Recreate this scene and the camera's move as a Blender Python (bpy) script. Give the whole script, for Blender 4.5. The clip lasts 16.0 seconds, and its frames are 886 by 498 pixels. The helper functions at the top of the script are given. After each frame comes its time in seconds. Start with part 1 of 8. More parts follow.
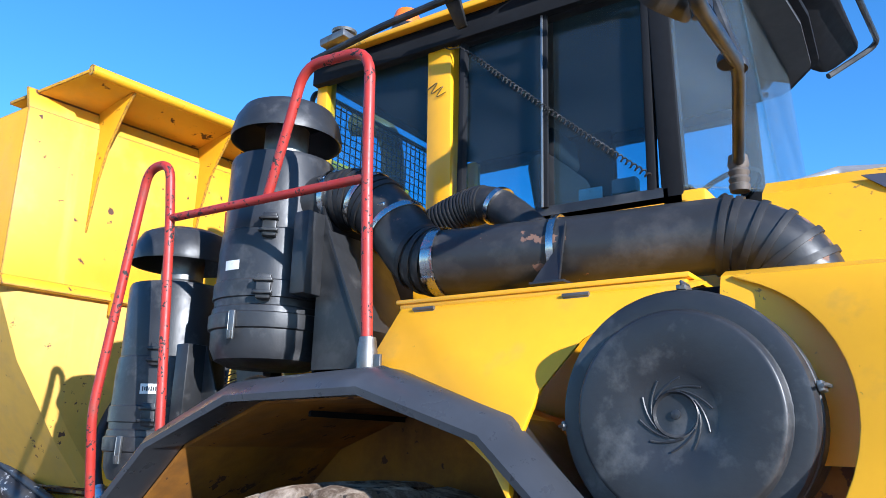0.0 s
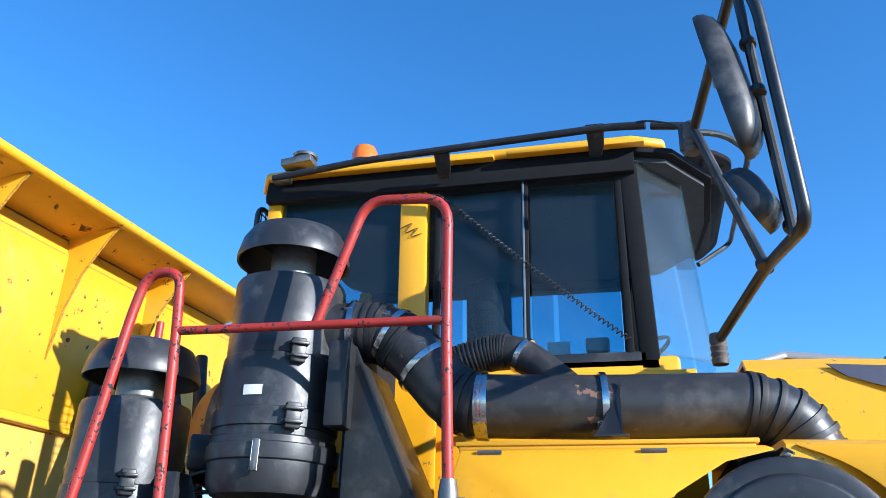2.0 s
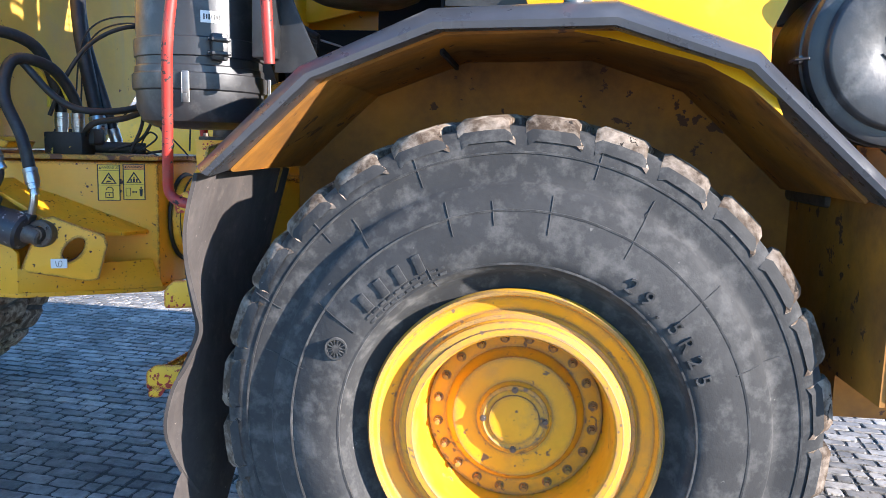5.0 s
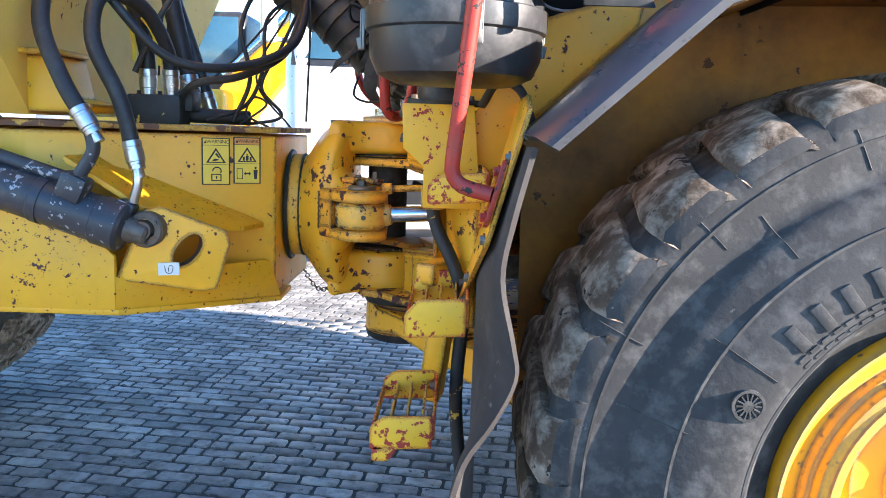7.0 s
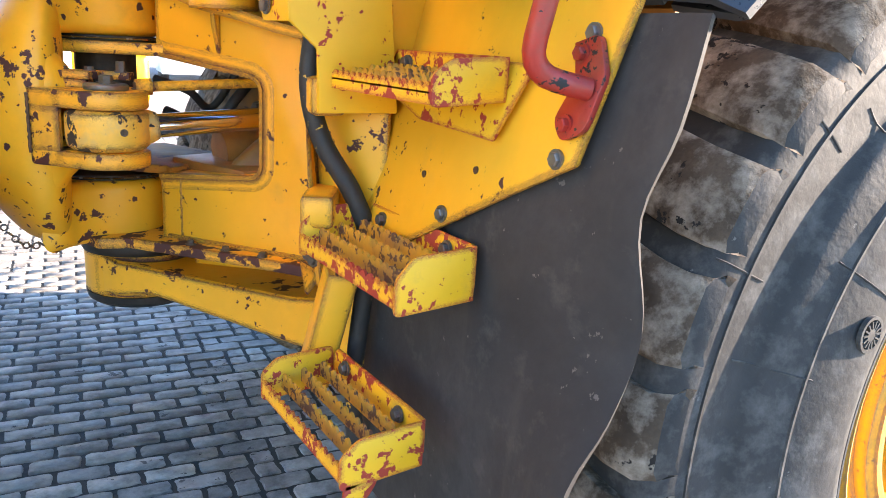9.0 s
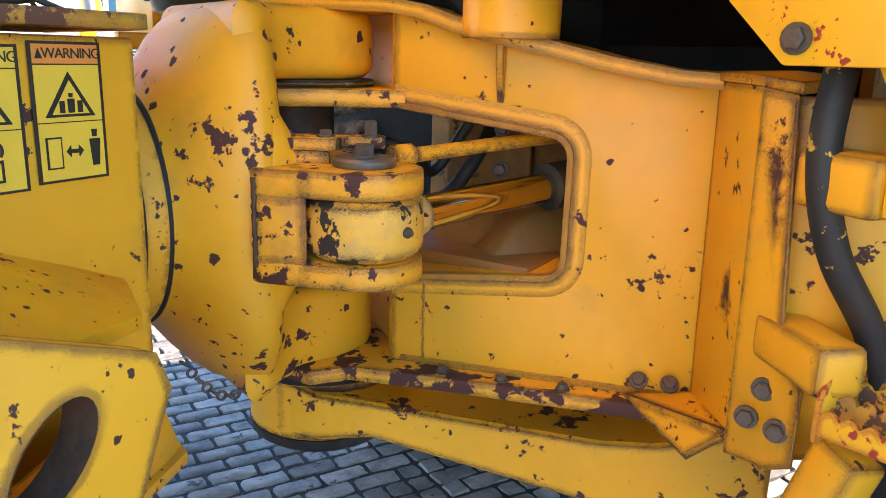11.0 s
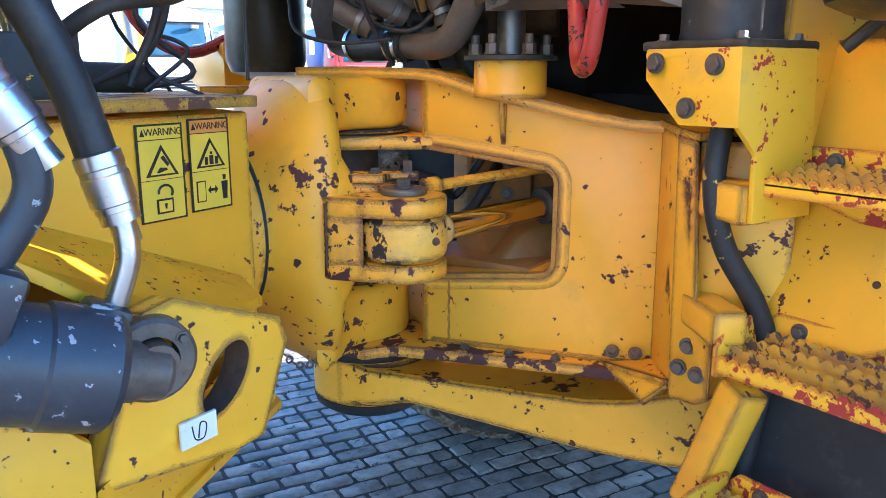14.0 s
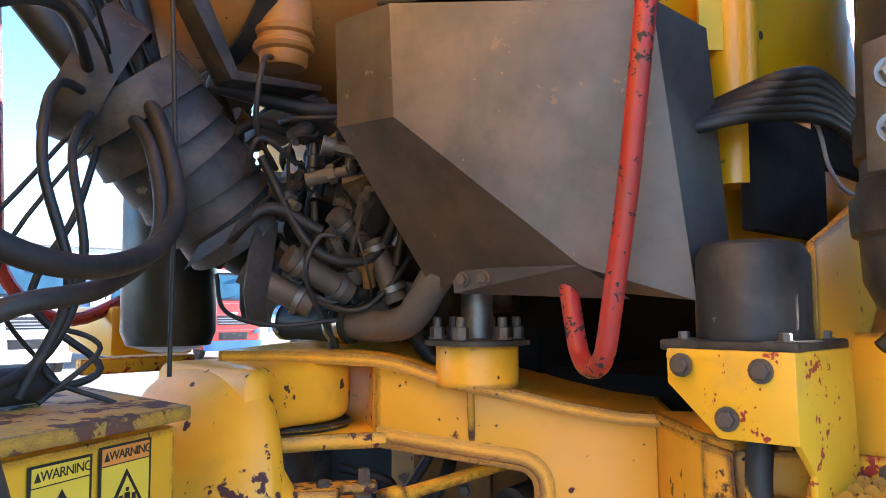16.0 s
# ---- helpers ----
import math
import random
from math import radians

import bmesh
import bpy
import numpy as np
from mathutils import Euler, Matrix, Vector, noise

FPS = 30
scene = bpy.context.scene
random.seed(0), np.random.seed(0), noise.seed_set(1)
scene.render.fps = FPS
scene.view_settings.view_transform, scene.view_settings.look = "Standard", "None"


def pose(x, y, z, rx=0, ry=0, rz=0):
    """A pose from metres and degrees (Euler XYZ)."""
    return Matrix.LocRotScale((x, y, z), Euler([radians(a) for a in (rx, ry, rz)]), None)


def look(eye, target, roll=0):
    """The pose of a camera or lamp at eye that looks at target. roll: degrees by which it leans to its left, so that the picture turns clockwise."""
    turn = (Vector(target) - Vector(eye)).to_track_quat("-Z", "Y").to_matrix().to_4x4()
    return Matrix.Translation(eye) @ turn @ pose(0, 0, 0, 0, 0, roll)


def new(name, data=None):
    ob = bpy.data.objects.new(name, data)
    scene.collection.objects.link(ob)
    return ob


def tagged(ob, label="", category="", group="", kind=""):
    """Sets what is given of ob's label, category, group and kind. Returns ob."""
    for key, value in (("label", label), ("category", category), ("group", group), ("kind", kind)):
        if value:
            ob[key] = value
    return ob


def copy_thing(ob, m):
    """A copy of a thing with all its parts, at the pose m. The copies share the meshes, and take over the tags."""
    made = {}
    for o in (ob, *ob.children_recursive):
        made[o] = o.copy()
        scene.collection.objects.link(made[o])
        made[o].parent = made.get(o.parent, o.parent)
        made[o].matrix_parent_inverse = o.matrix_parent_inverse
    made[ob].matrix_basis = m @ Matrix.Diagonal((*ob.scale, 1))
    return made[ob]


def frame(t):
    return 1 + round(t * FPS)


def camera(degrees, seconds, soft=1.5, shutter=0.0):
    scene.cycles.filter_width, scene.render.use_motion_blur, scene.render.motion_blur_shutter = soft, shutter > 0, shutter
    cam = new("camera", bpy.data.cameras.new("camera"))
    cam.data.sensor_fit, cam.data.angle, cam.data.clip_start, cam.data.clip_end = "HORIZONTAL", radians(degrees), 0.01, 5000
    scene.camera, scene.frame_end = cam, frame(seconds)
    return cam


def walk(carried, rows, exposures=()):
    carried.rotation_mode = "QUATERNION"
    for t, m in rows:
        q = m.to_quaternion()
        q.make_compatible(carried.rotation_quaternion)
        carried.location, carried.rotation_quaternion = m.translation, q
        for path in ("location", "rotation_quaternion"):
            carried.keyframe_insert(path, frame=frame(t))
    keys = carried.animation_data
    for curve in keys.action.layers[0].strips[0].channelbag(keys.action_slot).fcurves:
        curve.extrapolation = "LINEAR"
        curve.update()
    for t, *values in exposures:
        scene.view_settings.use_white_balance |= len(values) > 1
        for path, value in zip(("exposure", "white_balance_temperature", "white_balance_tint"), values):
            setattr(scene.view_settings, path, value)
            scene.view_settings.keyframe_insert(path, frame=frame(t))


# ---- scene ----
cam = camera(59.80, 16.0, 0.8)

# seconds, eye, pitch up, roll, yaw to the left from +y
PATH = [
    (0.0, 1.569, -1.529, 2.022, 14.23, 1.61, 34.81),
    (0.5, 1.352, -1.763, 2.061, 19.78, 1.58, 32.46),
    (1.0, 1.125, -1.818, 2.045, 22.72, 0.37, 17.73),
    (1.5, 0.883, -1.912, 2.05, 23.39, 0.72, 14.82),
    (2.0, 0.655, -2.093, 2.022, 23.82, 1.59, 13.84),
    (2.5, 0.471, -2.096, 1.988, 15.1, 1.54, 11.76),
    (3.0, 0.35, -2.049, 1.944, 4.02, 1.06, 8.66),
    (3.5, 0.299, -2.197, 1.911, -5.84, 1.29, 6.92),
    (3.7, 0.285, -2.271, 1.894, -9.3, 1.54, 6.5),
    (5.8, -0.409, -2.021, 1.779, -6.74, 1.6, 6.43),
    (6.0, -0.562, -1.96, 1.785, -6.93, 1.63, 6.49),
    (6.5, -0.862, -1.81, 1.766, -8.16, 1.45, 6.13),
    (7.0, -1.128, -1.528, 1.728, -8.8, 2.08, 0.7),
    (7.5, -1.361, -1.362, 1.7, -12.01, 2.8, -8.23),
    (8.0, -1.649, -1.162, 1.68, -13.23, 3.08, -17.29),
    (8.5, -1.776, -0.872, 1.638, -13.91, 3.53, -28.93),
    (9.0, -1.827, -0.68, 1.639, -14.73, 3.28, -33.02),
    (9.5, -2.014, -0.434, 1.627, -15.05, 2.61, -33.69),
    (10.0, -2.102, -0.13, 1.63, -14.64, 2.06, -33.09),
    (10.2, -2.09, 0.016, 1.631, -14.24, 2.01, -32.0),
    (12.3, -2.29, 0.448, 1.736, -14.16, 0.95, -48.93),
    (12.5, -2.288, 0.377, 1.734, -14.55, 0.45, -46.42),
    (13.0, -2.273, 0.173, 1.713, -15.33, -0.55, -39.51),
    (13.5, -2.353, 0.04, 1.728, -15.54, -0.11, -36.48),
    (14.0, -2.423, -0.046, 1.755, -12.79, 0.14, -35.23),
    (14.5, -2.374, -0.109, 1.81, -2.42, 0.23, -33.24),
    (15.0, -2.364, -0.115, 1.831, 4.19, 0.23, -31.67),
    (15.5, -2.455, 0.066, 1.858, 3.93, 0.16, -34.37),
    (16.0, -2.412, 0.305, 1.865, 4.39, -0.21, -45.13),
]


def aim(x, y, z, pitch, roll, yaw):
    p, w = radians(pitch), radians(yaw)
    ahead = Vector((-math.sin(w) * math.cos(p), math.cos(w) * math.cos(p), math.sin(p)))
    return look((x, y, z), Vector((x, y, z)) + ahead, roll)


EXPOSURES = [(0.0, 0.92, 5700, 11), (0.5, 0.84, 5750, 8), (2.0, 0.9, 5750, 9), (2.5, 0.94, 5800, 11), (3.0, 1.27, 5900, 14), (3.7, 1.6, 6300, 16), (6.0, 2.15, 6600, 13), (7.5, 2.68, 7200, 17), (9.0, 2.95, 8200, 19), (10.2, 2.83, 9500, 21), (12.3, 2.72, 4950, 21), (13.0, 2.66, 5450, 19), (14.0, 2.8, 6200, 17), (15.0, 2.6, 6300, 16), (16.0, 2.65, 6700, 18)]
walk(cam, [(t, aim(*row)) for t, *row in PATH], EXPOSURES)

# ---- world and sun ----
SUN = Vector((1.0, -0.40, 0.38)).normalized()
world = bpy.data.worlds.new("world")
scene.world = world
world.use_nodes = True
sky = world.node_tree.nodes.new("ShaderNodeTexSky")
sky.sky_type, sky.sun_disc = "NISHITA", False
sky.sun_elevation, sky.sun_rotation = math.asin(SUN.z), math.atan2(SUN.x, SUN.y)
sky.air_density, sky.dust_density, sky.ozone_density = 1.0, 0.0, 4.5
back = world.node_tree.nodes["Background"]
back.inputs[1].default_value = 0.15
deep = world.node_tree.nodes.new("ShaderNodeHueSaturation")
deep.inputs["Saturation"].default_value = 1.16
world.node_tree.links.new(sky.outputs[0], deep.inputs["Color"])
world.node_tree.links.new(deep.outputs[0], back.inputs[0])
sun = new("sun", bpy.data.lights.new("sun", "SUN"))
sun.data.energy, sun.data.angle, sun.data.color = 5.0, radians(0.53), (1.0, 0.96, 0.9)
sun.matrix_world = look(SUN * 30, (0, 0, 0))


# ---- materials ----
def mat(name, col, rough=0.5, metal=0.0, var=0.25, vscale=2.5, dirt=None, chips=None, edge=None, bump=0.1, bscale=40.0, coat=0.0, streak=None, spots=None, spec=0.5):
    """spots: (colour, share of cells, cells a metre); dirt, chips: (colour, amount 0..1, scale); edge: (colour, radius); streak: (colour, amount)."""
    m = bpy.data.materials.new(name)
    m.use_nodes = True
    nt = m.node_tree
    N, L = nt.nodes, nt.links
    bs = N["Principled BSDF"]
    bs.inputs["Metallic"].default_value = metal
    bs.inputs["Coat Weight"].default_value = coat
    bs.inputs["Coat Roughness"].default_value = 0.25
    bs.inputs["Specular IOR Level"].default_value = spec
    bs.inputs["Diffuse Roughness"].default_value = 1.0 if spec < 0.3 else 0.0
    tc, oi, add = N.new("ShaderNodeTexCoord"), N.new("ShaderNodeObjectInfo"), N.new("ShaderNodeVectorMath")
    sc = N.new("ShaderNodeMath")
    sc.operation, sc.inputs[1].default_value = "MULTIPLY", 17.0
    L.new(oi.outputs["Random"], sc.inputs[0])
    L.new(tc.outputs["Object"], add.inputs[0])
    L.new(sc.outputs[0], add.inputs[1])
    vec = add.outputs[0]

    def nz(scale, detail=5.0, rgh=0.6, squash=None):
        n = N.new("ShaderNodeTexNoise")
        n.inputs["Scale"].default_value, n.inputs["Detail"].default_value, n.inputs["Roughness"].default_value = scale, detail, rgh
        if squash:
            mp = N.new("ShaderNodeMapping")
            mp.inputs["Scale"].default_value = squash
            L.new(vec, mp.inputs[0])
            L.new(mp.outputs[0], n.inputs["Vector"])
        else:
            L.new(vec, n.inputs["Vector"])
        return n.outputs["Fac"]

    def ramp(f, a, b):
        r = N.new("ShaderNodeMapRange")
        r.inputs["From Min"].default_value, r.inputs["From Max"].default_value = a, b
        r.clamp = True
        L.new(f, r.inputs["Value"])
        return r.outputs[0]

    def math2(op, a, b):
        q = N.new("ShaderNodeMath")
        q.operation = op
        for i, v in enumerate((a, b)):
            if isinstance(v, (int, float)):
                q.inputs[i].default_value = v
            else:
                L.new(v, q.inputs[i])
        return q.outputs[0]

    def mix(f, a, b):
        x = N.new("ShaderNodeMix")
        x.data_type = "RGBA"
        if isinstance(f, (int, float)):
            x.inputs[0].default_value = f
        else:
            L.new(f, x.inputs[0])
        for i, v in ((6, a), (7, b)):
            if isinstance(v, tuple):
                x.inputs[i].default_value = (*v, 1)
            else:
                L.new(v, x.inputs[i])
        return x.outputs[2]

    lo, hi = tuple(c * (1 - var) for c in col), tuple(min(1, c * (1 + var * 0.7)) for c in col)
    colour = mix(ramp(nz(vscale), 0.3, 0.7), lo, hi)
    colour = mix(ramp(nz(vscale * 14, 4), 0.35, 0.75), colour, mix(0.5, colour, tuple(c * (1 - var * 0.8) for c in col)))
    rgh = ramp(nz(vscale * 5), 0.2, 0.8)
    rr = N.new("ShaderNodeMapRange")
    rr.inputs["To Min"].default_value, rr.inputs["To Max"].default_value = max(0.02, rough - 0.1), min(1, rough + 0.12)
    L.new(rgh, rr.inputs["Value"])
    rough_out = rr.outputs[0]
    height = nz(bscale, 4)
    if streak:
        f = ramp(nz(9.0, 4, 0.6, (1, 1, 0.12)), 0.62 - 0.2 * streak[1], 0.8)
        colour = mix(math2("MULTIPLY", f, 0.75), colour, streak[0])
    if dirt:
        f = ramp(nz(dirt[2], 8, 0.65), 0.62 - 0.3 * dirt[1], 0.82 - 0.2 * dirt[1])
        colour = mix(math2("MULTIPLY", f, 0.85), colour, dirt[0])
        rough_out = math2("MAXIMUM", rough_out, math2("MULTIPLY", f, 0.85))
    chip = None
    if chips:
        big = ramp(nz(chips[2] * 0.16, 3), 0.4, 0.65)
        f = nz(chips[2], 7, 0.62)
        chip = ramp(math2("ADD", f, math2("MULTIPLY", big, 0.17)), 0.865 - 0.2 * chips[1], 0.88 - 0.2 * chips[1])
    if edge:
        bv, ge, dt = N.new("ShaderNodeBevel"), N.new("ShaderNodeNewGeometry"), N.new("ShaderNodeVectorMath")
        bv.samples, bv.inputs["Radius"].default_value = 4, edge[1] * 1.8
        dt.operation = "DOT_PRODUCT"
        L.new(bv.outputs[0], dt.inputs[0])
        L.new(ge.outputs["Normal"], dt.inputs[1])
        e = ramp(math2("ADD", math2("MULTIPLY", math2("SUBTRACT", 1.0, dt.outputs["Value"]), 4.0), math2("MULTIPLY", nz(38, 6, 0.7), 1.1)), 0.76, 0.775)
        chip = e if chip is None else math2("MAXIMUM", chip, e)
    if spots:
        wob = N.new("ShaderNodeTexNoise")
        wob.inputs["Scale"].default_value, wob.inputs["Detail"].default_value = spots[2] * 2.5, 4.0
        L.new(vec, wob.inputs["Vector"])
        off = N.new("ShaderNodeVectorMath")
        off.operation, off.inputs[3].default_value = "SCALE", 0.55 / spots[2]
        L.new(wob.outputs["Color"], off.inputs[0])
        pos = N.new("ShaderNodeVectorMath")
        L.new(vec, pos.inputs[0])
        L.new(off.outputs[0], pos.inputs[1])
        vo, sp = N.new("ShaderNodeTexVoronoi"), N.new("ShaderNodeSeparateColor")
        vo.inputs["Scale"].default_value = spots[2]
        L.new(pos.outputs[0], vo.inputs["Vector"])
        L.new(vo.outputs["Color"], sp.inputs[0])
        size = math2("MULTIPLY", ramp(sp.outputs[0], 1.0 - spots[1], 1.0), math2("ADD", 0.16, math2("MULTIPLY", sp.outputs[1], 0.22)))
        dot = ramp(math2("SUBTRACT", size, vo.outputs["Distance"]), 0.0, 0.03)
        chip = dot if chip is None else math2("MAXIMUM", chip, dot)
    if chip is not None:
        colour = mix(chip, colour, (chips or edge or spots)[0])
        rough_out = math2("MAXIMUM", rough_out, math2("MULTIPLY", chip, 0.75))
        height = math2("SUBTRACT", height, math2("MULTIPLY", chip, 1.5))
    L.new(colour, bs.inputs["Base Color"])
    L.new(rough_out, bs.inputs["Roughness"])
    bp = N.new("ShaderNodeBump")
    bp.inputs["Strength"].default_value, bp.inputs["Distance"].default_value = bump, 0.004
    L.new(height, bp.inputs["Height"])
    L.new(bp.outputs[0], bs.inputs["Normal"])
    return m


RUST, MAROON, REDP, DUST = (0.09, 0.035, 0.018), (0.075, 0.022, 0.018), (0.36, 0.035, 0.02), (0.33, 0.27, 0.2)
YEL = (0.84, 0.385, 0.005)
M_yel = mat("yellow_paint", YEL, 0.36, var=0.1, vscale=1.2, chips=((0.3, 0.16, 0.03), 0.42, 26), bump=0.03, coat=0.25, dirt=((0.45, 0.27, 0.05), 0.15, 3))
M_yelf = mat("yellow_frame_paint", (0.88, 0.42, 0.025), 0.44, var=0.14, vscale=1.6, spots=(MAROON, 0.1, 46), chips=(MAROON, 0.58, 36), edge=(MAROON, 0.013), dirt=((0.6, 0.32, 0.05), 0.08, 5), bump=0.1)
M_yels = mat("yellow_step_paint", (0.86, 0.45, 0.02), 0.5, var=0.15, vscale=3, spots=(REDP, 0.2, 42), chips=(REDP, 1.12, 44), edge=(MAROON, 0.008), dirt=((0.35, 0.2, 0.06), 0.25, 6), bump=0.15)
# dirt plus the shade of arch and recesses, put into one darkened yellow
M_yeld = mat("yellow_dirty_shaded_paint", (0.42, 0.165, 0.014), 0.65, var=0.3, vscale=2, chips=(RUST, 0.72, 16), dirt=((0.09, 0.042, 0.016), 0.75, 3), bump=0.2)
M_yelw = mat("yellow_dump_paint", (0.7, 0.34, 0.005), 0.45, var=0.12, vscale=1.0, spots=(RUST, 0.05, 9), chips=(RUST, 0.5, 16), edge=(RUST, 0.012), dirt=((0.5, 0.3, 0.06), 0.2, 2.2), bump=0.06, streak=((0.56, 0.33, 0.05), 0.15))
M_blk = mat("black_paint", (0.022, 0.022, 0.023), 0.38, var=0.35, vscale=4, chips=((0.09, 0.08, 0.07), 0.35, 22), dirt=((0.085, 0.08, 0.075), 0.3, 5), bump=0.08)
M_blkr = mat("black_duct_paint", (0.025, 0.024, 0.024), 0.4, var=0.35, vscale=4, chips=((0.17, 0.09, 0.06), 0.6, 15), dirt=((0.08, 0.072, 0.066), 0.45, 5), bump=0.12)
M_plast = mat("black_plastic", (0.026, 0.026, 0.028), 0.4, var=0.3, vscale=5, dirt=((0.12, 0.115, 0.11), 0.3, 7), bump=0.15)
# the lip's bluish patches paint in some of the sky's reflection
M_lip = mat("black_fender_lip", (0.045, 0.047, 0.053), 0.3, var=0.25, vscale=3, dirt=((0.09, 0.092, 0.1), 0.3, 2.5), bump=0.04)
M_rub = mat("black_rubber", (0.016, 0.015, 0.015), 0.55, var=0.4, vscale=7, dirt=((0.06, 0.05, 0.043), 0.3, 8), bump=0.15)
M_flap = mat("mudflap_rubber", (0.05, 0.043, 0.04), 0.7, spec=0.22, var=0.35, vscale=3, dirt=((0.1, 0.082, 0.07), 0.22, 11), bump=0.25, chips=((0.14, 0.115, 0.1), 0.32, 55), streak=((0.085, 0.068, 0.058), 0.45))
M_tyre = mat("tyre_rubber", (0.044, 0.043, 0.0425), 0.7, spec=0.24, var=0.35, vscale=3, dirt=((0.13, 0.122, 0.113), 0.45, 14), bump=0.3, bscale=60, chips=((0.14, 0.13, 0.12), 0.25, 40))
M_tread = mat("worn_tread_rubber", (0.1, 0.068, 0.047), 0.85, spec=0.12, var=0.5, vscale=9, dirt=((0.42, 0.34, 0.27), 0.58, 16), bump=0.9, bscale=45, chips=((0.03, 0.025, 0.022), 0.6, 30))
M_red = mat("worn_red_paint", (0.4, 0.028, 0.018), 0.45, var=0.25, vscale=6, chips=((0.02, 0.018, 0.018), 0.92, 75), dirt=((0.2, 0.05, 0.035), 0.4, 14), bump=0.15)
M_belt = mat("worn_belting", (0.036, 0.03, 0.027), 0.6, var=0.45, vscale=6, dirt=((0.11, 0.085, 0.068), 0.45, 9), bump=0.4, chips=((0.16, 0.13, 0.11), 0.4, 26))
M_tbar = mat("worn_tread_bar_paint", (0.62, 0.3, 0.03), 0.55, var=0.25, vscale=5, chips=((0.13, 0.06, 0.035), 1.15, 55), dirt=((0.22, 0.12, 0.06), 0.5, 9), bump=0.2)
M_yelr = mat("yellow_bracket_paint", (0.88, 0.45, 0.02), 0.48, var=0.14, vscale=3, spots=(REDP, 0.12, 60), chips=(REDP, 0.72, 60), dirt=((0.5, 0.3, 0.07), 0.2, 6), bump=0.12)
M_yelo = mat("dusty_ochre_paint", (0.66, 0.37, 0.055), 0.6, var=0.16, vscale=1.2, spots=(RUST, 0.05, 12), chips=(RUST, 0.5, 20), dirt=((0.46, 0.29, 0.1), 0.3, 3), bump=0.08, streak=((0.5, 0.32, 0.1), 0.25))
M_fer = mat("bright_ferrule", (0.5, 0.51, 0.52), 0.32, 1.0, var=0.15, vscale=12, dirt=((0.2, 0.17, 0.13), 0.15, 20), bump=0.08)
M_drain = mat("flaked_hose_rubber", (0.022, 0.021, 0.021), 0.6, var=0.3, vscale=6, chips=((0.62, 0.36, 0.05), 0.72, 22), bump=0.2)
M_chr = mat("bright_steel", (0.62, 0.6, 0.57), 0.22, 1.0, var=0.15, vscale=8, dirt=((0.2, 0.15, 0.11), 0.2, 12), bump=0.05)
M_rod = mat("chrome_rod", (0.62, 0.6, 0.58), 0.09, 1.0, var=0.05, vscale=8, bump=0.0)
M_zinc = mat("zinc_steel", (0.23, 0.23, 0.225), 0.5, 0.9, var=0.25, vscale=14, dirt=((0.16, 0.12, 0.09), 0.35, 18), bump=0.15)
M_bolt = mat("dull_bolt_steel", (0.16, 0.13, 0.11), 0.55, 0.6, var=0.4, vscale=30, dirt=(RUST, 0.4, 30), bump=0.3)
M_shield = mat("heat_shield_steel", (0.1, 0.085, 0.078), 0.42, 0.4, var=0.4, vscale=2.2, dirt=((0.17, 0.12, 0.095), 0.6, 4.5), bump=0.12, chips=((0.24, 0.16, 0.11), 0.45, 30), streak=((0.05, 0.042, 0.04), 0.5))
M_eng = mat("oily_engine_metal", (0.035, 0.031, 0.028), 0.6, 0.25, var=0.5, vscale=8, dirt=((0.11, 0.085, 0.06), 0.5, 9), bump=0.5)
M_cast = mat("grey_cast_pipe", (0.14, 0.115, 0.095), 0.6, 0.3, var=0.35, vscale=9, dirt=((0.09, 0.06, 0.04), 0.55, 9), bump=0.35)
M_cyl = mat("blue_black_cylinder_paint", (0.028, 0.032, 0.042), 0.42, var=0.3, vscale=6, chips=((0.3, 0.3, 0.31), 0.86, 45), dirt=((0.08, 0.07, 0.06), 0.3, 8), bump=0.12)
M_tank = mat("ochre_tank_paint", (0.34, 0.15, 0.035), 0.5, var=0.3, vscale=3, dirt=((0.16, 0.08, 0.04), 0.5, 5), chips=(RUST, 0.6, 14), bump=0.15)
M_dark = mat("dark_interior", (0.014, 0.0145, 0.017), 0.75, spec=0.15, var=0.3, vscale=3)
M_lin = mat("grey_headliner", (0.05, 0.053, 0.058), 0.85, var=0.15, vscale=3)
M_white = mat("white_truck_paint", (0.66, 0.67, 0.68), 0.3, var=0.05, vscale=1, bump=0.01, coat=0.3)
M_lab = mat("white_label", (0.72, 0.71, 0.68), 0.5, var=0.1, vscale=20, dirt=((0.45, 0.4, 0.35), 0.3, 30))
M_laby = mat("yellow_label", (0.78, 0.52, 0.05), 0.45, var=0.06, vscale=20)
M_labo = mat("orange_label", (0.75, 0.26, 0.05), 0.45, var=0.06, vscale=20)
M_ink = mat("black_print", (0.015, 0.014, 0.013), 0.5, var=0.1)
M_orange = mat("amber_lens", (0.85, 0.16, 0.01), 0.2, var=0.1, vscale=8, coat=0.5)
M_pave = mat("paver_concrete", (0.34, 0.315, 0.29), 0.7, var=0.3, vscale=9, dirt=((0.1, 0.092, 0.085), 0.5, 12), bump=0.9, bscale=45, chips=((0.08, 0.075, 0.07), 0.5, 22))
M_joint = mat("paver_joint_sand", (0.045, 0.042, 0.038), 0.9, var=0.35, vscale=9, dirt=((0.05, 0.05, 0.045), 0.5, 2), bump=0.6)
M_grey = mat("grey_plastic", (0.25, 0.25, 0.26), 0.5, var=0.1)
M_blue = mat("blue_paint", (0.05, 0.16, 0.42), 0.4, var=0.1)
M_wall = mat("white_cladding", (0.72, 0.74, 0.76), 0.5, var=0.06, vscale=0.6)
M_hoodg = mat("grey_hood_top", (0.2, 0.2, 0.21), 0.4, var=0.12, vscale=2)
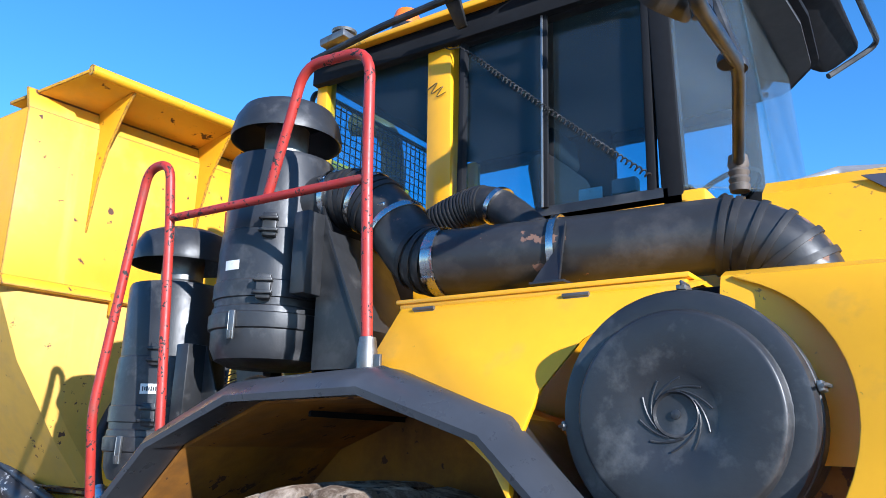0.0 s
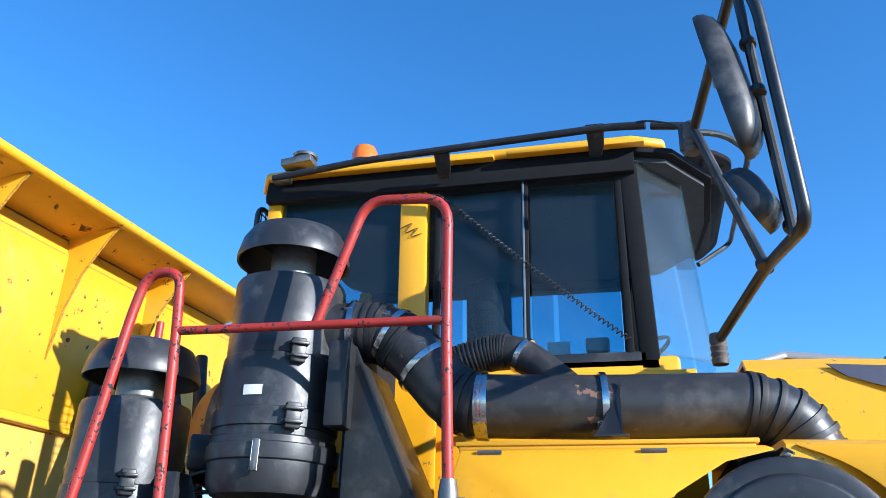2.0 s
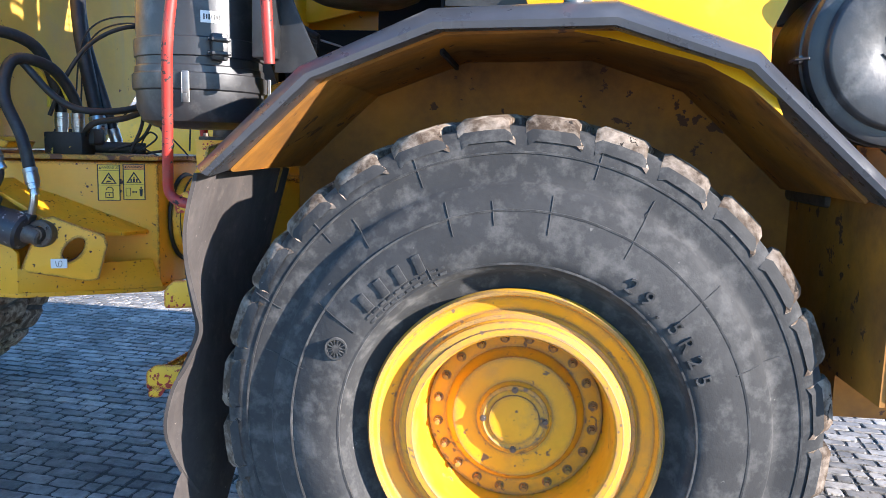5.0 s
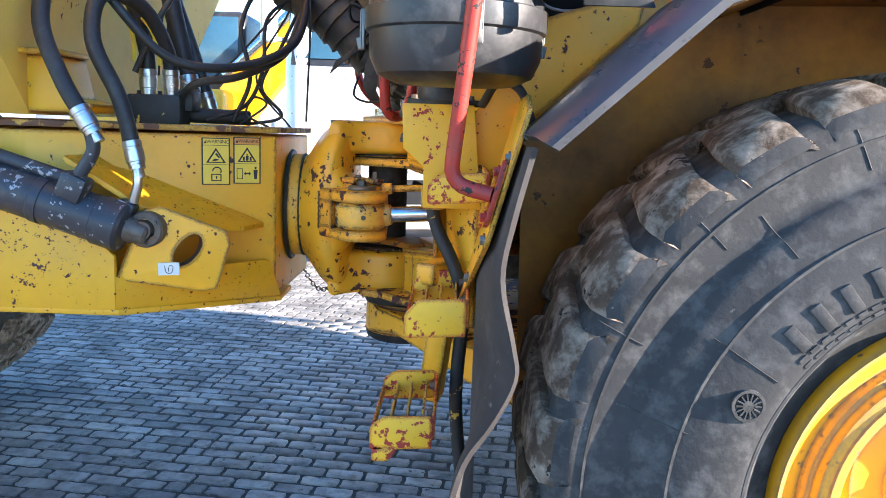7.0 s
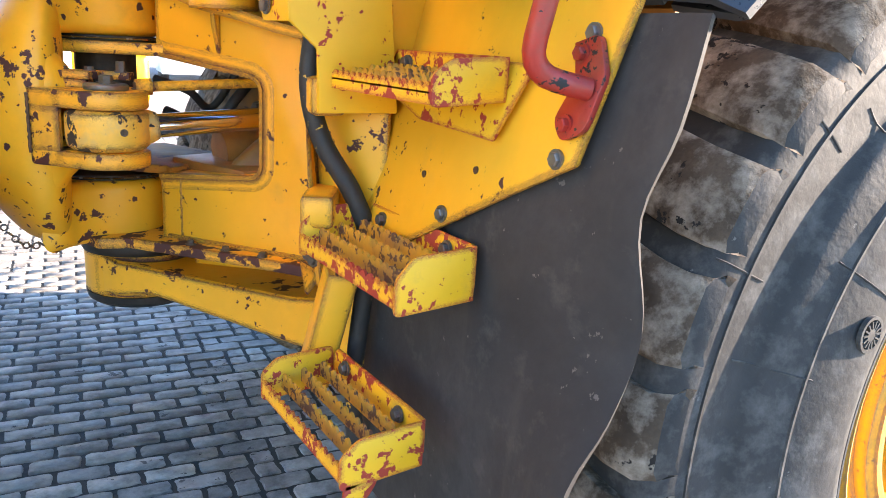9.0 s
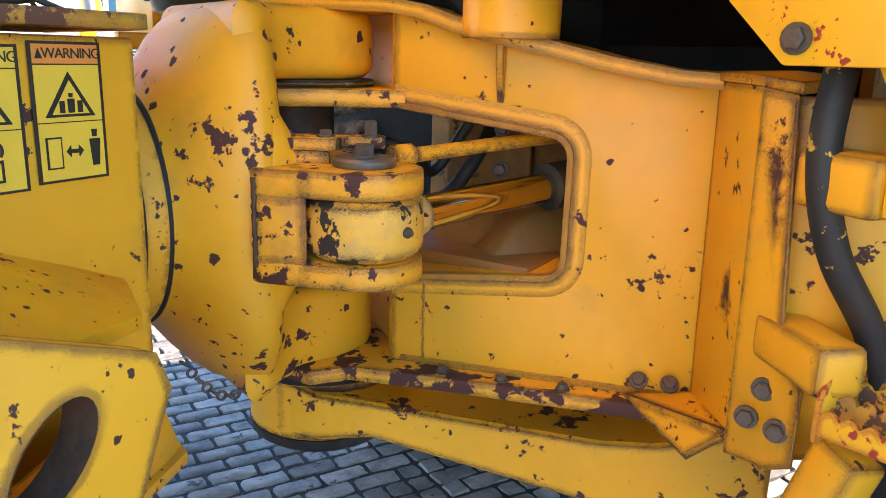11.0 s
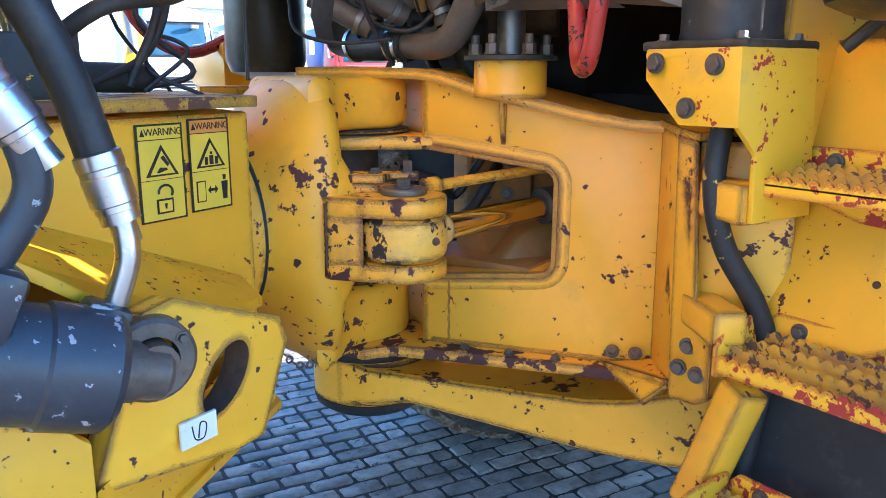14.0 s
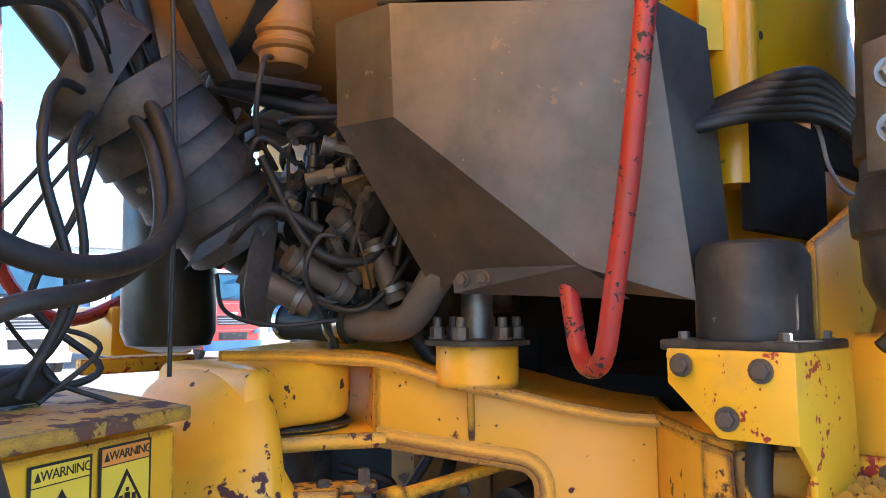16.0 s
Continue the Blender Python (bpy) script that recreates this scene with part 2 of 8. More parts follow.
M_rim = mat("yellow_rim_paint", (0.7, 0.335, 0.01), 0.5, var=0.18, vscale=3, spots=((0.1, 0.07, 0.05), 0.16, 34), chips=((0.16, 0.1, 0.06), 0.6, 34), edge=((0.13, 0.09, 0.06), 0.014), dirt=((0.3, 0.18, 0.06), 0.42, 6), bump=0.12)
M_bar = mat("bare_aluminium", (0.34, 0.35, 0.36), 0.4, 0.8, var=0.2, vscale=8, bump=0.05)
M_top = mat("rusty_top_plate", (0.7, 0.36, 0.03), 0.55, var=0.2, vscale=3, chips=((0.13, 0.055, 0.03), 1.5, 14), edge=(RUST, 0.014), dirt=((0.3, 0.17, 0.08), 0.6, 6), bump=0.25)
M_hole = mat("rusty_bore", (0.1, 0.045, 0.022), 0.75, var=0.4, vscale=20, dirt=((0.03, 0.02, 0.015), 0.5, 25), bump=0.4)
M_lug = mat("worn_lug_paint", (0.9, 0.405, 0.03), 0.46, var=0.14, vscale=2, spots=(MAROON, 0.25, 20), chips=(MAROON, 0.92, 26), edge=(MAROON, 0.016), dirt=((0.38, 0.2, 0.05), 0.35, 5), bump=0.15)
M_flng = mat("rusted_flange_paint", (0.9, 0.4, 0.03), 0.5, var=0.15, vscale=3, chips=(MAROON, 1.3, 13), edge=(MAROON, 0.02), dirt=((0.5, 0.26, 0.05), 0.2, 6), bump=0.2)
M_eye = mat("worn_eye_paint", (0.84, 0.45, 0.06), 0.5, var=0.2, vscale=5, spots=((0.035, 0.025, 0.022), 0.3, 40), chips=((0.035, 0.025, 0.022), 1.08, 26), edge=(MAROON, 0.014), dirt=((0.4, 0.33, 0.2), 0.45, 9), bump=0.2)
M_kn = mat("knuckle_paint", (0.88, 0.42, 0.025), 0.42, var=0.16, vscale=2, spots=(MAROON, 0.45, 25), chips=(MAROON, 0.76, 30), edge=(MAROON, 0.012), dirt=((0.6, 0.32, 0.05), 0.12, 5), bump=0.12)
M_knb = mat("cast_body_paint", (0.88, 0.42, 0.025), 0.42, var=0.16, vscale=2, spots=(MAROON, 0.45, 25), chips=(MAROON, 0.76, 30), dirt=((0.6, 0.32, 0.05), 0.12, 5), bump=0.12)
M_yelb = mat("yellow_box_paint", (0.76, 0.355, 0.012), 0.48, var=0.18, vscale=1.6, spots=(MAROON, 0.4, 70), chips=(MAROON, 0.72, 64), dirt=((0.55, 0.29, 0.05), 0.25, 4), bump=0.1)
M_filt = mat("dusty_filter_paint", (0.02, 0.02, 0.021), 0.55, var=0.35, vscale=6, chips=((0.13, 0.12, 0.11), 0.55, 34), dirt=((0.07, 0.06, 0.052), 0.55, 9), bump=0.2)
M_screen = mat("blue_tinted_screen", (0.03, 0.09, 0.13), 0.06, var=0.3, vscale=1.2, bump=0.0, coat=0.4)
M_redl = mat("red_lorry_paint", (0.5, 0.05, 0.04), 0.35, var=0.1, bump=0.01)
M_vent = mat("dark_grille", (0.05, 0.05, 0.07), 0.5, var=0.2)


def glass(name, tint, alpha):
    m = bpy.data.materials.new(name)
    m.use_nodes = True
    N, L = m.node_tree.nodes, m.node_tree.links
    out = N["Material Output"]
    N.remove(N["Principled BSDF"])
    tr, gl, mx, fr = N.new("ShaderNodeBsdfTransparent"), N.new("ShaderNodeBsdfGlossy"), N.new("ShaderNodeMixShader"), N.new("ShaderNodeLayerWeight")
    df, mx2, tx, nz, rm = N.new("ShaderNodeBsdfDiffuse"), N.new("ShaderNodeMixShader"), N.new("ShaderNodeTexCoord"), N.new("ShaderNodeTexNoise"), N.new("ShaderNodeMapRange")
    tr.inputs[0].default_value = (*tint, 1)
    gl.inputs["Roughness"].default_value = 0.03
    pw, ad = N.new("ShaderNodeMath"), N.new("ShaderNodeMath")
    pw.operation, pw.inputs[1].default_value = "POWER", 5.0
    ad.operation, ad.inputs[1].default_value, ad.inputs[2].default_value = "MULTIPLY_ADD", 0.8, 0.03
    df.inputs[0].default_value = (0.42, 0.47, 0.5, 1)
    nz.inputs["Scale"].default_value, nz.inputs["Detail"].default_value = 3.0, 8.0
    rm.inputs["From Min"].default_value, rm.inputs["From Max"].default_value, rm.inputs["To Max"].default_value = 0.35, 0.85, alpha
    rm.inputs["To Min"].default_value = alpha * 0.35
    L.new(tx.outputs["Object"], nz.inputs["Vector"])
    L.new(nz.outputs["Fac"], rm.inputs["Value"])
    L.new(fr.outputs["Facing"], pw.inputs[0])
    L.new(pw.outputs[0], ad.inputs[0])
    L.new(ad.outputs[0], mx.inputs[0])
    L.new(tr.outputs[0], mx.inputs[1])
    L.new(gl.outputs[0], mx.inputs[2])
    L.new(rm.outputs[0], mx2.inputs[0])
    L.new(mx.outputs[0], mx2.inputs[1])
    L.new(df.outputs[0], mx2.inputs[2])
    L.new(mx2.outputs[0], out.inputs[0])
    return m


M_glass = glass("tinted_glass", (0.62, 0.8, 0.86), 0.03)
M_glassd = glass("dusty_glass", (0.84, 0.94, 0.96), 0.07)

# ---- mesh helpers ----
PLACE = {}


def thing(name, at, label, category, group="", kind=""):
    ob = new(name)
    ob.location = at
    ob.empty_display_size = 0.2
    PLACE[ob.name] = Vector(at)
    return tagged(ob, label, category, group, kind)


def link(name, bm, material, parent=None, label="", sharp=32):
    """One mesh object out of a bmesh in world places; its origin goes to its middle."""
    bmesh.ops.remove_doubles(bm, verts=bm.verts, dist=0.00005)
    bmesh.ops.recalc_face_normals(bm, faces=bm.faces)
    me = bpy.data.meshes.new(name)
    bm.to_mesh(me)
    bm.free()
    co = np.empty(len(me.vertices) * 3)
    me.vertices.foreach_get("co", co)
    co = co.reshape(-1, 3)
    mid = Vector((co.min(0) + co.max(0)) / 2)
    me.transform(Matrix.Translation(-mid))
    for m in material if isinstance(material, (list, tuple)) else [material]:
        me.materials.append(m)
    me.polygons.foreach_set("use_smooth", [True] * len(me.polygons))
    me.set_sharp_from_angle(angle=radians(sharp))
    ob = new(name, me)
    ob.parent = parent
    ob.location = mid - (PLACE[parent.name] if parent else Vector())
    PLACE[ob.name] = mid
    return tagged(ob, label) if label else ob


def part(name, bm, material, parent, label="", sharp=32):
    return link(name, bm, material, parent, label, sharp)


def B():
    return bmesh.new()


def box(bm, c, s, rot=(0, 0, 0), bev=0.0, mi=0, seg=2):
    t = bmesh.new()
    bmesh.ops.create_cube(t, size=1, matrix=pose(*c, *rot) @ Matrix.Diagonal((*s, 1)))
    if bev:
        bmesh.ops.bevel(t, geom=list(t.edges), offset=bev, segments=seg, affect="EDGES", profile=0.5)
    return merge(bm, t, mi)


def merge(bm, t, mi=0):
    me = bpy.data.meshes.new("t")
    if mi is not None:
        for f in t.faces:
            f.material_index = mi
    t.to_mesh(me)
    t.free()
    bm.from_mesh(me)
    bpy.data.meshes.remove(me)
    return bm


def prism(bm, poly, vec, bev=0.0, mi=0, seg=2):
    """A plane polygon (3D points) pushed along vec."""
    t, v = bmesh.new(), Vector(vec)
    a = [t.verts.new(p) for p in poly]
    b = [t.verts.new(Vector(p) + v) for p in poly]
    t.faces.new(a)
    t.faces.new(b[::-1])
    n = len(a)
    for i in range(n):
        t.faces.new((a[i], a[(i + 1) % n], b[(i + 1) % n], b[i]))
    bmesh.ops.recalc_face_normals(t, faces=t.faces)
    if bev:
        bmesh.ops.bevel(t, geom=list(t.edges), offset=bev, segments=seg, affect="EDGES", profile=0.5)
    return merge(bm, t, mi)


def curve(pts, steps=6):
    """Catmull-Rom through pts."""
    P = [Vector(p) for p in pts]
    P = [2 * P[0] - P[1], *P, 2 * P[-1] - P[-2]]
    out = []
    for i in range(1, len(P) - 2):
        for k in range(steps):
            t = k / steps
            a, b, c, d = P[i - 1 : i + 3]
            out.append(0.5 * (2 * b + (c - a) * t + (2 * a - 5 * b + 4 * c - d) * t * t + (3 * b - a - 3 * c + d) * t**3))
    return out + [P[-2]]


def rounded(pts, r, steps=5):
    """A polyline with its corners rounded."""
    P = [Vector(p) for p in pts]
    out = [P[0]]
    for a, b, c in zip(P, P[1:], P[2:]):
        u, v = (a - b), (c - b)
        d = min(r, u.length * 0.49, v.length * 0.49)
        u, v = b + u.normalized() * d, b + v.normalized() * d
        out += [(1 - t) ** 2 * u + 2 * t * (1 - t) * b + t * t * v for t in (k / steps for k in range(steps + 1))]
    return out + [P[-1]]


def tube(bm, pts, r, n=10, mi=0, caps=True):
    P = [Vector(p) for p in pts]
    R = r if isinstance(r, (list, tuple)) else [r] * len(P)
    t = bmesh.new()
    d0 = (P[1] - P[0]).normalized()
    side = d0.orthogonal().normalized()
    rings = []
    for i, p in enumerate(P):
        d = ((P[min(i + 1, len(P) - 1)] - p).normalized() + (p - P[max(i - 1, 0)]).normalized())
        d = d.normalized() if d.length > 1e-6 else d0
        side = (side - d * side.dot(d)).normalized()
        up = d.cross(side)
        rings.append([t.verts.new(p + R[i] * (math.cos(a) * side + math.sin(a) * up)) for a in (2 * math.pi * k / n for k in range(n))])
    for a, b in zip(rings, rings[1:]):
        for k in range(n):
            t.faces.new((a[k], a[(k + 1) % n], b[(k + 1) % n], b[k]))
    if caps:
        t.faces.new(rings[0][::-1])
        t.faces.new(rings[-1])
    return merge(bm, t, mi)


def lathe(bm, prof, m, n=32, mi=0, caps=True):
    """Profile of (radius, height) turned about the z axis of the pose m."""
    t = bmesh.new()
    rings = []
    for r, h in prof:
        rings.append([t.verts.new(m @ Vector((max(r, 1e-4) * math.cos(a), max(r, 1e-4) * math.sin(a), h))) for a in (2 * math.pi * k / n for k in range(n))])
    for a, b in zip(rings, rings[1:]):
        for k in range(n):
            t.faces.new((a[k], a[(k + 1) % n], b[(k + 1) % n], b[k]))
    if caps:
        t.faces.new(rings[0][::-1])
        t.faces.new(rings[-1])
    return merge(bm, t, mi)


def along(a, b):
    """A pose at a whose z axis points to b."""
    return Matrix.Translation(a) @ (Vector(b) - Vector(a)).to_track_quat("Z", "Y").to_matrix().to_4x4()


def bolt(bm, at, out, r=0.014, h=0.012, mi=0, washer=True):
    r, h = r * 0.86, h * 0.9
    m = along(at, Vector(at) + Vector(out))
    if washer:
        lathe(bm, [(r * 1.35, -0.002), (r * 1.35, 0.003)], m, 14, mi)
    lathe(bm, [(r, 0.0), (r, h), (r * 0.85, h + 0.002)], m, 6, mi)
    return bm


def sheet(bm, grid, thick, mi=0):
    """A thick sheet over a grid of points (rows of columns)."""
    t = bmesh.new()
    V = [[t.verts.new(p) for p in row] for row in grid]
    for r in range(len(V) - 1):
        for c in range(len(V[0]) - 1):
            t.faces.new((V[r][c], V[r][c + 1], V[r + 1][c + 1], V[r + 1][c]))
    bmesh.ops.recalc_face_normals(t, faces=t.faces)
    bmesh.ops.solidify(t, geom=list(t.faces), thickness=thick)
    return merge(bm, t, mi)


def hose(pts, r, mat_, parent, name="hose", label="", fit=(), steps=7):
    p = curve(pts, steps)
    bm = B()
    tube(bm, p, r, 12)
    h = part(name, bm, mat_, parent, label, 60)
    for end in fit:
        a, b = (p[0], p[3]) if end == 0 else (p[-1], p[-4])
        bm = B()
        q = (b - a).normalized()
        tube(bm, [a - q * k for k in (-0.066, -0.064, -0.046, -0.044, -0.036, -0.034, 0.004, 0.006, 0.014, 0.016)], [r * k for k in (1.02, 1.16, 1.18, 1.12, 1.12, 1.18, 1.16, 1.05, 1.05, 0.9)], 22)
        tube(bm, [a - q * 0.03, a - q * 0.012], r * 0.98, 18)
        tube(bm, [a - q * 0.06, a - q * 0.025], r * 0.68, 16)
        part("hose_fitting", bm, M_fer, h, "crimped steel hose end")
    return h


def slab(bm, plan, z0, z1, r, mi=0, steps=4):
    """An upright slab over a plan outline (counter-clockwise), its upper and lower rims rounded by r."""
    n, t, rings = len(plan), bmesh.new(), []
    nor = []
    for i in range(n):
        a, b = Vector(plan[i - 1]), Vector(plan[(i + 1) % n])
        d = (b - a).normalized()
        nor.append(Vector((-d.y, d.x)))
    levels = [(r * (1 - math.sin(q)), z0 + r * (1 - math.cos(q))) for q in (math.pi / 2 * k / steps for k in range(steps + 1))]
    levels += [(i, z0 + z1 - z) for i, z in reversed(levels)]
    for inset, z in levels:
        rings.append([t.verts.new((plan[i][0] + nor[i].x * inset, plan[i][1] + nor[i].y * inset, z)) for i in range(n)])
    for a, b in zip(rings, rings[1:]):
        for k in range(n):
            t.faces.new((a[k], a[(k + 1) % n], b[(k + 1) % n], b[k]))
    t.faces.new(rings[0][::-1])
    t.faces.new(rings[-1])
    return merge(bm, t, mi)


YAX = pose(0, 0, 0, -90, 0, 0)

# ---- the dump truck: front half ----
truck = thing("dump_truck", (0, 1.6, 0), "yellow articulated dump truck, worn, parked on block paving", "dump truck")


def outline(pts, y):
    return [Vector((x, y, z)) for x, z in pts]


LIP_LOW = [(-0.925, 1.695), (-0.612, 1.985), (-0.25, 2.125), (0.243, 2.14), (0.606, 2.028), (1.012, 1.662)]
LIP_TOP = [(-0.99, 1.725), (-0.672, 2.028), (-0.285, 2.198), (0.252, 2.224), (0.648, 2.092), (1.055, 1.702)]


def fender():
    bm = B()
    rows = []
    for (a, b), (c, d) in zip(LIP_LOW, LIP_TOP):
        rows.append([(a * 0.99, 0.14, b + 0.012), (a, 0.02, b - 0.002), (a, 0.0, b), (a * 0.75 + c * 0.25, -0.004, b * 0.75 + d * 0.25), (a * 0.3 + c * 0.7, 0.03, b * 0.3 + d * 0.7 + 0.004), (c, 0.1, d)])
    sheet(bm, rows, 0.012)
    lip = part("fender", bm, M_lip, truck, "black fender lip over the wheel", 40)
    bm = B()
    sheet(bm, [[(c, 0.1, d - 0.004), (c * 0.995, 0.33, d - 0.006)] for c, d in LIP_TOP], 0.014)
    part("fender_deck", bm, M_blk, lip, "", 20)
    # lining and inner wing carry the arch's shade in their paint
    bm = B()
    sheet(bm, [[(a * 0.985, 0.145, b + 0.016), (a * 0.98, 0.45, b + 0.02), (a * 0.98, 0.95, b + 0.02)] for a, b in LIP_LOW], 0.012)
    part("wheel_arch", bm, M_yeld, lip, "dirty yellow wheel arch lining, arch shade in its colour", 20)
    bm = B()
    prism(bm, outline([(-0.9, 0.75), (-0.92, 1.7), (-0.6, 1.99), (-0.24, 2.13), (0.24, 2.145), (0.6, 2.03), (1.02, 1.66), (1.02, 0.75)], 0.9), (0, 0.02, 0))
    part("inner_wing", bm, M_yeld, lip, "dirt-stained inner wing panel, darkened for the shade under the arch")
    return lip


fender()


def wheel(cx, cy, cz, name):
    """Axis along y; the outer face at cy, the rest towards +y."""
    m = pose(cx, cy, cz) @ YAX
    bm = B()
    # rim: flange, gutter, lock ring, drum
    lathe(bm, [(0.436, 0.06), (0.441, 0.02), (0.434, 0.006), (0.424, 0.01), (0.414, 0.042), (0.37, 0.062), (0.36, 0.046), (0.348, 0.044), (0.343, 0.022), (0.325, 0.016), (0.322, 0.01), (0.304, 0.01), (0.297, 0.02), (0.293, 0.05), (0.289, 0.2), (0.28, 0.222), (0.05, 0.222)], m, 72, caps=False)
    rim = part(name, bm, M_rim, truck, "yellow wheel rim with chipped paint", 40)
    bm = B()
    prof = [(0.425, 0.7), (0.428, 0.066), (0.45, 0.06), (0.472, 0.05), (0.488, 0.036), (0.497, 0.01), (0.507, -0.012), (0.525, -0.028), (0.55, -0.033), (0.59, -0.028), (0.63, -0.018), (0.67, -0.004), (0.7, 0.01), (0.725, 0.021), (0.741, 0.03), (0.748, 0.04), (0.754, 0.05), (0.775, 0.056), (0.8, 0.058), (0.82, 0.06), (0.855, 0.066), (0.885, 0.075), (0.908, 0.092), (0.916, 0.13), (0.917, 0.375), (0.916, 0.62), (0.89, 0.68), (0.8, 0.72), (0.6, 0.76), (0.47, 0.72)]
    lathe(bm, prof, m, 120, caps=False)
    # narrow ribs and lines on the sidewall
    tyre = part("tyre", bm, M_tyre, rim, "black earthmover tyre, dusty scuffed sidewall", 50)
    for r, h in ((0.672, -0.003), (0.835, 0.062), (0.522, -0.026)):
        bm = B()
        lathe(bm, [(r - 0.004, h + 0.006), (r - 0.003, h - 0.003), (r + 0.003, h - 0.003), (r + 0.004, h + 0.006)], m, 120, caps=False)
        part("sidewall_rib", bm, M_tyre, tyre)
    for a, r0, r1 in ((108, 0.62, 0.72), (97, 0.63, 0.70), (83, 0.61, 0.72), (129, 0.7, 0.8), (148, 0.56, 0.7), (165, 0.66, 0.8), (118, 0.5, 0.56), (62, 0.62, 0.8), (40, 0.58, 0.74), (20, 0.66, 0.8), (112, 0.78, 0.88), (136, 0.79, 0.9), (75, 0.79, 0.88), (155, 0.8, 0.9)):
        c, s = math.cos(radians(a)), math.sin(radians(a))
        bm = B()
        pts = []
        for k in range(7):
            r = r0 + (r1 - r0) * k / 6
            h = next((p[1] + (q[1] - p[1]) * (r - p[0]) / (q[0] - p[0]) for p, q in zip(prof[1:], prof[2:]) if p[0] <= r <= q[0]), 0.0)
            pts.append(m @ Vector((c * r, -s * r, h - 0.001)))
        tube(bm, pts, 0.0018, 5)
        part("mould_line", bm, M_tyre, tyre)
    # worn lugs, one mesh of rubber blocks each side
    lug = B()
    n = 28
    for k in range(n):
        a0 = 2 * math.pi * k / n
        for side in (0, 1):
            off = 0.0 if side == 0 else math.pi / n
            w = 2 * math.pi / n
            grid = []
            for r, h, lo, hi in ((0.868, 0.064, 0.06, 0.86), (0.903, 0.078, 0.01, 0.79), (0.936, 0.104, 0.0, 0.76), (0.948, 0.16, 0.03, 0.79), (0.953, 0.28, 0.17, 0.93), (0.953, 0.372, 0.26, 1.02)):
                if side:
                    h = 0.75 - h
                grid.append([(r - (0.012 if t in (0, 1) else 0.0), h, a0 + off + w * (lo + (hi - lo) * t)) for t in (0, 0.12, 0.5, 0.88, 1)])
            pts = [[m @ Vector((math.cos(a) * r, math.sin(a) * r, h)) for r, h, a in row] for row in grid]
            mid = Vector((cx, cy, cz))
            base = [[m @ Vector((math.cos(a) * 0.875, math.sin(a) * 0.872, max(0.07, min(0.68, h)))) for r, h, a in row] for row in grid]
            t = bmesh.new()
            V = [[t.verts.new(p) for p in row] for row in pts]
            W = [[t.verts.new(p) for p in row] for row in base]
            R, C = len(V), len(V[0])
            for r in range(R - 1):
                for c in range(C - 1):
                    t.faces.new((V[r][c], V[r][c + 1], V[r + 1][c + 1], V[r + 1][c])).material_index = 1 if r < 1 else 0
            for r in range(R - 1):
                t.faces.new((V[r][0], V[r + 1][0], W[r + 1][0], W[r][0]))
                t.faces.new((V[r][C - 1], V[r + 1][C - 1], W[r + 1][C - 1], W[r][C - 1]))
            for c in range(C - 1):
                t.faces.new((V[0][c], V[0][c + 1], W[0][c + 1], W[0][c]))
                t.faces.new((V[R - 1][c], V[R - 1][c + 1], W[R - 1][c + 1], W[R - 1][c]))
            merge(lug, t, None)
    part("tread", lug, [M_tread, M_tyre], rim, "worn dusty tread lugs", 40)
    bm = B()
    lathe(bm, [(0.28, 0.223), (0.278, 0.212), (0.222, 0.209), (0.205, 0.187), (0.195, 0.172), (0.12, 0.169), (0.112, 0.159), (0.108, 0.149), (0.098, 0.145), (0.092, 0.149), (0.08, 0.149), (0.078, 0.143), (0.002, 0.141)], m, 56, caps=False)
    part("hub", bm, M_rim, rim, "dull yellow hub cap", 35)
    for k in range(20):
        a = 2 * math.pi * (k + 0.5) / 20
        bm = B()
        p = m @ Vector((0.25 * math.cos(a), 0.25 * math.sin(a), 0.21))
        bolt(bm, p, (0, -1, 0), 0.014, 0.018)
        lathe(bm, [(0.008, 0.0), (0.008, 0.028)], along(p, p + Vector((0, -1, 0))), 10)
        part("wheel_nut", bm, M_rim, rim)
    for a in (90, 180, 270, 360):
        bm = B()
        bolt(bm, m @ Vector((0.097 * math.cos(radians(a)), 0.097 * math.sin(radians(a)), 0.145)), (0, -1, 0), 0.009, 0.006)
        part("hub_bolt", bm, M_bolt, rim)
    return rim


def letters(text, size, m, parent, material, name="lettering", depth=0.003, space=1.0):
    fc = bpy.data.curves.new(name, "FONT")
    fc.body, fc.size, fc.extrude, fc.align_x, fc.align_y, fc.space_character = text, size, depth, "CENTER", "CENTER", space
    tmp = bpy.data.objects.new(name, fc)
    scene.collection.objects.link(tmp)
    bpy.context.view_layer.update()
    me = bpy.data.meshes.new_from_object(tmp.evaluated_get(bpy.context.evaluated_depsgraph_get()))
    bpy.data.objects.remove(tmp)
    bpy.data.curves.remove(fc)
    bm = B()
    bm.from_mesh(me)
    bpy.data.meshes.remove(me)
    bmesh.ops.transform(bm, matrix=m, verts=bm.verts)
    return part(name, bm, material, parent)


WHEEL = wheel(0.008, 0.0, 0.955, "front_wheel")


def on_tyre(a, r, y=-0.030):
    """A pose on the sidewall at the angle a (degrees from +x), the letters' feet to the hub."""
    c, s = math.cos(radians(a)), math.sin(radians(a))
    return Matrix.Translation((r * c, y, 0.95 + r * s)) @ pose(0, 0, 0, 90, 0, 0) @ pose(0, 0, 0, 0, 0, a - 90)


for k, ch in enumerate("29.5R25"):
    letters(ch, 0.062, on_tyre(56 - 5.6 * k, 0.575, -0.034), WHEEL, M_tyre, "raised_figure", 0.007)
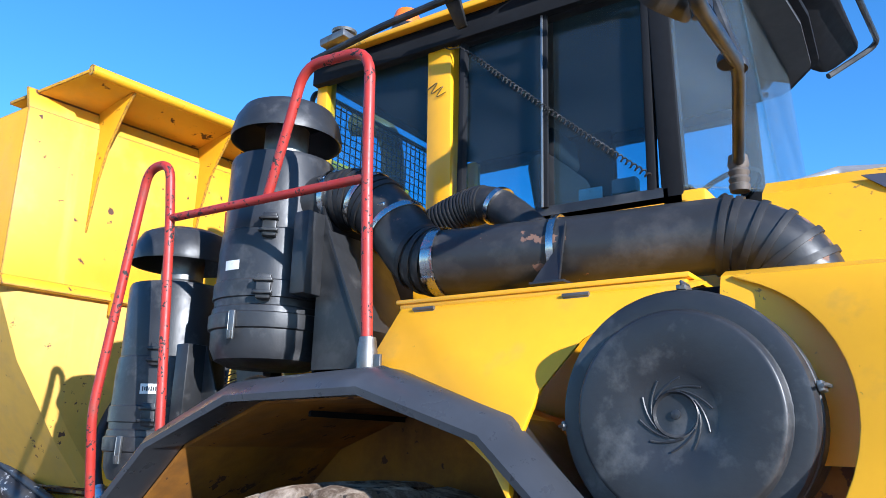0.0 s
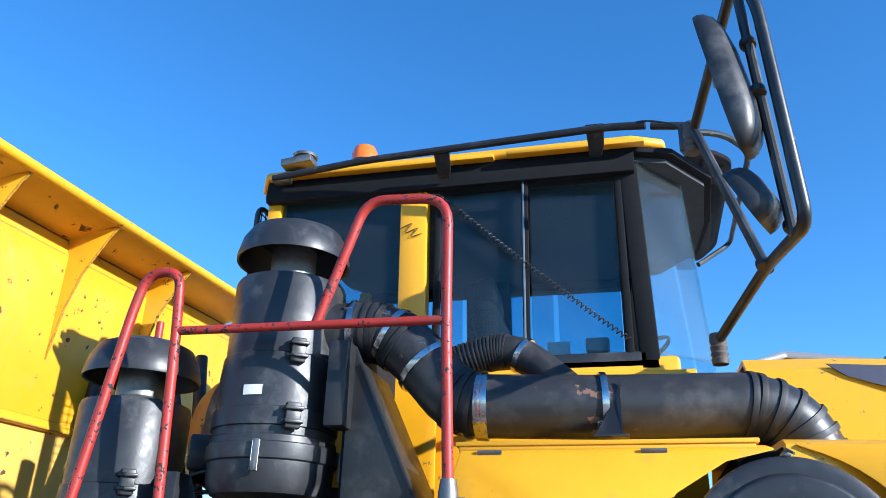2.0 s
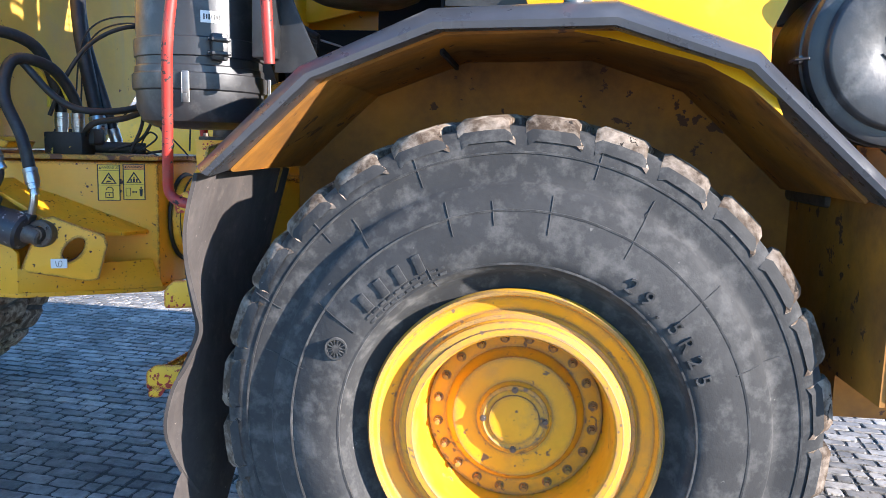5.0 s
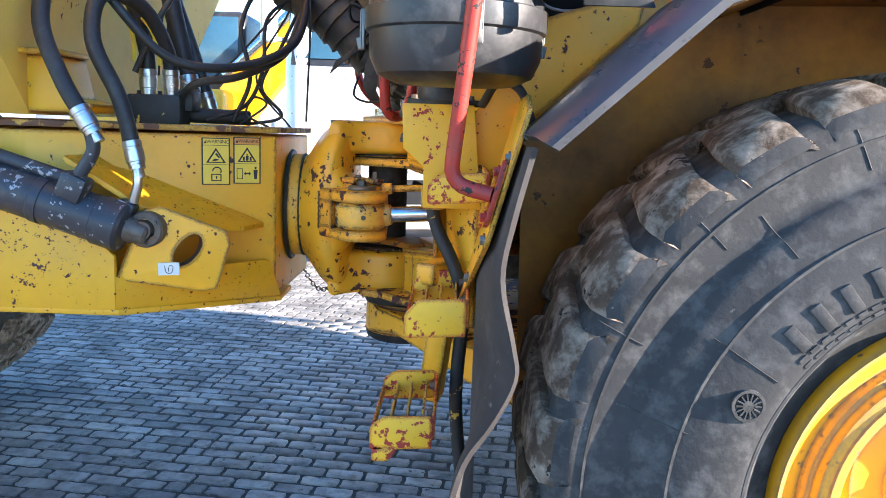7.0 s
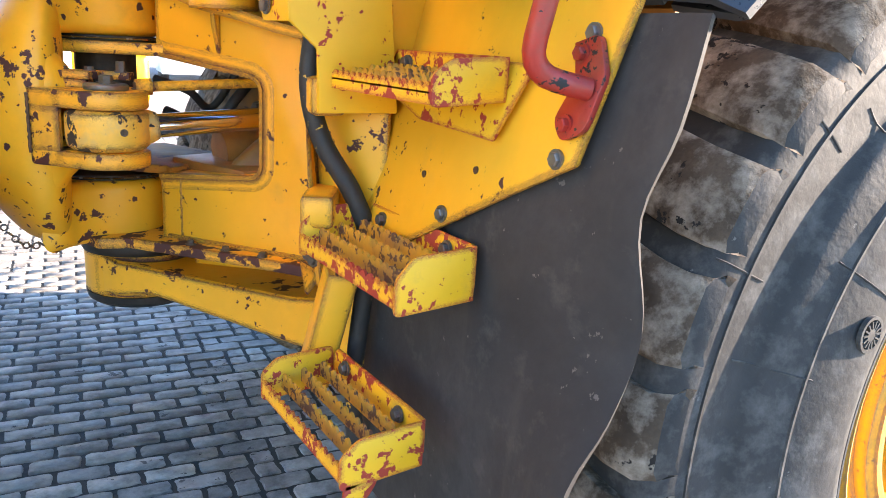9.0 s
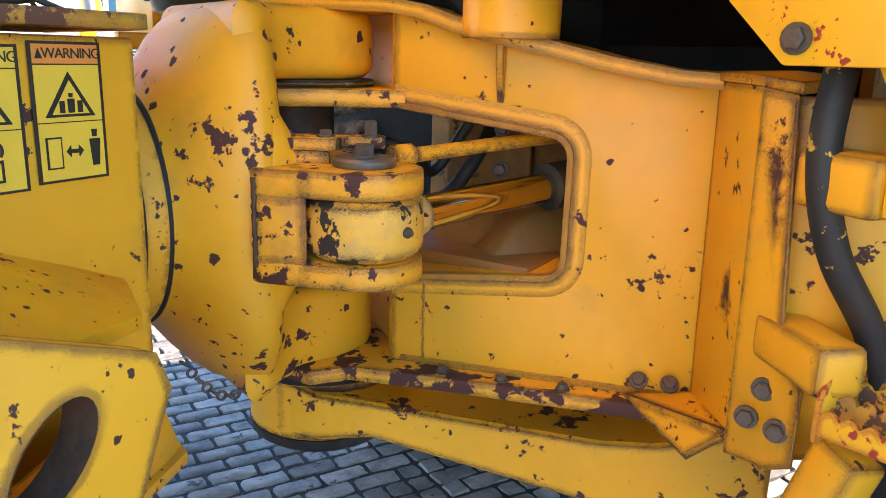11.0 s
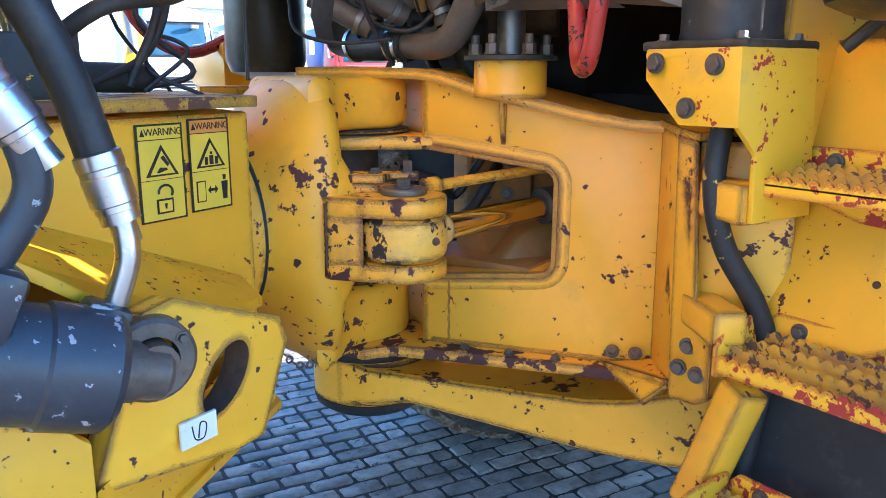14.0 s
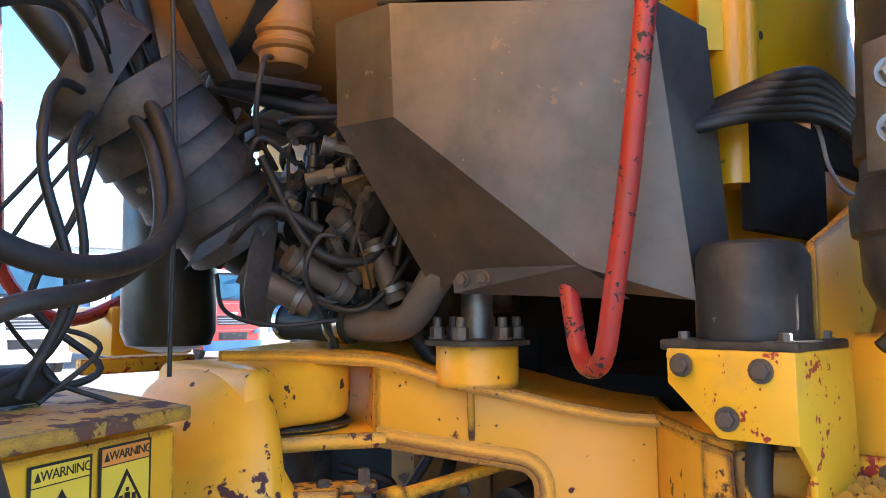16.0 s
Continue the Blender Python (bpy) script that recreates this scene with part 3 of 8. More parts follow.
# the maker's mark and small print as plain bars
for k in range(4):
    bm = B()
    box(bm, (0, 0, 0), (0.026, 0.055, 0.008), (-11, 0, 0), 0.002)
    bmesh.ops.transform(bm, matrix=on_tyre(138 - 6.4 * k, 0.585, -0.029), verts=bm.verts)
    part("raised_mark", bm, M_tyre, WHEEL)
for k in range(10):
    for q in range(2):
        bm = B()
        box(bm, (0, 0, 0), (0.02, 0.008, 0.003))
        bmesh.ops.transform(bm, matrix=on_tyre(140 - 3.0 * k, 0.548 - 0.016 * q, -0.034 + 0.003 * q), verts=bm.verts)
        part("small_print", bm, M_tyre, WHEEL)
bm = B()
lathe(bm, [(0.034, 0.004), (0.034, -0.004), (0.028, -0.004), (0.026, 0.002), (0.012, 0.002), (0.012, -0.004), (0.001, -0.004)], Matrix.Translation((-0.52, -0.031, 1.2)) @ YAX, 24, caps=False)
em = part("round_emblem", bm, M_tyre, WHEEL)
for k in range(14):
    a = 2 * math.pi * k / 14
    bm = B()
    box(bm, (-0.52 + 0.019 * math.cos(a), -0.033, 1.2 + 0.019 * math.sin(a)), (0.014, 0.006, 0.003), (0, -math.degrees(a), 0))
    part("emblem_ray", bm, M_tyre, em)
bm = B()
lathe(bm, [(0.002, 0.33), (0.11, 0.33), (0.13, 0.9), (0.2, 1.1), (0.2, 2.9)], Matrix.Translation((0, 0, 0.95)) @ YAX, 24)
part("axle", bm, M_eng, truck, "dark axle housing")
copy_thing(WHEEL, pose(WHEEL.location.x, -WHEEL.location.y + 0.02, WHEEL.location.z, 0, 0, 180))

# mudflap with a curling outer edge, and its yellow mounting plate
FLAP = [(1.70, -0.975, 0.02), (1.55, -1.01, 0.02), (1.42, -1.025, 0.02), (1.28, -0.995, 0.02), (1.2, -0.985, 0.03), (1.1, -1.03, 0.03), (1.0, -1.09, 0.04), (0.86, -1.12, 0.05), (0.72, -1.1, 0.1), (0.6, -1.06, 0.16)]
bm = B()
rows = []
for z, x, y in curve([Vector((p[0], p[1], p[2] + (0.035 if p[0] < 1.45 else 0.0))) for p in FLAP], 4):
    b = -1.034 + 0.26 * (max(z, 1.36) - 1.481)
    rows.append([(x, y, z), (x * 0.8 + b * 0.2 - 0.01, y + 0.03, z), (x * 0.4 + b * 0.6, y + 0.12, z), (b, 0.3, z), (b + 0.006, 0.55, z), (b + 0.02, 0.85, z)])
sheet(bm, rows, 0.012)
flap = part("mudflap", bm, M_flap, truck, "dark rubber mudflap, scuffed and curled", 50)
def plx(y, z, d=0.0):
    """A place on the leaning mounting plate, d metres proud of it."""
    return (-1.055 + 0.26 * (z - 1.481) + 0.03 * (y - 0.206) - d, y, z)


bm = B()
prism(bm, [plx(*p) for p in ((0.12, 1.78), (0.165, 1.478), (0.3, 1.41), (0.5, 1.305), (0.8, 1.15), (0.8, 1.82), (0.4, 1.82))], (0.012, 0, 0), 0.003)
plate = part("mounting_plate", bm, M_yelf, flap, "yellow bolted plate over the mudflap")
for p in ((0.206, 1.483), (0.203, 1.67), (0.474, 1.344)):
    bm = B()
    bolt(bm, plx(*p, 0.002), (-1, 0, 0), 0.014, 0.009)
    part("bolt", bm, M_zinc, plate)
for p in ((0.407, 1.434), (0.573, 1.4)):
    bm = B()
    lathe(bm, [(0.002, 0.0), (0.007, 0.001), (0.007, -0.004)], along(plx(*p, 0.001), plx(*p, 0.1)), 12)
    part("bolt_hole", bm, M_hole, plate)


def step(y0, y1, x0, x1, zb, zf, zt, name="step", tab=False, solid=False):
    """A tray step: back plate, two cheeks and toothed bars along y; zb: foot, zf: front edge, zt: back edge."""
    bm = B()
    prism(bm, [(x1, y0, zb + 0.03), (x1, y1, zb + 0.03), (x1, y1 - 0.0, zt - 0.02), (x1, y1 - 0.02, zt), (x1, y0, zt)], (0.007, 0, 0), 0.002)
    for y in (y0, y1):
        s = 1 if y == y1 else -1
        prism(bm, rounded([(x1, y, zb + 0.01), (x1, y, zt), (x0 + 0.035, y, zt - 0.006), (x0, y, zf + 0.012), (x0, y, zb), (x1, y, zb + 0.01)], 0.012, 3)[:-1], (0, 0.007 * s, 0), 0.0015)
    if tab:
        prism(bm, rounded([(x0 + 0.01, y0 - 0.007, zb + 0.01), (x0 + 0.004, y0 - 0.007, zb - 0.03), (x0 + 0.05, y0 - 0.007, zb - 0.03), (x0 + 0.075, y0 - 0.007, zb + 0.008), (x0 + 0.01, y0 - 0.007, zb + 0.01)], 0.012, 3)[:-1], (0, 0.007, 0), 0.0015)
    if solid:
        prism(bm, [(x0, y0, zb + 0.02), (x1, y0, zb + 0.02), (x1, y1, zb + 0.02), (x0, y1, zb + 0.02)], (0, 0, 0.006), 0.0015)
    body = part(name, bm, M_yels, truck, "yellow tray step, paint worn to red")
    n = int((y1 - y0) / 0.024)
    for k in range(4):
        x, h = x0 + (x1 - x0) * k / 3.7, zf + (zt - zf - 0.02) * 0.25 * k
        bm = B()
        pts = [(x, y0, h - 0.036)]
        for i in range(n + 1):
            y = y0 + (y1 - y0) * i / n
            pts += [(x, y, h - 0.009), (x, min(y + 0.004, y1), h - 0.003), (x, min(y + 0.009, y1), h), (x, min(y + 0.014, y1), h), (x, min(y + 0.019, y1), h - 0.004)] if i < n else [(x, y1, h - 0.009)]
        pts.append((x, y1, h - 0.036))
        prism(bm, pts, (0.005, 0, 0))
        part("tread_bar", bm, M_tbar if k else M_yels, body)
    for y in (y1 - 0.07, y0 + 0.08):
        bm = B()
        bolt(bm, (x1 - 0.004, y, zt - 0.025), (-1, 0, 0), 0.014, 0.012)
        part("bolt", bm, M_bolt, body)
    return body


step(0.36, 0.757, -1.243, -1.087, 1.205, 1.256, 1.312)
step(0.376, 0.756, -1.325, -1.163, 0.898, 0.95, 0.996, tab=True)
step(0.357, 0.745, -1.194, -1.05, 1.545, 1.585, 1.628, "upper_step", solid=True)
# long worn web behind the upper step
bm = B()
prism(bm, [plx(0.3, 1.62, 0.012), plx(0.745, 1.62, 0.012), plx(0.745, 1.535, 0.012), plx(0.62, 1.5, 0.012), plx(0.36, 1.49, 0.012)], (-0.008, 0, 0), 0.002)
part("step_backing", bm, M_yels, plate, "yellow backing plate worn to red")

# handrails
bm = B()
tube(bm, rounded([(0.133, 0.17, 2.25), (0.121, 0.142, 2.795), (0.122, 0.125, 3.215), (-0.165, 0.128, 3.235), (-0.215, 0.135, 3.09), (-0.318, 0.15, 2.81)], 0.09), 0.0175, 12)
tube(bm, [(0.121, 0.142, 2.795), (-0.822, 0.141, 2.803)], 0.015, 12)
tube(bm, rounded([(-0.795, 0.18, 2.04), (-0.822, 0.141, 2.8), (-0.83, 0.12, 3.015), (-0.955, 0.118, 3.015), (-0.99, 0.125, 2.9), (-1.09, 0.1, 2.1), (-1.14, 0.19, 1.61), (-1.045, 0.165, 1.59)], 0.075), 0.0175, 12)
rail = part("handrail", bm, M_red, truck, "red tubular handrail worn to black")
bm = B()
lathe(bm, [(0.03, 0.0), (0.03, 0.05), (0.024, 0.09)], pose(0.133, 0.17, 2.225), 16)
box(bm, (0.16, 0.17, 2.245), (0.05, 0.012, 0.04), bev=0.003)
part("rail_socket", bm, M_zinc, rail, "worn steel rail socket")
bm = B()
prism(bm, rounded([plx(*p, 0.016) for p in ((0.225, 1.655), (0.175, 1.67), (0.138, 1.61), (0.15, 1.53), (0.195, 1.51), (0.225, 1.54), (0.2, 1.6), (0.225, 1.655))], 0.015, 3)[:-1], (0.012, 0, 0), 0.002)
bolt(bm, plx(0.2, 1.64, 0.016), (-1, 0, 0), 0.013)
bolt(bm, plx(0.192, 1.537, 0.016), (-1, 0, 0), 0.013)
part("rail_flange", bm, M_red, rail)


# air intake canisters
def canister(x, y, dz):
    def m(z):
        return pose(x, y, z + dz)

    bm = B()
    lathe(bm, [(0.02, 2.265), (0.15, 2.27), (0.195, 2.29), (0.213, 2.33), (0.216, 2.39), (0.225, 2.395), (0.227, 2.41), (0.227, 2.445), (0.218, 2.45), (0.217, 2.47), (0.212, 2.475), (0.212, 2.5), (0.219, 2.503), (0.219, 2.56), (0.212, 2.565), (0.211, 2.68), (0.208, 2.72), (0.206, 2.75), (0.2, 2.755), (0.199, 3.035), (0.193, 3.05), (0.1, 3.055)], m(0), 48)
    can = part("air_cleaner", bm, M_plast, truck, "black cylindrical air cleaner canister with rain cap")
    bm = B()
    lathe(bm, [(0.09, 3.05), (0.095, 3.07), (0.085, 3.08), (0.085, 3.2)], m(0), 32)
    part("neck", bm, M_zinc, can, "bare metal neck under the cap")
    bm = B()
    lathe(bm, [(0.206, 3.148), (0.213, 3.145), (0.215, 3.16), (0.2, 3.225), (0.175, 3.268), (0.13, 3.29), (0.002, 3.297)], m(0), 48, caps=False)
    lathe(bm, [(0.206, 3.148), (0.196, 3.215), (0.172, 3.258), (0.002, 3.282)], m(0), 48, caps=False)
    part("rain_cap", bm, M_plast, can, "domed black rain cap")
    for z, r in ((2.755, 0.205), (2.53, 0.222)):
        bm = B()
        a = radians(-52)
        c, s = math.cos(a), math.sin(a)
        box(bm, (x + (r + 0.014) * c, y + (r + 0.014) * s, z + dz), (0.03, 0.05, 0.085), (0, 0, -52), 0.004)
        for q in (-0.022, 0.022):
            box(bm, (x + (r + 0.026) * c, y + (r + 0.026) * s, z + dz + q), (0.034, 0.062, 0.012), (0, 0, -52), 0.003)
            bolt(bm, (x + (r + 0.02) * c + 0.03 * s, y + (r + 0.02) * s - 0.03 * c, z + dz + q), (c * 0.2 + s, s * 0.2 - c, 0), 0.007, 0.008)
        part("band_clamp", bm, M_blk, can, "black steel band clamp")
    for a in (-78, 176, 20):
        bm = B()
        c, s = math.cos(radians(a)), math.sin(radians(a))
        box(bm, (x + 0.234 * c, y + 0.234 * s, 2.4 + dz), (0.012, 0.022, 0.1), (0, 0, a), 0.003)
        tube(bm, [(x + 0.238 * c + 0.011 * s, y + 0.238 * s - 0.011 * c, z + dz) for z in (2.35, 2.445)] + [(x + 0.238 * c - 0.011 * s, y + 0.238 * s + 0.011 * c, z + dz) for z in (2.445, 2.35)], 0.0025, 6)
        box(bm, (x + 0.242 * c, y + 0.242 * s, 2.365 + dz), (0.012, 0.016, 0.03), (0, 12, a), 0.002)
        part("latch", bm, M_zinc, can, "sprung steel latch")
    return can


CAN_A = canister(-0.56, 0.44, 0.0)
CAN_B = canister(-1.14, 0.455, -0.43)
bm = B()
t = [(-0.56 + 0.2135 * math.cos(radians(a)), 0.44 + 0.2135 * math.sin(radians(a))) for a in range(-98, -78, 3)]
sheet(bm, [[(p, q, 2.598) for p, q in t], [(p, q, 2.632) for p, q in t]], 0.001)
part("sticker", bm, M_lab, CAN_A, "small blank white sticker")
bm = B()
t = [(-1.14 + 0.2135 * math.cos(radians(a)), 0.455 + 0.2135 * math.sin(radians(a))) for a in range(-66, -46, 3)]
sheet(bm, [[(p, q, 2.177) for p, q in t], [(p, q, 2.215) for p, q in t]], 0.001)
lab = part("sticker", bm, M_lab, CAN_B, "white sticker with small print")
bm = B()
for k in range(7):
    a = radians(-63 + 2.2 * k)
    box(bm, (-1.14 + 0.2145 * math.cos(a), 0.455 + 0.2145 * math.sin(a), 2.196), (0.001, 0.004 + 0.001 * (k % 3), 0.018 - 0.004 * (k % 2)), (0, 0, math.degrees(a)))
part("print", bm, M_ink, lab)

# strap bracket on the rear canister
bm = B()
box(bm, (-1.345, 0.575, 2.12), (0.02, 0.07, 0.17), (0, 0, -30), 0.004)
sb = part("strap_bracket", bm, M_zinc, CAN_B, "grey strap bracket with two bolts")
for z in (2.085, 2.155):
    bm = B()
    bolt(bm, (-1.355, 0.57, z), (-0.9, -0.4, 0), 0.018, 0.014)
    part("bolt", bm, M_zinc, sb)
# brackets that carry the canisters
for ox, oz in ((0.0, 0.0), (-0.57, -0.43)):
    bm = B()
    foot = oz + (2.25 if ox == 0 else 2.46)
    prism(bm, [(ox - 0.27, 0.36, oz + 2.79), (ox - 0.25, 0.36, oz + 2.79), (ox + 0.0 if ox == 0 else ox - 0.1, 0.36, foot), (ox - 0.27, 0.36, foot)], (0, 0.01, 0), 0.002)
    if ox == 0:
        box(bm, (ox - 0.12, 0.5, oz + 2.5), (0.012, 0.3, 0.5), (0, -25, 0), 0.002)
    br = part("canister_bracket", bm, M_blk, truck, "black triangular bracket plate")
    bm = B()
    box(bm, (ox - 0.285, 0.33, oz + 2.645), (0.07, 0.1, 0.29), bev=0.006)
    part("bracket_box", bm, M_blk, br)


# air duct with clamps
DUCT_R = 0.107
DUCT = curve([(-0.42, 0.46, 2.87), (-0.3, 0.475, 2.88), (-0.18, 0.485, 2.865), (-0.08, 0.49, 2.795), (0.0, 0.49, 2.71), (0.07, 0.485, 2.635), (0.15, 0.48, 2.6), (0.25, 0.485, 2.594), (0.65, 0.54, 2.594), (0.93, 0.585, 2.602), (1.06, 0.605, 2.598), (1.17, 0.63, 2.55), (1.225, 0.65, 2.46), (1.235, 0.66, 2.38)], 5)
bm = B()
tube(bm, DUCT, DUCT_R, 28)
duct = part("air_duct", bm, M_blkr, truck, "black intake duct with flaking paint", 50)


def ring_on(path, i, r, w, bm):
    p, q = path[i], path[min(i + 1, len(path) - 1)]
    m = along(p, q)
    lathe(bm, [(r - 0.002, -w / 2), (r + 0.005, -w / 2), (r + 0.006, 0), (r + 0.005, w / 2), (r - 0.002, w / 2)], m, 32, caps=False)
    return m


for i in (5, 11, 18, 32, 33, 39):
    bm = B()
    m = ring_on(DUCT, i, DUCT_R + 0.004, 0.022, bm)
    a = m @ Vector((0, 0, 0))
    box(bm, a + Vector((0, -DUCT_R * 0.85, -DUCT_R * 0.65 if i > 20 else 0.06)), (0.03, 0.018, 0.018), (45, 0, 0), 0.003)
    part("hose_clamp", bm, M_chr, duct, "bright steel hose clamp")
for i in (7, 8, 9, 12, 13, 26, 28, 30, 49, 50, 52, 54, 56, 58, 60, 62):
    bm = B()
    ring_on(DUCT, i, DUCT_R + 0.002, 0.02, bm)
    part("rubber_rib", bm, M_rub, duct)
bm = B()
prism(bm, [(0.635, 0.43, 2.66), (0.62, 0.43, 2.6), (0.55, 0.385, 2.475), (0.635, 0.385, 2.475)], (0.0, 0.01, 0))
box(bm, (0.6, 0.42, 2.472), (0.11, 0.09, 0.008), (0, 0, 0), 0.002)
part("duct_bracket", bm, M_blk, duct)
P2 = curve([(-0.05, 0.66, 2.74), (0.05, 0.64, 2.79), (0.18, 0.635, 2.825), (0.27, 0.63, 2.82), (0.35, 0.62, 2.77), (0.45, 0.6, 2.68)], 9)
bm = B()
tube(bm, P2, 0.062, 24)
p2 = part("branch_hose", bm, M_rub, truck, "black branch hose with ribbed section", 50)
for i in range(5, 24, 1):
    bm = B()
    ring_on(P2, i, 0.062, 0.008, bm)
    part("hose_rib", bm, M_rub, p2)
for i in (30,):
    bm = B()
    ring_on(P2, i, 0.064, 0.02, bm)
    part("hose_clamp", bm, M_chr, p2)

# engine hood
bm = B()



def hy(z):
    """y of the leaning hood side at the height z."""
    return 0.315 - 0.62 * max(0.0, 2.42 - z)


prism(bm, [(x, hy(z), z) for x, z in [(0.09, 2.15), (0.135, 2.42), (1.0, 2.42), (1.035, 2.42), (1.06, 2.41), (0.92, 2.375), (0.77, 2.28), (0.695, 2.15), (0.675, 2.0), (0.70, 1.9), (0.62, 1.98), (0.5, 2.05), (0.25, 2.12)]], (0, 0.03, 0.012), 0.006)
side = part("side_panel", bm, M_yel, truck, "yellow hinged engine side panel", 25)
bm = B()
box(bm, (0.57, 0.6, 2.44), (0.9, 0.58, 0.014), bev=0.003)
box(bm, (0.57, 0.335, 2.425), (0.88, 0.04, 0.022), bev=0.006)
part("panel_top", bm, M_yel, side)
for x in (0.23, 0.722):
    bm = B()
    box(bm, (x, 0.311, 2.408), (0.075, 0.012, 0.014), bev=0.003)
    tube(bm, [(x - 0.038, 0.305, 2.413), (x + 0.038, 0.305, 2.413)], 0.006, 8)
    part("hinge", bm, M_zinc, side, "small steel hinge")


def arc(cx, cz, r, a0, a1, n, y):
    return [(cx + r * math.cos(radians(a0 + (a1 - a0) * k / n)), y, cz + r * math.sin(radians(a0 + (a1 - a0) * k / n))) for k in range(n + 1)]


# front hood part: rounded shoulder, nose to the front
bm = B()
xs = [1.09, 1.4, 1.9, 2.6, 3.1]
secs = []
for i, x in enumerate(xs):
    k = [0, 0, 0, 0.08, 0.35][i]
    d = [0.0, -0.005, -0.03, -0.1, -0.3][i]
    secs.append([(x, 0.31 + k, 2.0), (x, 0.305 + k, 2.38 + d), (x, 0.325 + k, 2.43 + d), (x, 0.37 + k, 2.45 + d), (x, 0.7 + k * 0.6, 2.47 + d), (x, 0.80 + k * 0.4, 2.6 + d), (x, 0.86 + k * 0.3, 2.79 + d), (x, 0.93 + k * 0.2, 2.845 + d), (x, 1.7, 2.87 + d), (x, 2.5, 2.84 + d), (x, 2.65, 2.6 + d), (x, 3.0, 2.4 + d), (x, 3.02, 2.0)])
sheet(bm, secs, 0.02)
hood = part("hood", bm, M_yel, truck, "yellow engine hood with grey top", 25)
bm = B()
prism(bm, [(x, hy(z) - 0.004, z) for x, _, z in arc(1.03, 2.08, 0.35, 72, -30, 14, 0)] + [(x, hy(z) - 0.004, z) for x, z in ((1.8, 1.8), (2.6, 1.8), (2.6, 2.42), (1.115, 2.425))], (0, 0.04, 0.01), 0.004)
part("hood_side", bm, M_yel, hood, "yellow hood side round the filter", 25)
bm = B()
prism(bm, [(1.12, 0.96, 2.85), (1.28, 1.1, 2.92), (3.0, 1.15, 2.72), (3.0, 2.3, 2.72), (1.28, 2.3, 2.92), (1.12, 2.4, 2.85), (1.12, 1.6, 2.86)], (0, 0, -0.03), 0.01)
part("hood_top", bm, M_hoodg, hood, "grey hood top cover")
bm = B()
prism(bm, [(1.36, 0.855, 2.8), (1.6, 0.86, 2.785), (2.1, 0.87, 2.75), (2.1, 0.83, 2.63), (1.6, 0.82, 2.68), (1.42, 0.845, 2.75)], (0, -0.006, 0))
part("grille", bm, M_vent, hood, "dark hood side vent")
bm = B()
box(bm, (1.75, 1.3, 2.92), (0.12, 0.16, 0.05), bev=0.02)
part("hood_latch", bm, M_plast, hood)
# engine bay wall and gap block under the hood, shade put into their colours
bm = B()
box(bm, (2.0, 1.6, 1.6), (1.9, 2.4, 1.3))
part("engine_bay", bm, M_yeld, truck, "engine bay wall, yellow darkened for dirt and shade")
# added block closes the gap; its dark colour stands for shade
bm = B()
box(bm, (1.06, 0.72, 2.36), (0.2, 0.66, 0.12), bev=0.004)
part("gap_filler", bm, M_dark, truck, "dark block added for the shaded gap between the hood panels")

bm = B()
box(bm, (0.0, 1.02, 2.305), (1.86, 0.03, 1.07), bev=0.006)
part("cab_base_panel", bm, M_yel, truck, "yellow panel behind the air cleaners")
# round engine air filter
FM = Matrix.Translation((1.045, 0.09, 2.095)) @ YAX
bm = B()
lathe(bm, [(r_ * 0.895, h_) for r_, h_ in [(0.285, 0.4), (0.285, 0.14), (0.292, 0.135), (0.298, 0.12), (0.298, 0.085), (0.288, 0.08), (0.288, 0.065), (0.298, 0.06), (0.3, 0.03), (0.294, 0.018), (0.28, 0.013), (0.25, 0.014), (0.246, 0.01), (0.243, -0.006), (0.239, -0.01), (0.232, -0.0115), (0.2, -0.0115), (0.105, -0.012), (0.1, -0.009), (0.056, -0.009), (0.052, -0.012), (0.047, -0.004), (0.034, -0.002), (0.002, -0.004)]], FM, 72, caps=False)
filt = part("round_air_filter", bm, M_plast, truck, "round black air filter cover, dusty", 35)
bm = B()
lathe(bm, [(0.01, 0.002), (0.01, -0.008), (0.002, -0.01)], FM, 12)
part("centre_stud", bm, M_plast, filt)
for k in range(10):
    a = radians(36 * k)
    bm = B()
    tube(bm, [FM @ Vector((r * math.cos(a + w), r * math.sin(a + w), -0.0095)) for r, w in ((0.05, 0), (0.054, 0.35), (0.06, 0.65), (0.068, 0.9), (0.077, 1.1))], 0.0026, 6)
    part("swirl_vent", bm, M_plast, filt)
for a in (88, 185, 12, 272):
    bm = B()
    p = FM @ Vector((0.268 * math.cos(radians(a)), -0.268 * math.sin(radians(a)), 0.06))
    n = (p - Vector((1.045, p.y, 2.095))).normalized()
    tube(bm, [p + n * 0.004 + Vector((0.012, -0.05, 0)), p + n * 0.02 + Vector((0, -0.02, 0)), p + n * 0.02 + Vector((0, 0.03, 0)), p + n * 0.002 + Vector((-0.01, 0.06, 0))], 0.004, 6)
    box(bm, p + n * 0.008, (0.022, 0.05, 0.012), (0, 90 - a, 0), 0.003)
    part("wire_latch", bm, M_zinc, filt)
bm = B()
tube(bm, [(1.12, 0.2, 1.9), (1.14, 0.16, 1.7)], [0.055, 0.052], 20)
part("dust_valve", bm, M_rub, filt)

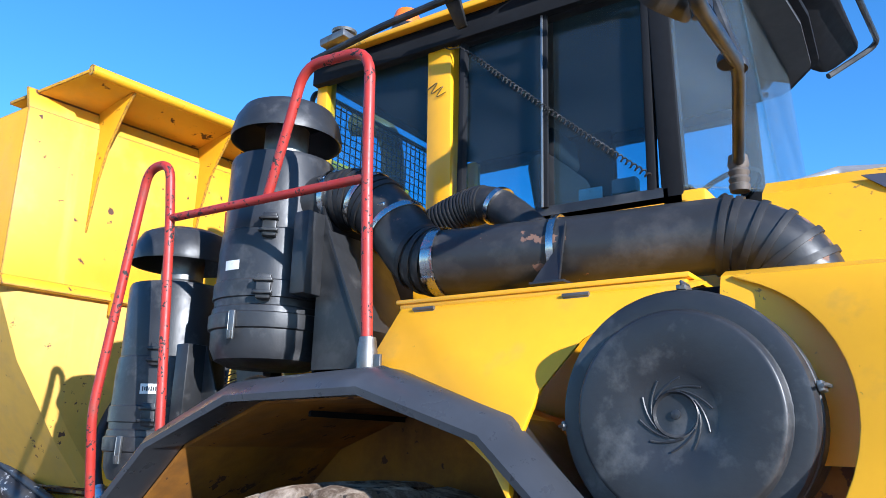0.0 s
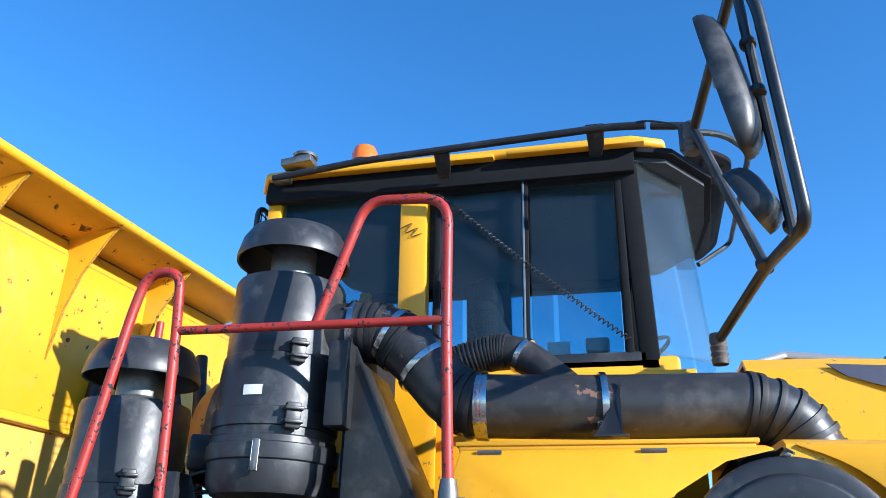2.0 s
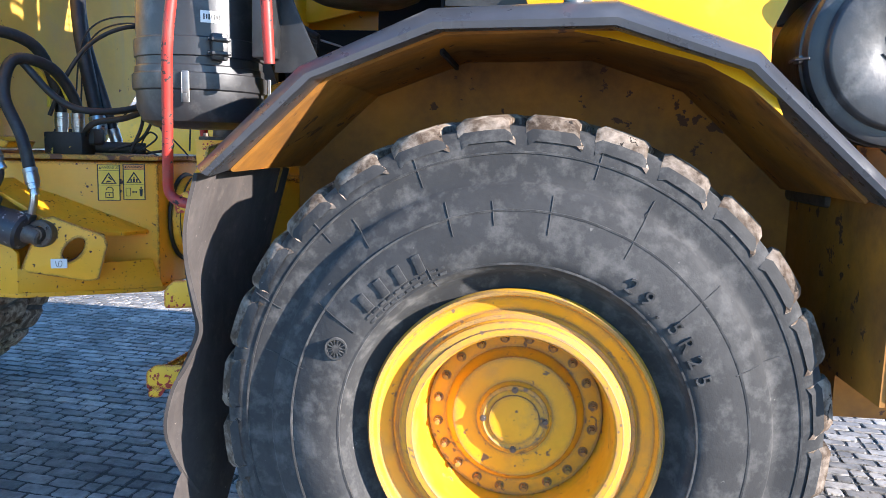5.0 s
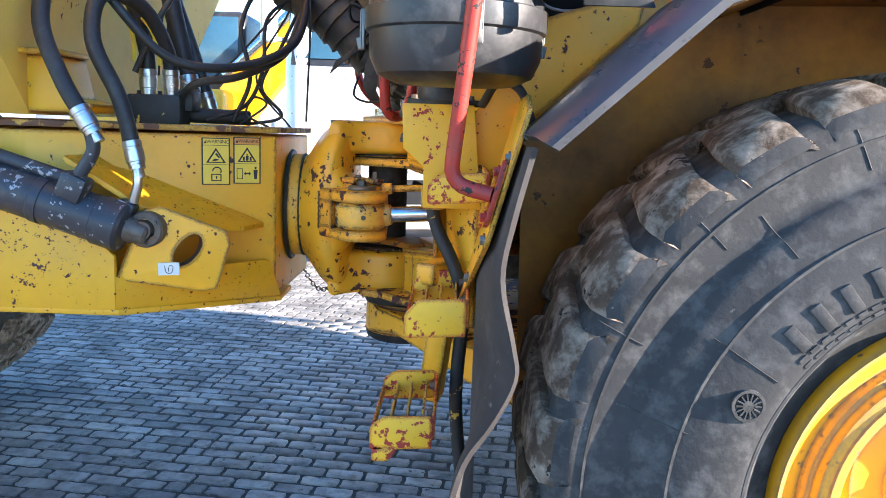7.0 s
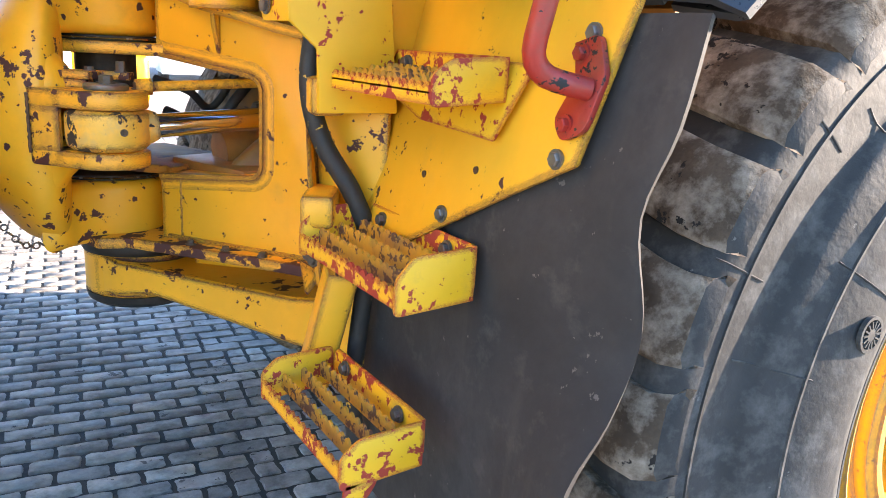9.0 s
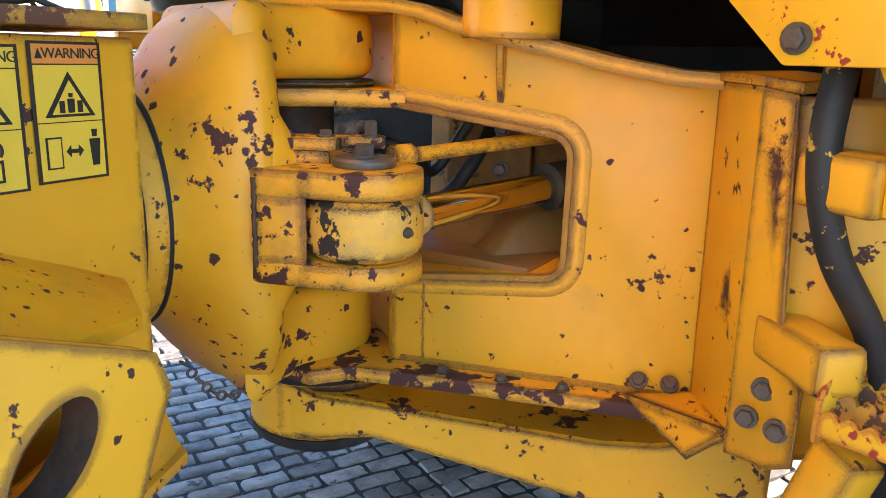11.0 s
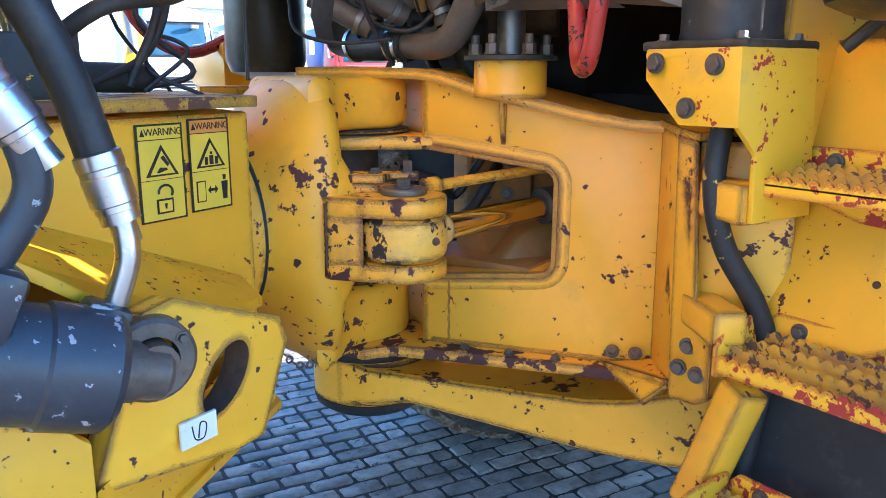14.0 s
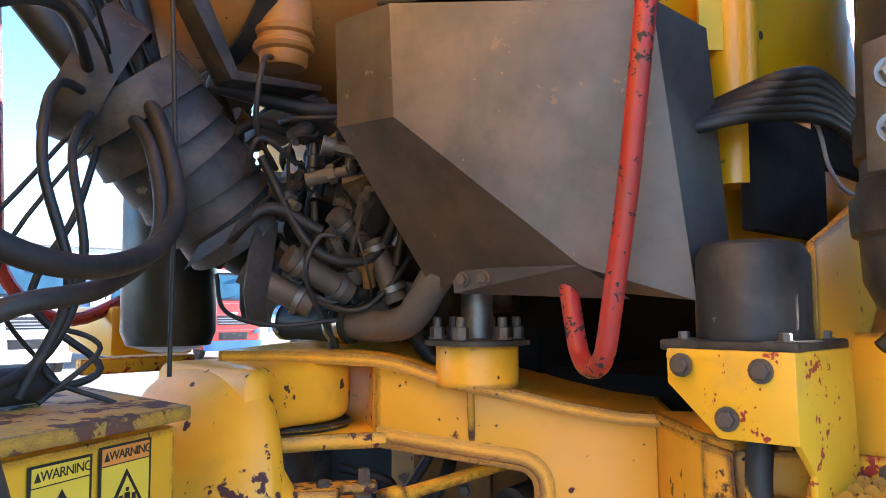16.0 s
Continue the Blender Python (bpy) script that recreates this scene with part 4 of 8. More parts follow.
# front corner box under the hood, with the filler cap
bm = B()
box(bm, (1.75, 0.55, 1.375), (1.42, 1.1, 0.5), bev=0.012)
fb = part("battery_box", bm, M_yel, truck, "yellow step box below the hood")
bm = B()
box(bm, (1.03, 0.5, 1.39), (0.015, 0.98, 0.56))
part("soiled_face", bm, M_yeld, fb, "mud-stained face towards the tyre, darkened further for shade")
bm = B()
lathe(bm, [(0.075, 0.0), (0.075, 0.05), (0.065, 0.065), (0.002, 0.07)], pose(1.3, 0.4, 1.625), 24)
for k in range(6):
    box(bm, (1.3 + 0.04 * math.cos(k), 0.4 + 0.04 * math.sin(k), 1.7), (0.03, 0.01, 0.02), (0, 0, 57 * k), 0.002)
part("filler_cap", bm, M_yels, fb)
bm = B()
box(bm, (1.25, 0.75, 1.78), (0.5, 0.5, 0.3), bev=0.02)
tube(bm, curve([(1.1, 0.4, 1.66), (1.2, 0.35, 1.7), (1.35, 0.5, 1.66), (1.5, 0.45, 1.75)]), 0.012, 8)
part("pump_housing", bm, M_eng, fb)

# ---- cab ----
cab_y0, cab_y1 = 1.04, 2.5
bm = B()
box(bm, (-0.1, 1.77, 2.6), (1.95, 1.46, 0.62), bev=0.02)
cab = part("cab", bm, M_yel, truck, "yellow driver's cab with tinted windows")
bm = B()
box(bm, (-0.1, 1.77, 2.93), (1.8, 1.3, 0.04))
part("cab_floor", bm, M_dark, cab)
# roof: dark fascia, yellow skin with rounded edge
bm = B()
plan = [(-1.1, 1.15), (-1.02, 1.02), (0.75, 1.0), (0.93, 1.06), (1.12, 1.33), (1.15, 1.78), (1.12, 2.22), (0.93, 2.5), (0.7, 2.55), (-1.02, 2.55), (-1.1, 2.42)]
prism(bm, [(x, y, 3.845) for x, y in plan], (0, 0, 0.03), 0.004)
box(bm, (-0.13, 1.03, 3.8), (1.78, 0.05, 0.1), bev=0.006)
box(bm, (-0.13, 2.52, 3.8), (1.78, 0.05, 0.1), bev=0.006)
part("roof_fascia", bm, M_dark, cab, "black roof fascia")
bm = B()
prism(bm, [(min(x * 1.01, 0.9 + 0.1 * (x - 0.9)), 1.78 + (y - 1.78) * 1.03, 3.87) for x, y in plan], (0, 0, 0.05), 0.02, seg=3)
part("roof", bm, M_yel, cab, "yellow cab roof edge")
# roof gutter pieces
bm = B()
box(bm, (-0.42, 0.985, 3.872), (1.1, 0.05, 0.024), bev=0.008)
box(bm, (0.5, 0.975, 3.872), (0.62, 0.05, 0.024), bev=0.008)
part("roof_gutter", bm, M_yel, cab)
bm = B()
prism(bm, [(x * 0.97, 1.78 + (y - 1.78) * 0.95, 3.82) for x, y in plan], (0, 0, 0.022))
part("headliner", bm, M_lin, cab)


def post(name, x0, x1, z0, z1, material, y=cab_y0, dx=0.0, d=0.07):
    bm = B()
    prism(bm, [(x0, y, z0), (x1, y, z0), (x1 + dx, y, z1), (x0 + dx, y, z1)], (0, d, 0), 0.008)
    return part(name, bm, material, cab)


for y, d in ((cab_y0, 0.07), (cab_y1, -0.07)):
    post("rear_post", -1.02, -0.95, 2.85, 3.8, M_yel, y, 0.0, d)
    post("middle_post", *((-0.315, -0.185) if d > 0 else (-0.28, 0.0)), 2.85, 3.85, M_yel if d > 0 else M_dark, y, -0.02, d)
    post("front_post", 0.72, 0.80, 2.85, 3.8, M_dark, y, -0.03, d)
    post("door_sill", -0.2, 0.75, 2.86, 2.93, M_blk, y, 0.0, d)
    post("window_frame", -0.16, -0.13, 2.9, 3.76, M_dark, y + 0.001 * (1 if d > 0 else -1), 0.0, d * 0.6)
    post("window_frame", 0.665, 0.70, 2.9, 3.76, M_dark, y + 0.001 * (1 if d > 0 else -1), 0.0, d * 0.6)
    post("window_rail", -0.16, 0.70, 3.745, 3.79, M_dark, y, 0.0, d * 0.8)
    post("rear_sill", -0.96, -0.3, 2.86, 2.93, M_blk, y, 0.0, d)
bm = B()
box(bm, (0.262, 1.036, 3.34), (0.03, 0.016, 0.84), bev=0.004)
bar = part("window_bar", bm, M_dark, cab, "black window bar with a bare aluminium strip")
bm = B()
box(bm, (0.256, 1.025, 3.34), (0.009, 0.008, 0.84), bev=0.002)
part("bar_strip", bm, M_bar, bar, "bare aluminium strip")


def pane(name, poly, vec, material=None):
    bm = B()
    prism(bm, poly, vec)
    ob = part(name, bm, material or M_glass, cab)
    ob.visible_shadow = False
    return ob


for y in (1.07, 2.465):
    pane("window", [(-0.95, y, 2.93), (-0.32, y, 2.93), (-0.33, y, 3.78), (-0.95, y, 3.78)], (0, 0.005, 0))
    pane("window", [(-0.14, y, 2.93), (0.25, y, 2.93), (0.25, y, 3.74), (-0.14, y, 3.74)], (0, 0.005, 0))
    pane("window", [(0.28, y + 0.012, 2.93), (0.66, y + 0.012, 2.93), (0.66, y + 0.012, 3.74), (0.28, y + 0.012, 3.74)], (0, 0.005, 0))
# corner pane and windscreen
pane("corner_pane", [(0.80, 1.05, 2.92), (1.04, 1.42, 2.98), (0.965, 1.3, 3.84), (0.77, 1.05, 3.84)], (-0.005, 0.004, 0), M_glassd)
pane("windscreen", [(1.05, 1.43, 2.95), (1.05, 2.14, 2.95), (0.98, 2.2, 3.84), (0.97, 1.32, 3.84)], (-0.006, 0, 0), M_glassd)
pane("corner_pane", [(1.04, 2.15, 2.95), (0.80, 2.49, 2.92), (0.77, 2.49, 3.84), (0.965, 2.21, 3.84)], (-0.005, -0.004, 0), M_glassd)
bm = B()
tube(bm, rounded([(0.80, 1.04, 2.92), (1.045, 1.42, 2.97), (0.968, 1.3, 3.835), (0.775, 1.04, 3.835)], 0.03), 0.006, 8)
part("pane_edge", bm, M_glassd, cab)
# rear window with wire guard
pane("rear_window", [(-1.0, 1.12, 2.95), (-1.0, 2.42, 2.95), (-1.0, 2.42, 3.82), (-1.0, 1.12, 3.82)], (0.005, 0, 0))
bm = B()
for k in range(28):
    y = 1.13 + k * 0.045
    tube(bm, [(-1.1, y, 2.9), (-1.1, y, 3.78)], 0.0035, 4)
for k in range(20):
    z = 2.9 + k * 0.045
    tube(bm, [(-1.1, 1.1, z), (-1.1, 2.36, z)], 0.0035, 4)
tube(bm, rounded([(-1.1, 1.09, 2.88), (-1.1, 1.09, 3.79), (-1.1, 2.37, 3.79), (-1.1, 2.37, 2.88)], 0.08), 0.014, 8)
part("wire_guard", bm, M_blk, cab, "black wire mesh guard on the rear window")
# seat, wheel and clutter inside
bm = B()
box(bm, (0.02, 1.75, 3.1), (0.14, 0.5, 0.55), (0, -10, 0), 0.06, seg=3)
box(bm, (-0.02, 1.75, 3.45), (0.1, 0.28, 0.18), (0, -10, 0), 0.04, seg=3)
box(bm, (0.25, 1.75, 3.0), (0.5, 0.5, 0.12), bev=0.04)
part("seat", bm, M_dark, cab, "dark driver's seat")
bm = B()
box(bm, (0.55, 1.14, 2.99), (0.1, 0.05, 0.06), bev=0.01)
part("radio_handset", bm, M_grey, cab)
bm = B()
box(bm, (0.38, 1.2, 3.0), (0.1, 0.01, 0.06), bev=0.003)
part("paper", bm, M_lab, cab)
bm = B()
lathe(bm, [(0.19, -0.012), (0.2, 0), (0.19, 0.012), (0.18, 0)], pose(0.72, 1.85, 3.12, 0, -30, 0), 32, caps=False)
tube(bm, [(0.72, 1.85, 3.12), (0.85, 1.85, 2.95)], 0.03, 10)
part("steering_wheel", bm, M_dark, cab)
# coiled cable
pts = []
for k in range(330):
    t = k / 329
    base = Vector((-0.14, 1.02, 3.72)).lerp(Vector((0.685, 1.02, 2.97)), t) + Vector((0, 0, -0.015 * math.sin(math.pi * t)))
    a = k * 0.9
    w = 0.011 * min(1, 8 * t)
    pts.append(base + Vector((w * math.cos(a) * 0.6, w * math.sin(a), w * math.cos(a) * 0.8)))
bm = B()
tube(bm, pts, 0.0032, 5)
tube(bm, curve([(-0.14, 1.02, 3.72), (-0.22, 1.03, 3.74), (-0.3, 1.02, 3.83), (-0.42, 1.0, 3.9)]), 0.003, 5)
part("coiled_cable", bm, M_rub, cab, "black coiled cable hanging across the window")
# scribble on the post
bm = B()
tube(bm, curve([(-0.33, 1.033, 3.56), (-0.27, 1.033, 3.585), (-0.3, 1.033, 3.54), (-0.24, 1.033, 3.56), (-0.27, 1.033, 3.52), (-0.22, 1.033, 3.53)]), 0.0022, 4)
part("pen_mark", bm, M_ink, cab)
# roof rail, brackets, beacon, lamp, exhaust
bm = B()
tube(bm, rounded([(-0.96, 0.94, 3.845), (-0.5, 0.9, 3.87), (0.66, 0.79, 3.85), (0.81, 0.76, 3.82)], 0.1), 0.017, 10)
tube(bm, [(0.83, 0.76, 3.815), (0.98, 0.75, 3.79)], 0.017, 10)
rr = part("roof_rail", bm, M_blk, cab, "black tubular roof rail")
for x, y in ((-0.1, 0.87), (0.6, 0.8)):
    bm = B()
    prism(bm, [(x - 0.04, y, 3.88), (x + 0.04, y, 3.88), (x + 0.035, y + 0.05, 3.8), (x + 0.02, y + 0.1, 3.78), (x - 0.03, y + 0.1, 3.78)], (0, 0.02, 0.004), 0.004)
    part("rail_bracket", bm, M_blk, rr)
bm = B()
lathe(bm, [(0.075, 3.91), (0.075, 4.03), (0.07, 4.04)], pose(-0.59, 1.2, 0), 28)
bc = part("beacon", bm, M_blk, cab, "amber rotating beacon")
bm = B()
lathe(bm, [(0.07, 4.04), (0.068, 4.09), (0.055, 4.125), (0.03, 4.14), (0.002, 4.145)], pose(-0.59, 1.2, 0), 28)
part("lens", bm, M_orange, bc, "amber dome")
bm = B()
box(bm, (-0.86, 1.0, 3.95), (0.16, 0.1, 0.04), (0, -6, 0), 0.008)
lathe(bm, [(0.06, 0), (0.065, 0.012), (0.05, 0.02)], pose(-0.84, 1.02, 3.99), 20)
box(bm, (-0.92, 0.96, 3.84), (0.09, 0.05, 0.03), bev=0.008)
part("antenna_base", bm, M_zinc, cab)
bm = B()
tube(bm, curve([(-1.25, 2.0, 3.2), (-1.25, 1.95, 3.75), (-1.28, 1.85, 3.9), (-1.45, 1.8, 3.93)]), 0.07, 18)
part("exhaust_pipe", bm, M_tank, truck, "rusty exhaust tail pipe behind the cab")
# mirrors
bm = B()
tube(bm, rounded([(1.014, 0.919, 2.923), (1.137, 0.459, 3.03), (1.165, -0.04, 2.955), (1.13, -0.05, 3.72), (1.09, -0.03, 3.86), (0.975, 0.52, 3.64)], 0.07), 0.019, 12)
arms = part("mirror_arm", bm, M_blk, truck, "bent tubular mirror frame")
bm = B()
tube(bm, [(1.148, 0.056, 2.965), (1.084, -0.02, 3.8)], 0.016, 10)
part("inner_tube", bm, M_blk, arms)
bm = B()
tube(bm, [(1.137, 0.459, 3.03), (0.965, 0.53, 3.66)], 0.018, 10)
part("strut", bm, M_blk, arms)
for p in ((1.137, 0.459, 3.03), (1.12, 0.4, 3.02), (1.15, 0.07, 3.0), (1.098, 0.0, 3.6), (1.104, 0.0, 3.42)):
    bm = B()
    lathe(bm, [(0.024, -0.012), (0.026, 0), (0.024, 0.012)], along(Vector(p), Vector(p) + Vector((0.0, 0.3, 1.0))), 14)
    part("tube_clamp", bm, M_blk, arms)
bm = B()
lathe(bm, [(0.03, -0.07), (0.034, -0.05), (0.028, -0.045), (0.034, -0.03), (0.028, -0.02), (0.034, -0.005), (0.028, 0.005), (0.034, 0.02), (0.03, 0.05)], pose(1.012, 0.925, 2.9), 16)
part("spring_mount", bm, M_cast, arms, "rusty spring mount")
bm = B()
lathe(bm, [(0.028, -0.07), (0.032, -0.05), (0.026, -0.04), (0.032, -0.025), (0.026, -0.01), (0.032, 0.01), (0.028, 0.06)], pose(0.965, 0.56, 3.62), 16)
part("spring_mount", bm, M_cast, arms, "rusty spring mount")
bm = B()
prism(bm, [(0.92, 0.6, 3.7), (0.97, 0.56, 3.68), (0.97, 0.56, 3.58), (0.92, 0.62, 3.6)], (0.02, 0.05, 0), 0.006)
part("mount_plate", bm, M_blk, arms)
bm = B()
box(bm, (1.06, 0.3, 3.72), (0.06, 0.05, 0.13), (0, 0, 30), 0.012)
part("work_lamp", bm, M_grey, arms)


def mirror(c, w, h, d, tilt, name):
    """A softly rounded housing, thick in the middle, with a thin flat rim round the glass."""
    bm, t = B(), bmesh.new()
    n, rings = 40, []
    for k, (sc, off) in enumerate(((1.0, 0.5), (1.0, 0.3), (0.97, 0.1), (0.88, -0.15), (0.7, -0.36), (0.4, -0.48))):
        ring = []
        for i in range(n):
            a = 2 * math.pi * i / n
            q = [math.copysign(abs(v) ** 0.55, v) for v in (math.cos(a), math.sin(a))]
            ring.append(t.verts.new((off * d, q[0] * w / 2 * sc, q[1] * h / 2 * sc)))
        rings.append(ring)
    for a, b in zip(rings, rings[1:]):
        for i in range(n):
            t.faces.new((a[i], a[(i + 1) % n], b[(i + 1) % n], b[i]))
    t.faces.new(rings[0])
    t.faces.new(rings[-1][::-1])
    bmesh.ops.transform(t, matrix=pose(*c) @ pose(0, 0, 0, *tilt), verts=t.verts)
    merge(bm, t)
    return part(name, bm, M_plast, arms, "grey-black mirror housing", 50)


mirror((1.045, 0.03, 3.49), 0.2, 0.53, 0.085, (0, 9, 158), "mirror")
mirror((1.07, 0.065, 3.1), 0.19, 0.2, 0.08, (0, 25, 155), "wide_angle_mirror")
bm = B()
tube(bm, curve([(0.7, 0.82, 3.86), (0.8, 0.74, 3.83), (0.9, 0.64, 3.74), (0.95, 0.57, 3.66)]), 0.004, 6)
part("lamp_wire", bm, M_rub, arms)
# sun visor over the windscreen and the tube round it
bm = B()
prism(bm, rounded([(1.0, 1.2, 3.92), (1.12, 1.26, 3.95), (1.235, 1.39, 3.957), (1.266, 2.58, 4.03), (1.12, 2.42, 3.86), (1.0, 2.2, 3.86), (0.98, 1.3, 3.86), (1.0, 1.2, 3.92)], 0.07, 4)[:-1], (0.004, 0.0, 0.024), 0.004)
vs = part("sun_visor", bm, M_dark, truck, "dark sun visor over the windscreen")
bm = B()
tube(bm, rounded([(1.0, 0.98, 3.905), (1.16, 1.07, 3.93), (1.295, 1.26, 3.935), (1.352, 2.6, 4.05), (1.13, 2.42, 3.85)], 0.1), 0.015, 10)
part("panel_tube", bm, M_blk, vs)

# ---- hitch between the halves ----
FA, FB = Vector((-1.325, 1.592, 0)), Vector((-0.985, 1.122, 0))
FU = (FB - FA).normalized()
FN = Vector((FU.y, -FU.x, 0))  # towards the open side


def fw(s, z, d=0.0):
    """A place on the slanted frame wall: s metres along it, height z, d metres proud."""
    p = FA + FU * s + FN * d
    return (p.x, p.y, z)


S1 = 0.6
bm = B()
prism(bm, [fw(*p) for p in [(0.0, 1.05), (S1, 1.055), (S1, 1.642), (0.45, 1.66), (0.33, 1.683), (0.16, 1.73), (0.0, 1.76), (0.0, 1.572), (0.312, 1.528), (0.34, 1.5), (0.342, 1.292), (0.312, 1.266), (0.0, 1.236)]], -FN * 0.03, 0.003)
fr = part("front_frame", bm, M_yelf, truck, "yellow front frame wall with a window, chipped paint", 25)
# the wall turns back behind the pin bosses
for z0, z1 in ((1.05, 1.236), (1.572, 1.76)):
    bm = B()
    sheet(bm, [[(x, y, z0), (x, y, z1)] for x, y in (fw(0.004, 0, -0.001)[:2], (-1.324, 1.602), (-1.315, 1.615), (-1.3, 1.635), (-1.262, 1.7), (-1.24, 1.8), (-1.22, 2.0))], 0.02)
    part("wall_return", bm, M_yelf, fr, "", 60)
# pressed surround of the window: a thin rim round the opening and a deep sleeve
loop = rounded([Vector((-0.004, 1.242, 0)), Vector((0.335, 1.272, 0)), Vector((0.336, 1.524, 0)), Vector((-0.004, 1.57, 0))], 0.035, 6)
rows = []
for i, p in enumerate(loop):
    d = (loop[min(i + 1, len(loop) - 1)] - loop[max(i - 1, 0)]).normalized()
    o = Vector((d.y, -d.x, 0))
    rows.append([fw(p.x + o.x * a, p.y + o.y * a, h) for a, h in ((0.046, -0.001), (0.041, 0.0015), (0.036, 0.0025), (0.012, 0.003), (0.0115, 0.007), (0.001, 0.007), (0.0, 0.006), (-0.001, -0.01), (-0.001, -0.13))])
bm = B()
sheet(bm, rows, 0.004)
part("window_surround", bm, M_yelf, fr, "", 28)
bm = B()
edge_pts = [(-0.36, 1.772), (-0.2, 1.774), (0.0, 1.768), (0.06, 1.758), (0.12, 1.738), (0.18, 1.72), (0.3, 1.698), (0.4, 1.675), (0.52, 1.655), (0.62, 1.65)]
rows = []
for s, z in edge_pts:
    p = Vector(fw(s, z, 0.03 if s > -0.1 else 0.03 + 0.1 * (s + 0.1)))
    rows.append([p, p - FN * 0.25, p - FN * 0.6])
sheet(bm, rows, 0.026)
part("top_flange", bm, M_yelf, fr, "", 25)
bm = B()
prism(bm, [fw(0.2, 1.72), fw(0.2, 1.72, 0.03), fw(0.2, 1.66, 0.024), fw(0.2, 1.62, 0.012), fw(0.2, 1.585, 0.001)], FU * 0.014, 0.002)
part("gusset", bm, M_yelf, fr)
# weld bead down the wall
bm = B()
tube(bm, [fw(0.068 + 0.0012 * math.sin(k * 2.1), 1.06 + 0.0125 * k, 0.001) for k in range(15)], [0.0028 + 0.0012 * (k % 2) for k in range(15)], 6)
part("weld_bead", bm, M_yelf, fr)
bm = B()
tube(bm, [fw(0.02 + 0.0145 * k, 1.062, 0.0) for k in range(40)], [0.007 + 0.001 * (k % 2) for k in range(40)], 6)
part("weld_bead", bm, M_yelf, fr)
bm = B()
prism(bm, [(-1.5, 1.62, 1.026), (-1.55, 1.75, 1.026), (-1.4, 2.05, 1.026), (-0.8, 2.0, 1.026), (-0.8, 0.98, 1.026), (-0.98, 1.0, 1.026), fw(0.52, 1.026, 0.05), fw(0.4, 1.026, 0.05), fw(0.1, 1.026, 0.06), (-1.42, 1.6, 1.026)], (0, 0, 0.03), 0.004)
part("lower_flange", bm, M_flng, fr, "chipped lower flange edge")
PIN = Vector((-1.335, 1.87, 0))
bm = B()
lathe(bm, [(0.002, 0.835), (0.165, 0.835), (0.17, 0.84), (0.17, 0.965), (0.165, 0.97), (0.002, 0.97)], Matrix.Translation(PIN), 40)
low = [(-1.48, 1.79), (-1.44, 1.70), (-1.36, 1.625), (-1.25, 1.49), (-1.15, 1.36), (-1.07, 1.24), (-1.01, 1.15), (-0.96, 1.07), (-0.9, 0.98)]
rows = []
for (x, y), zt, zb in zip(low, (0.968, 0.955, 0.945, 0.938, 0.935, 0.937, 0.952, 0.985, 1.02), (0.84, 0.85, 0.865, 0.838, 0.815, 0.8, 0.795, 0.795, 0.8)):
    rows.append([(x + 0.12, y + 0.1, zb - 0.004), (x + 0.012, y + 0.008, zb), (x, y, zb + 0.012), (x, y, zt), (x + 0.008, y + 0.008, zt + 0.005), (x + 0.03, y + 0.028, zt + 0.002), (x + 0.3, y + 0.25, zt + 0.012)])
sheet(bm, rows, 0.014)
part("lower_beam", bm, M_kn, fr, "yellow lower beam, rust along its edge", 25)
bm = B()
prism(bm, [(-1.22, 1.66, 0.93), (-0.75, 1.3, 0.93), (-0.75, 1.3, 1.03), (-1.22, 1.66, 1.03)], (0.02, 0.03, 0), 0.003)
part("inner_web", bm, M_yelf, fr)
bm = B()
lathe(bm, [(0.002, 0.8), (0.15, 0.8), (0.166, 0.812), (0.172, 0.836), (0.1, 0.838)], Matrix.Translation(PIN), 40)
part("seal_ring", bm, M_rub, fr, "black seal ring")
bm = B()
lathe(bm, [(0.1, 0.965), (0.174, 0.968), (0.18, 0.98), (0.18, 1.0), (0.172, 1.018), (0.1, 1.022)], Matrix.Translation(PIN), 40)
part("seal_ring", bm, M_rub, fr, "black seal ring")
for s in (0.12, 0.24, 0.36):
    bm = B()
    bolt(bm, fw(s, 1.056, 0.03), (0, 0, 1), 0.012, 0.012)
    part("bolt", bm, M_bolt, fr)
# outrigger column with its flange, step bars and strut
bm = B()
prism(bm, [(-0.985, 1.12, 1.645), (-1.175, 0.925, 1.643), (-1.125, 0.935, 1.1), (-1.0, 1.1, 1.06)], (0.012, -0.012, 0), 0.003)
prism(bm, [(-0.985, 1.13, 1.64), (-1.17, 0.935, 1.64), (-1.195, 0.86, 1.632), (-1.1, 0.84, 1.64), (-0.95, 1.0, 1.645)], (0, 0, 0.016), 0.004)
col = part("frame_column", bm, M_yelf, truck, "yellow frame outrigger and step brackets", 25)
bm = B()
prism(bm, [(-1.178, 0.925, 1.64), (-1.198, 0.862, 1.632), (-1.185, 0.845, 1.3), (-1.172, 0.815, 1.24), (-1.172, 0.815, 1.12), (-1.15, 0.86, 1.09), (-1.122, 0.95, 1.07)], (0.012, 0.004, 0), 0.004)
part("column_flange", bm, M_yelf, col)
bm = B()
prism(bm, [(-1.165, 0.88, 1.63), (-1.06, 0.735, 1.63), (-1.06, 0.735, 1.14), (-1.13, 0.9, 1.08)], (0.012, 0.008, 0), 0.003)
part("column_side", bm, M_yelf, col)
bm = B()
box(bm, (-1.17, 0.82, 1.295), (0.07, 0.16, 0.07), (0, 0, -30), 0.012)
part("step_bar", bm, M_yelf, col)
bm = B()
box(bm, (-1.18, 0.79, 1.53), (0.07, 0.12, 0.075), (0, 0, -15), 0.012)
part("step_bar", bm, M_yelf, col)
bm = B()
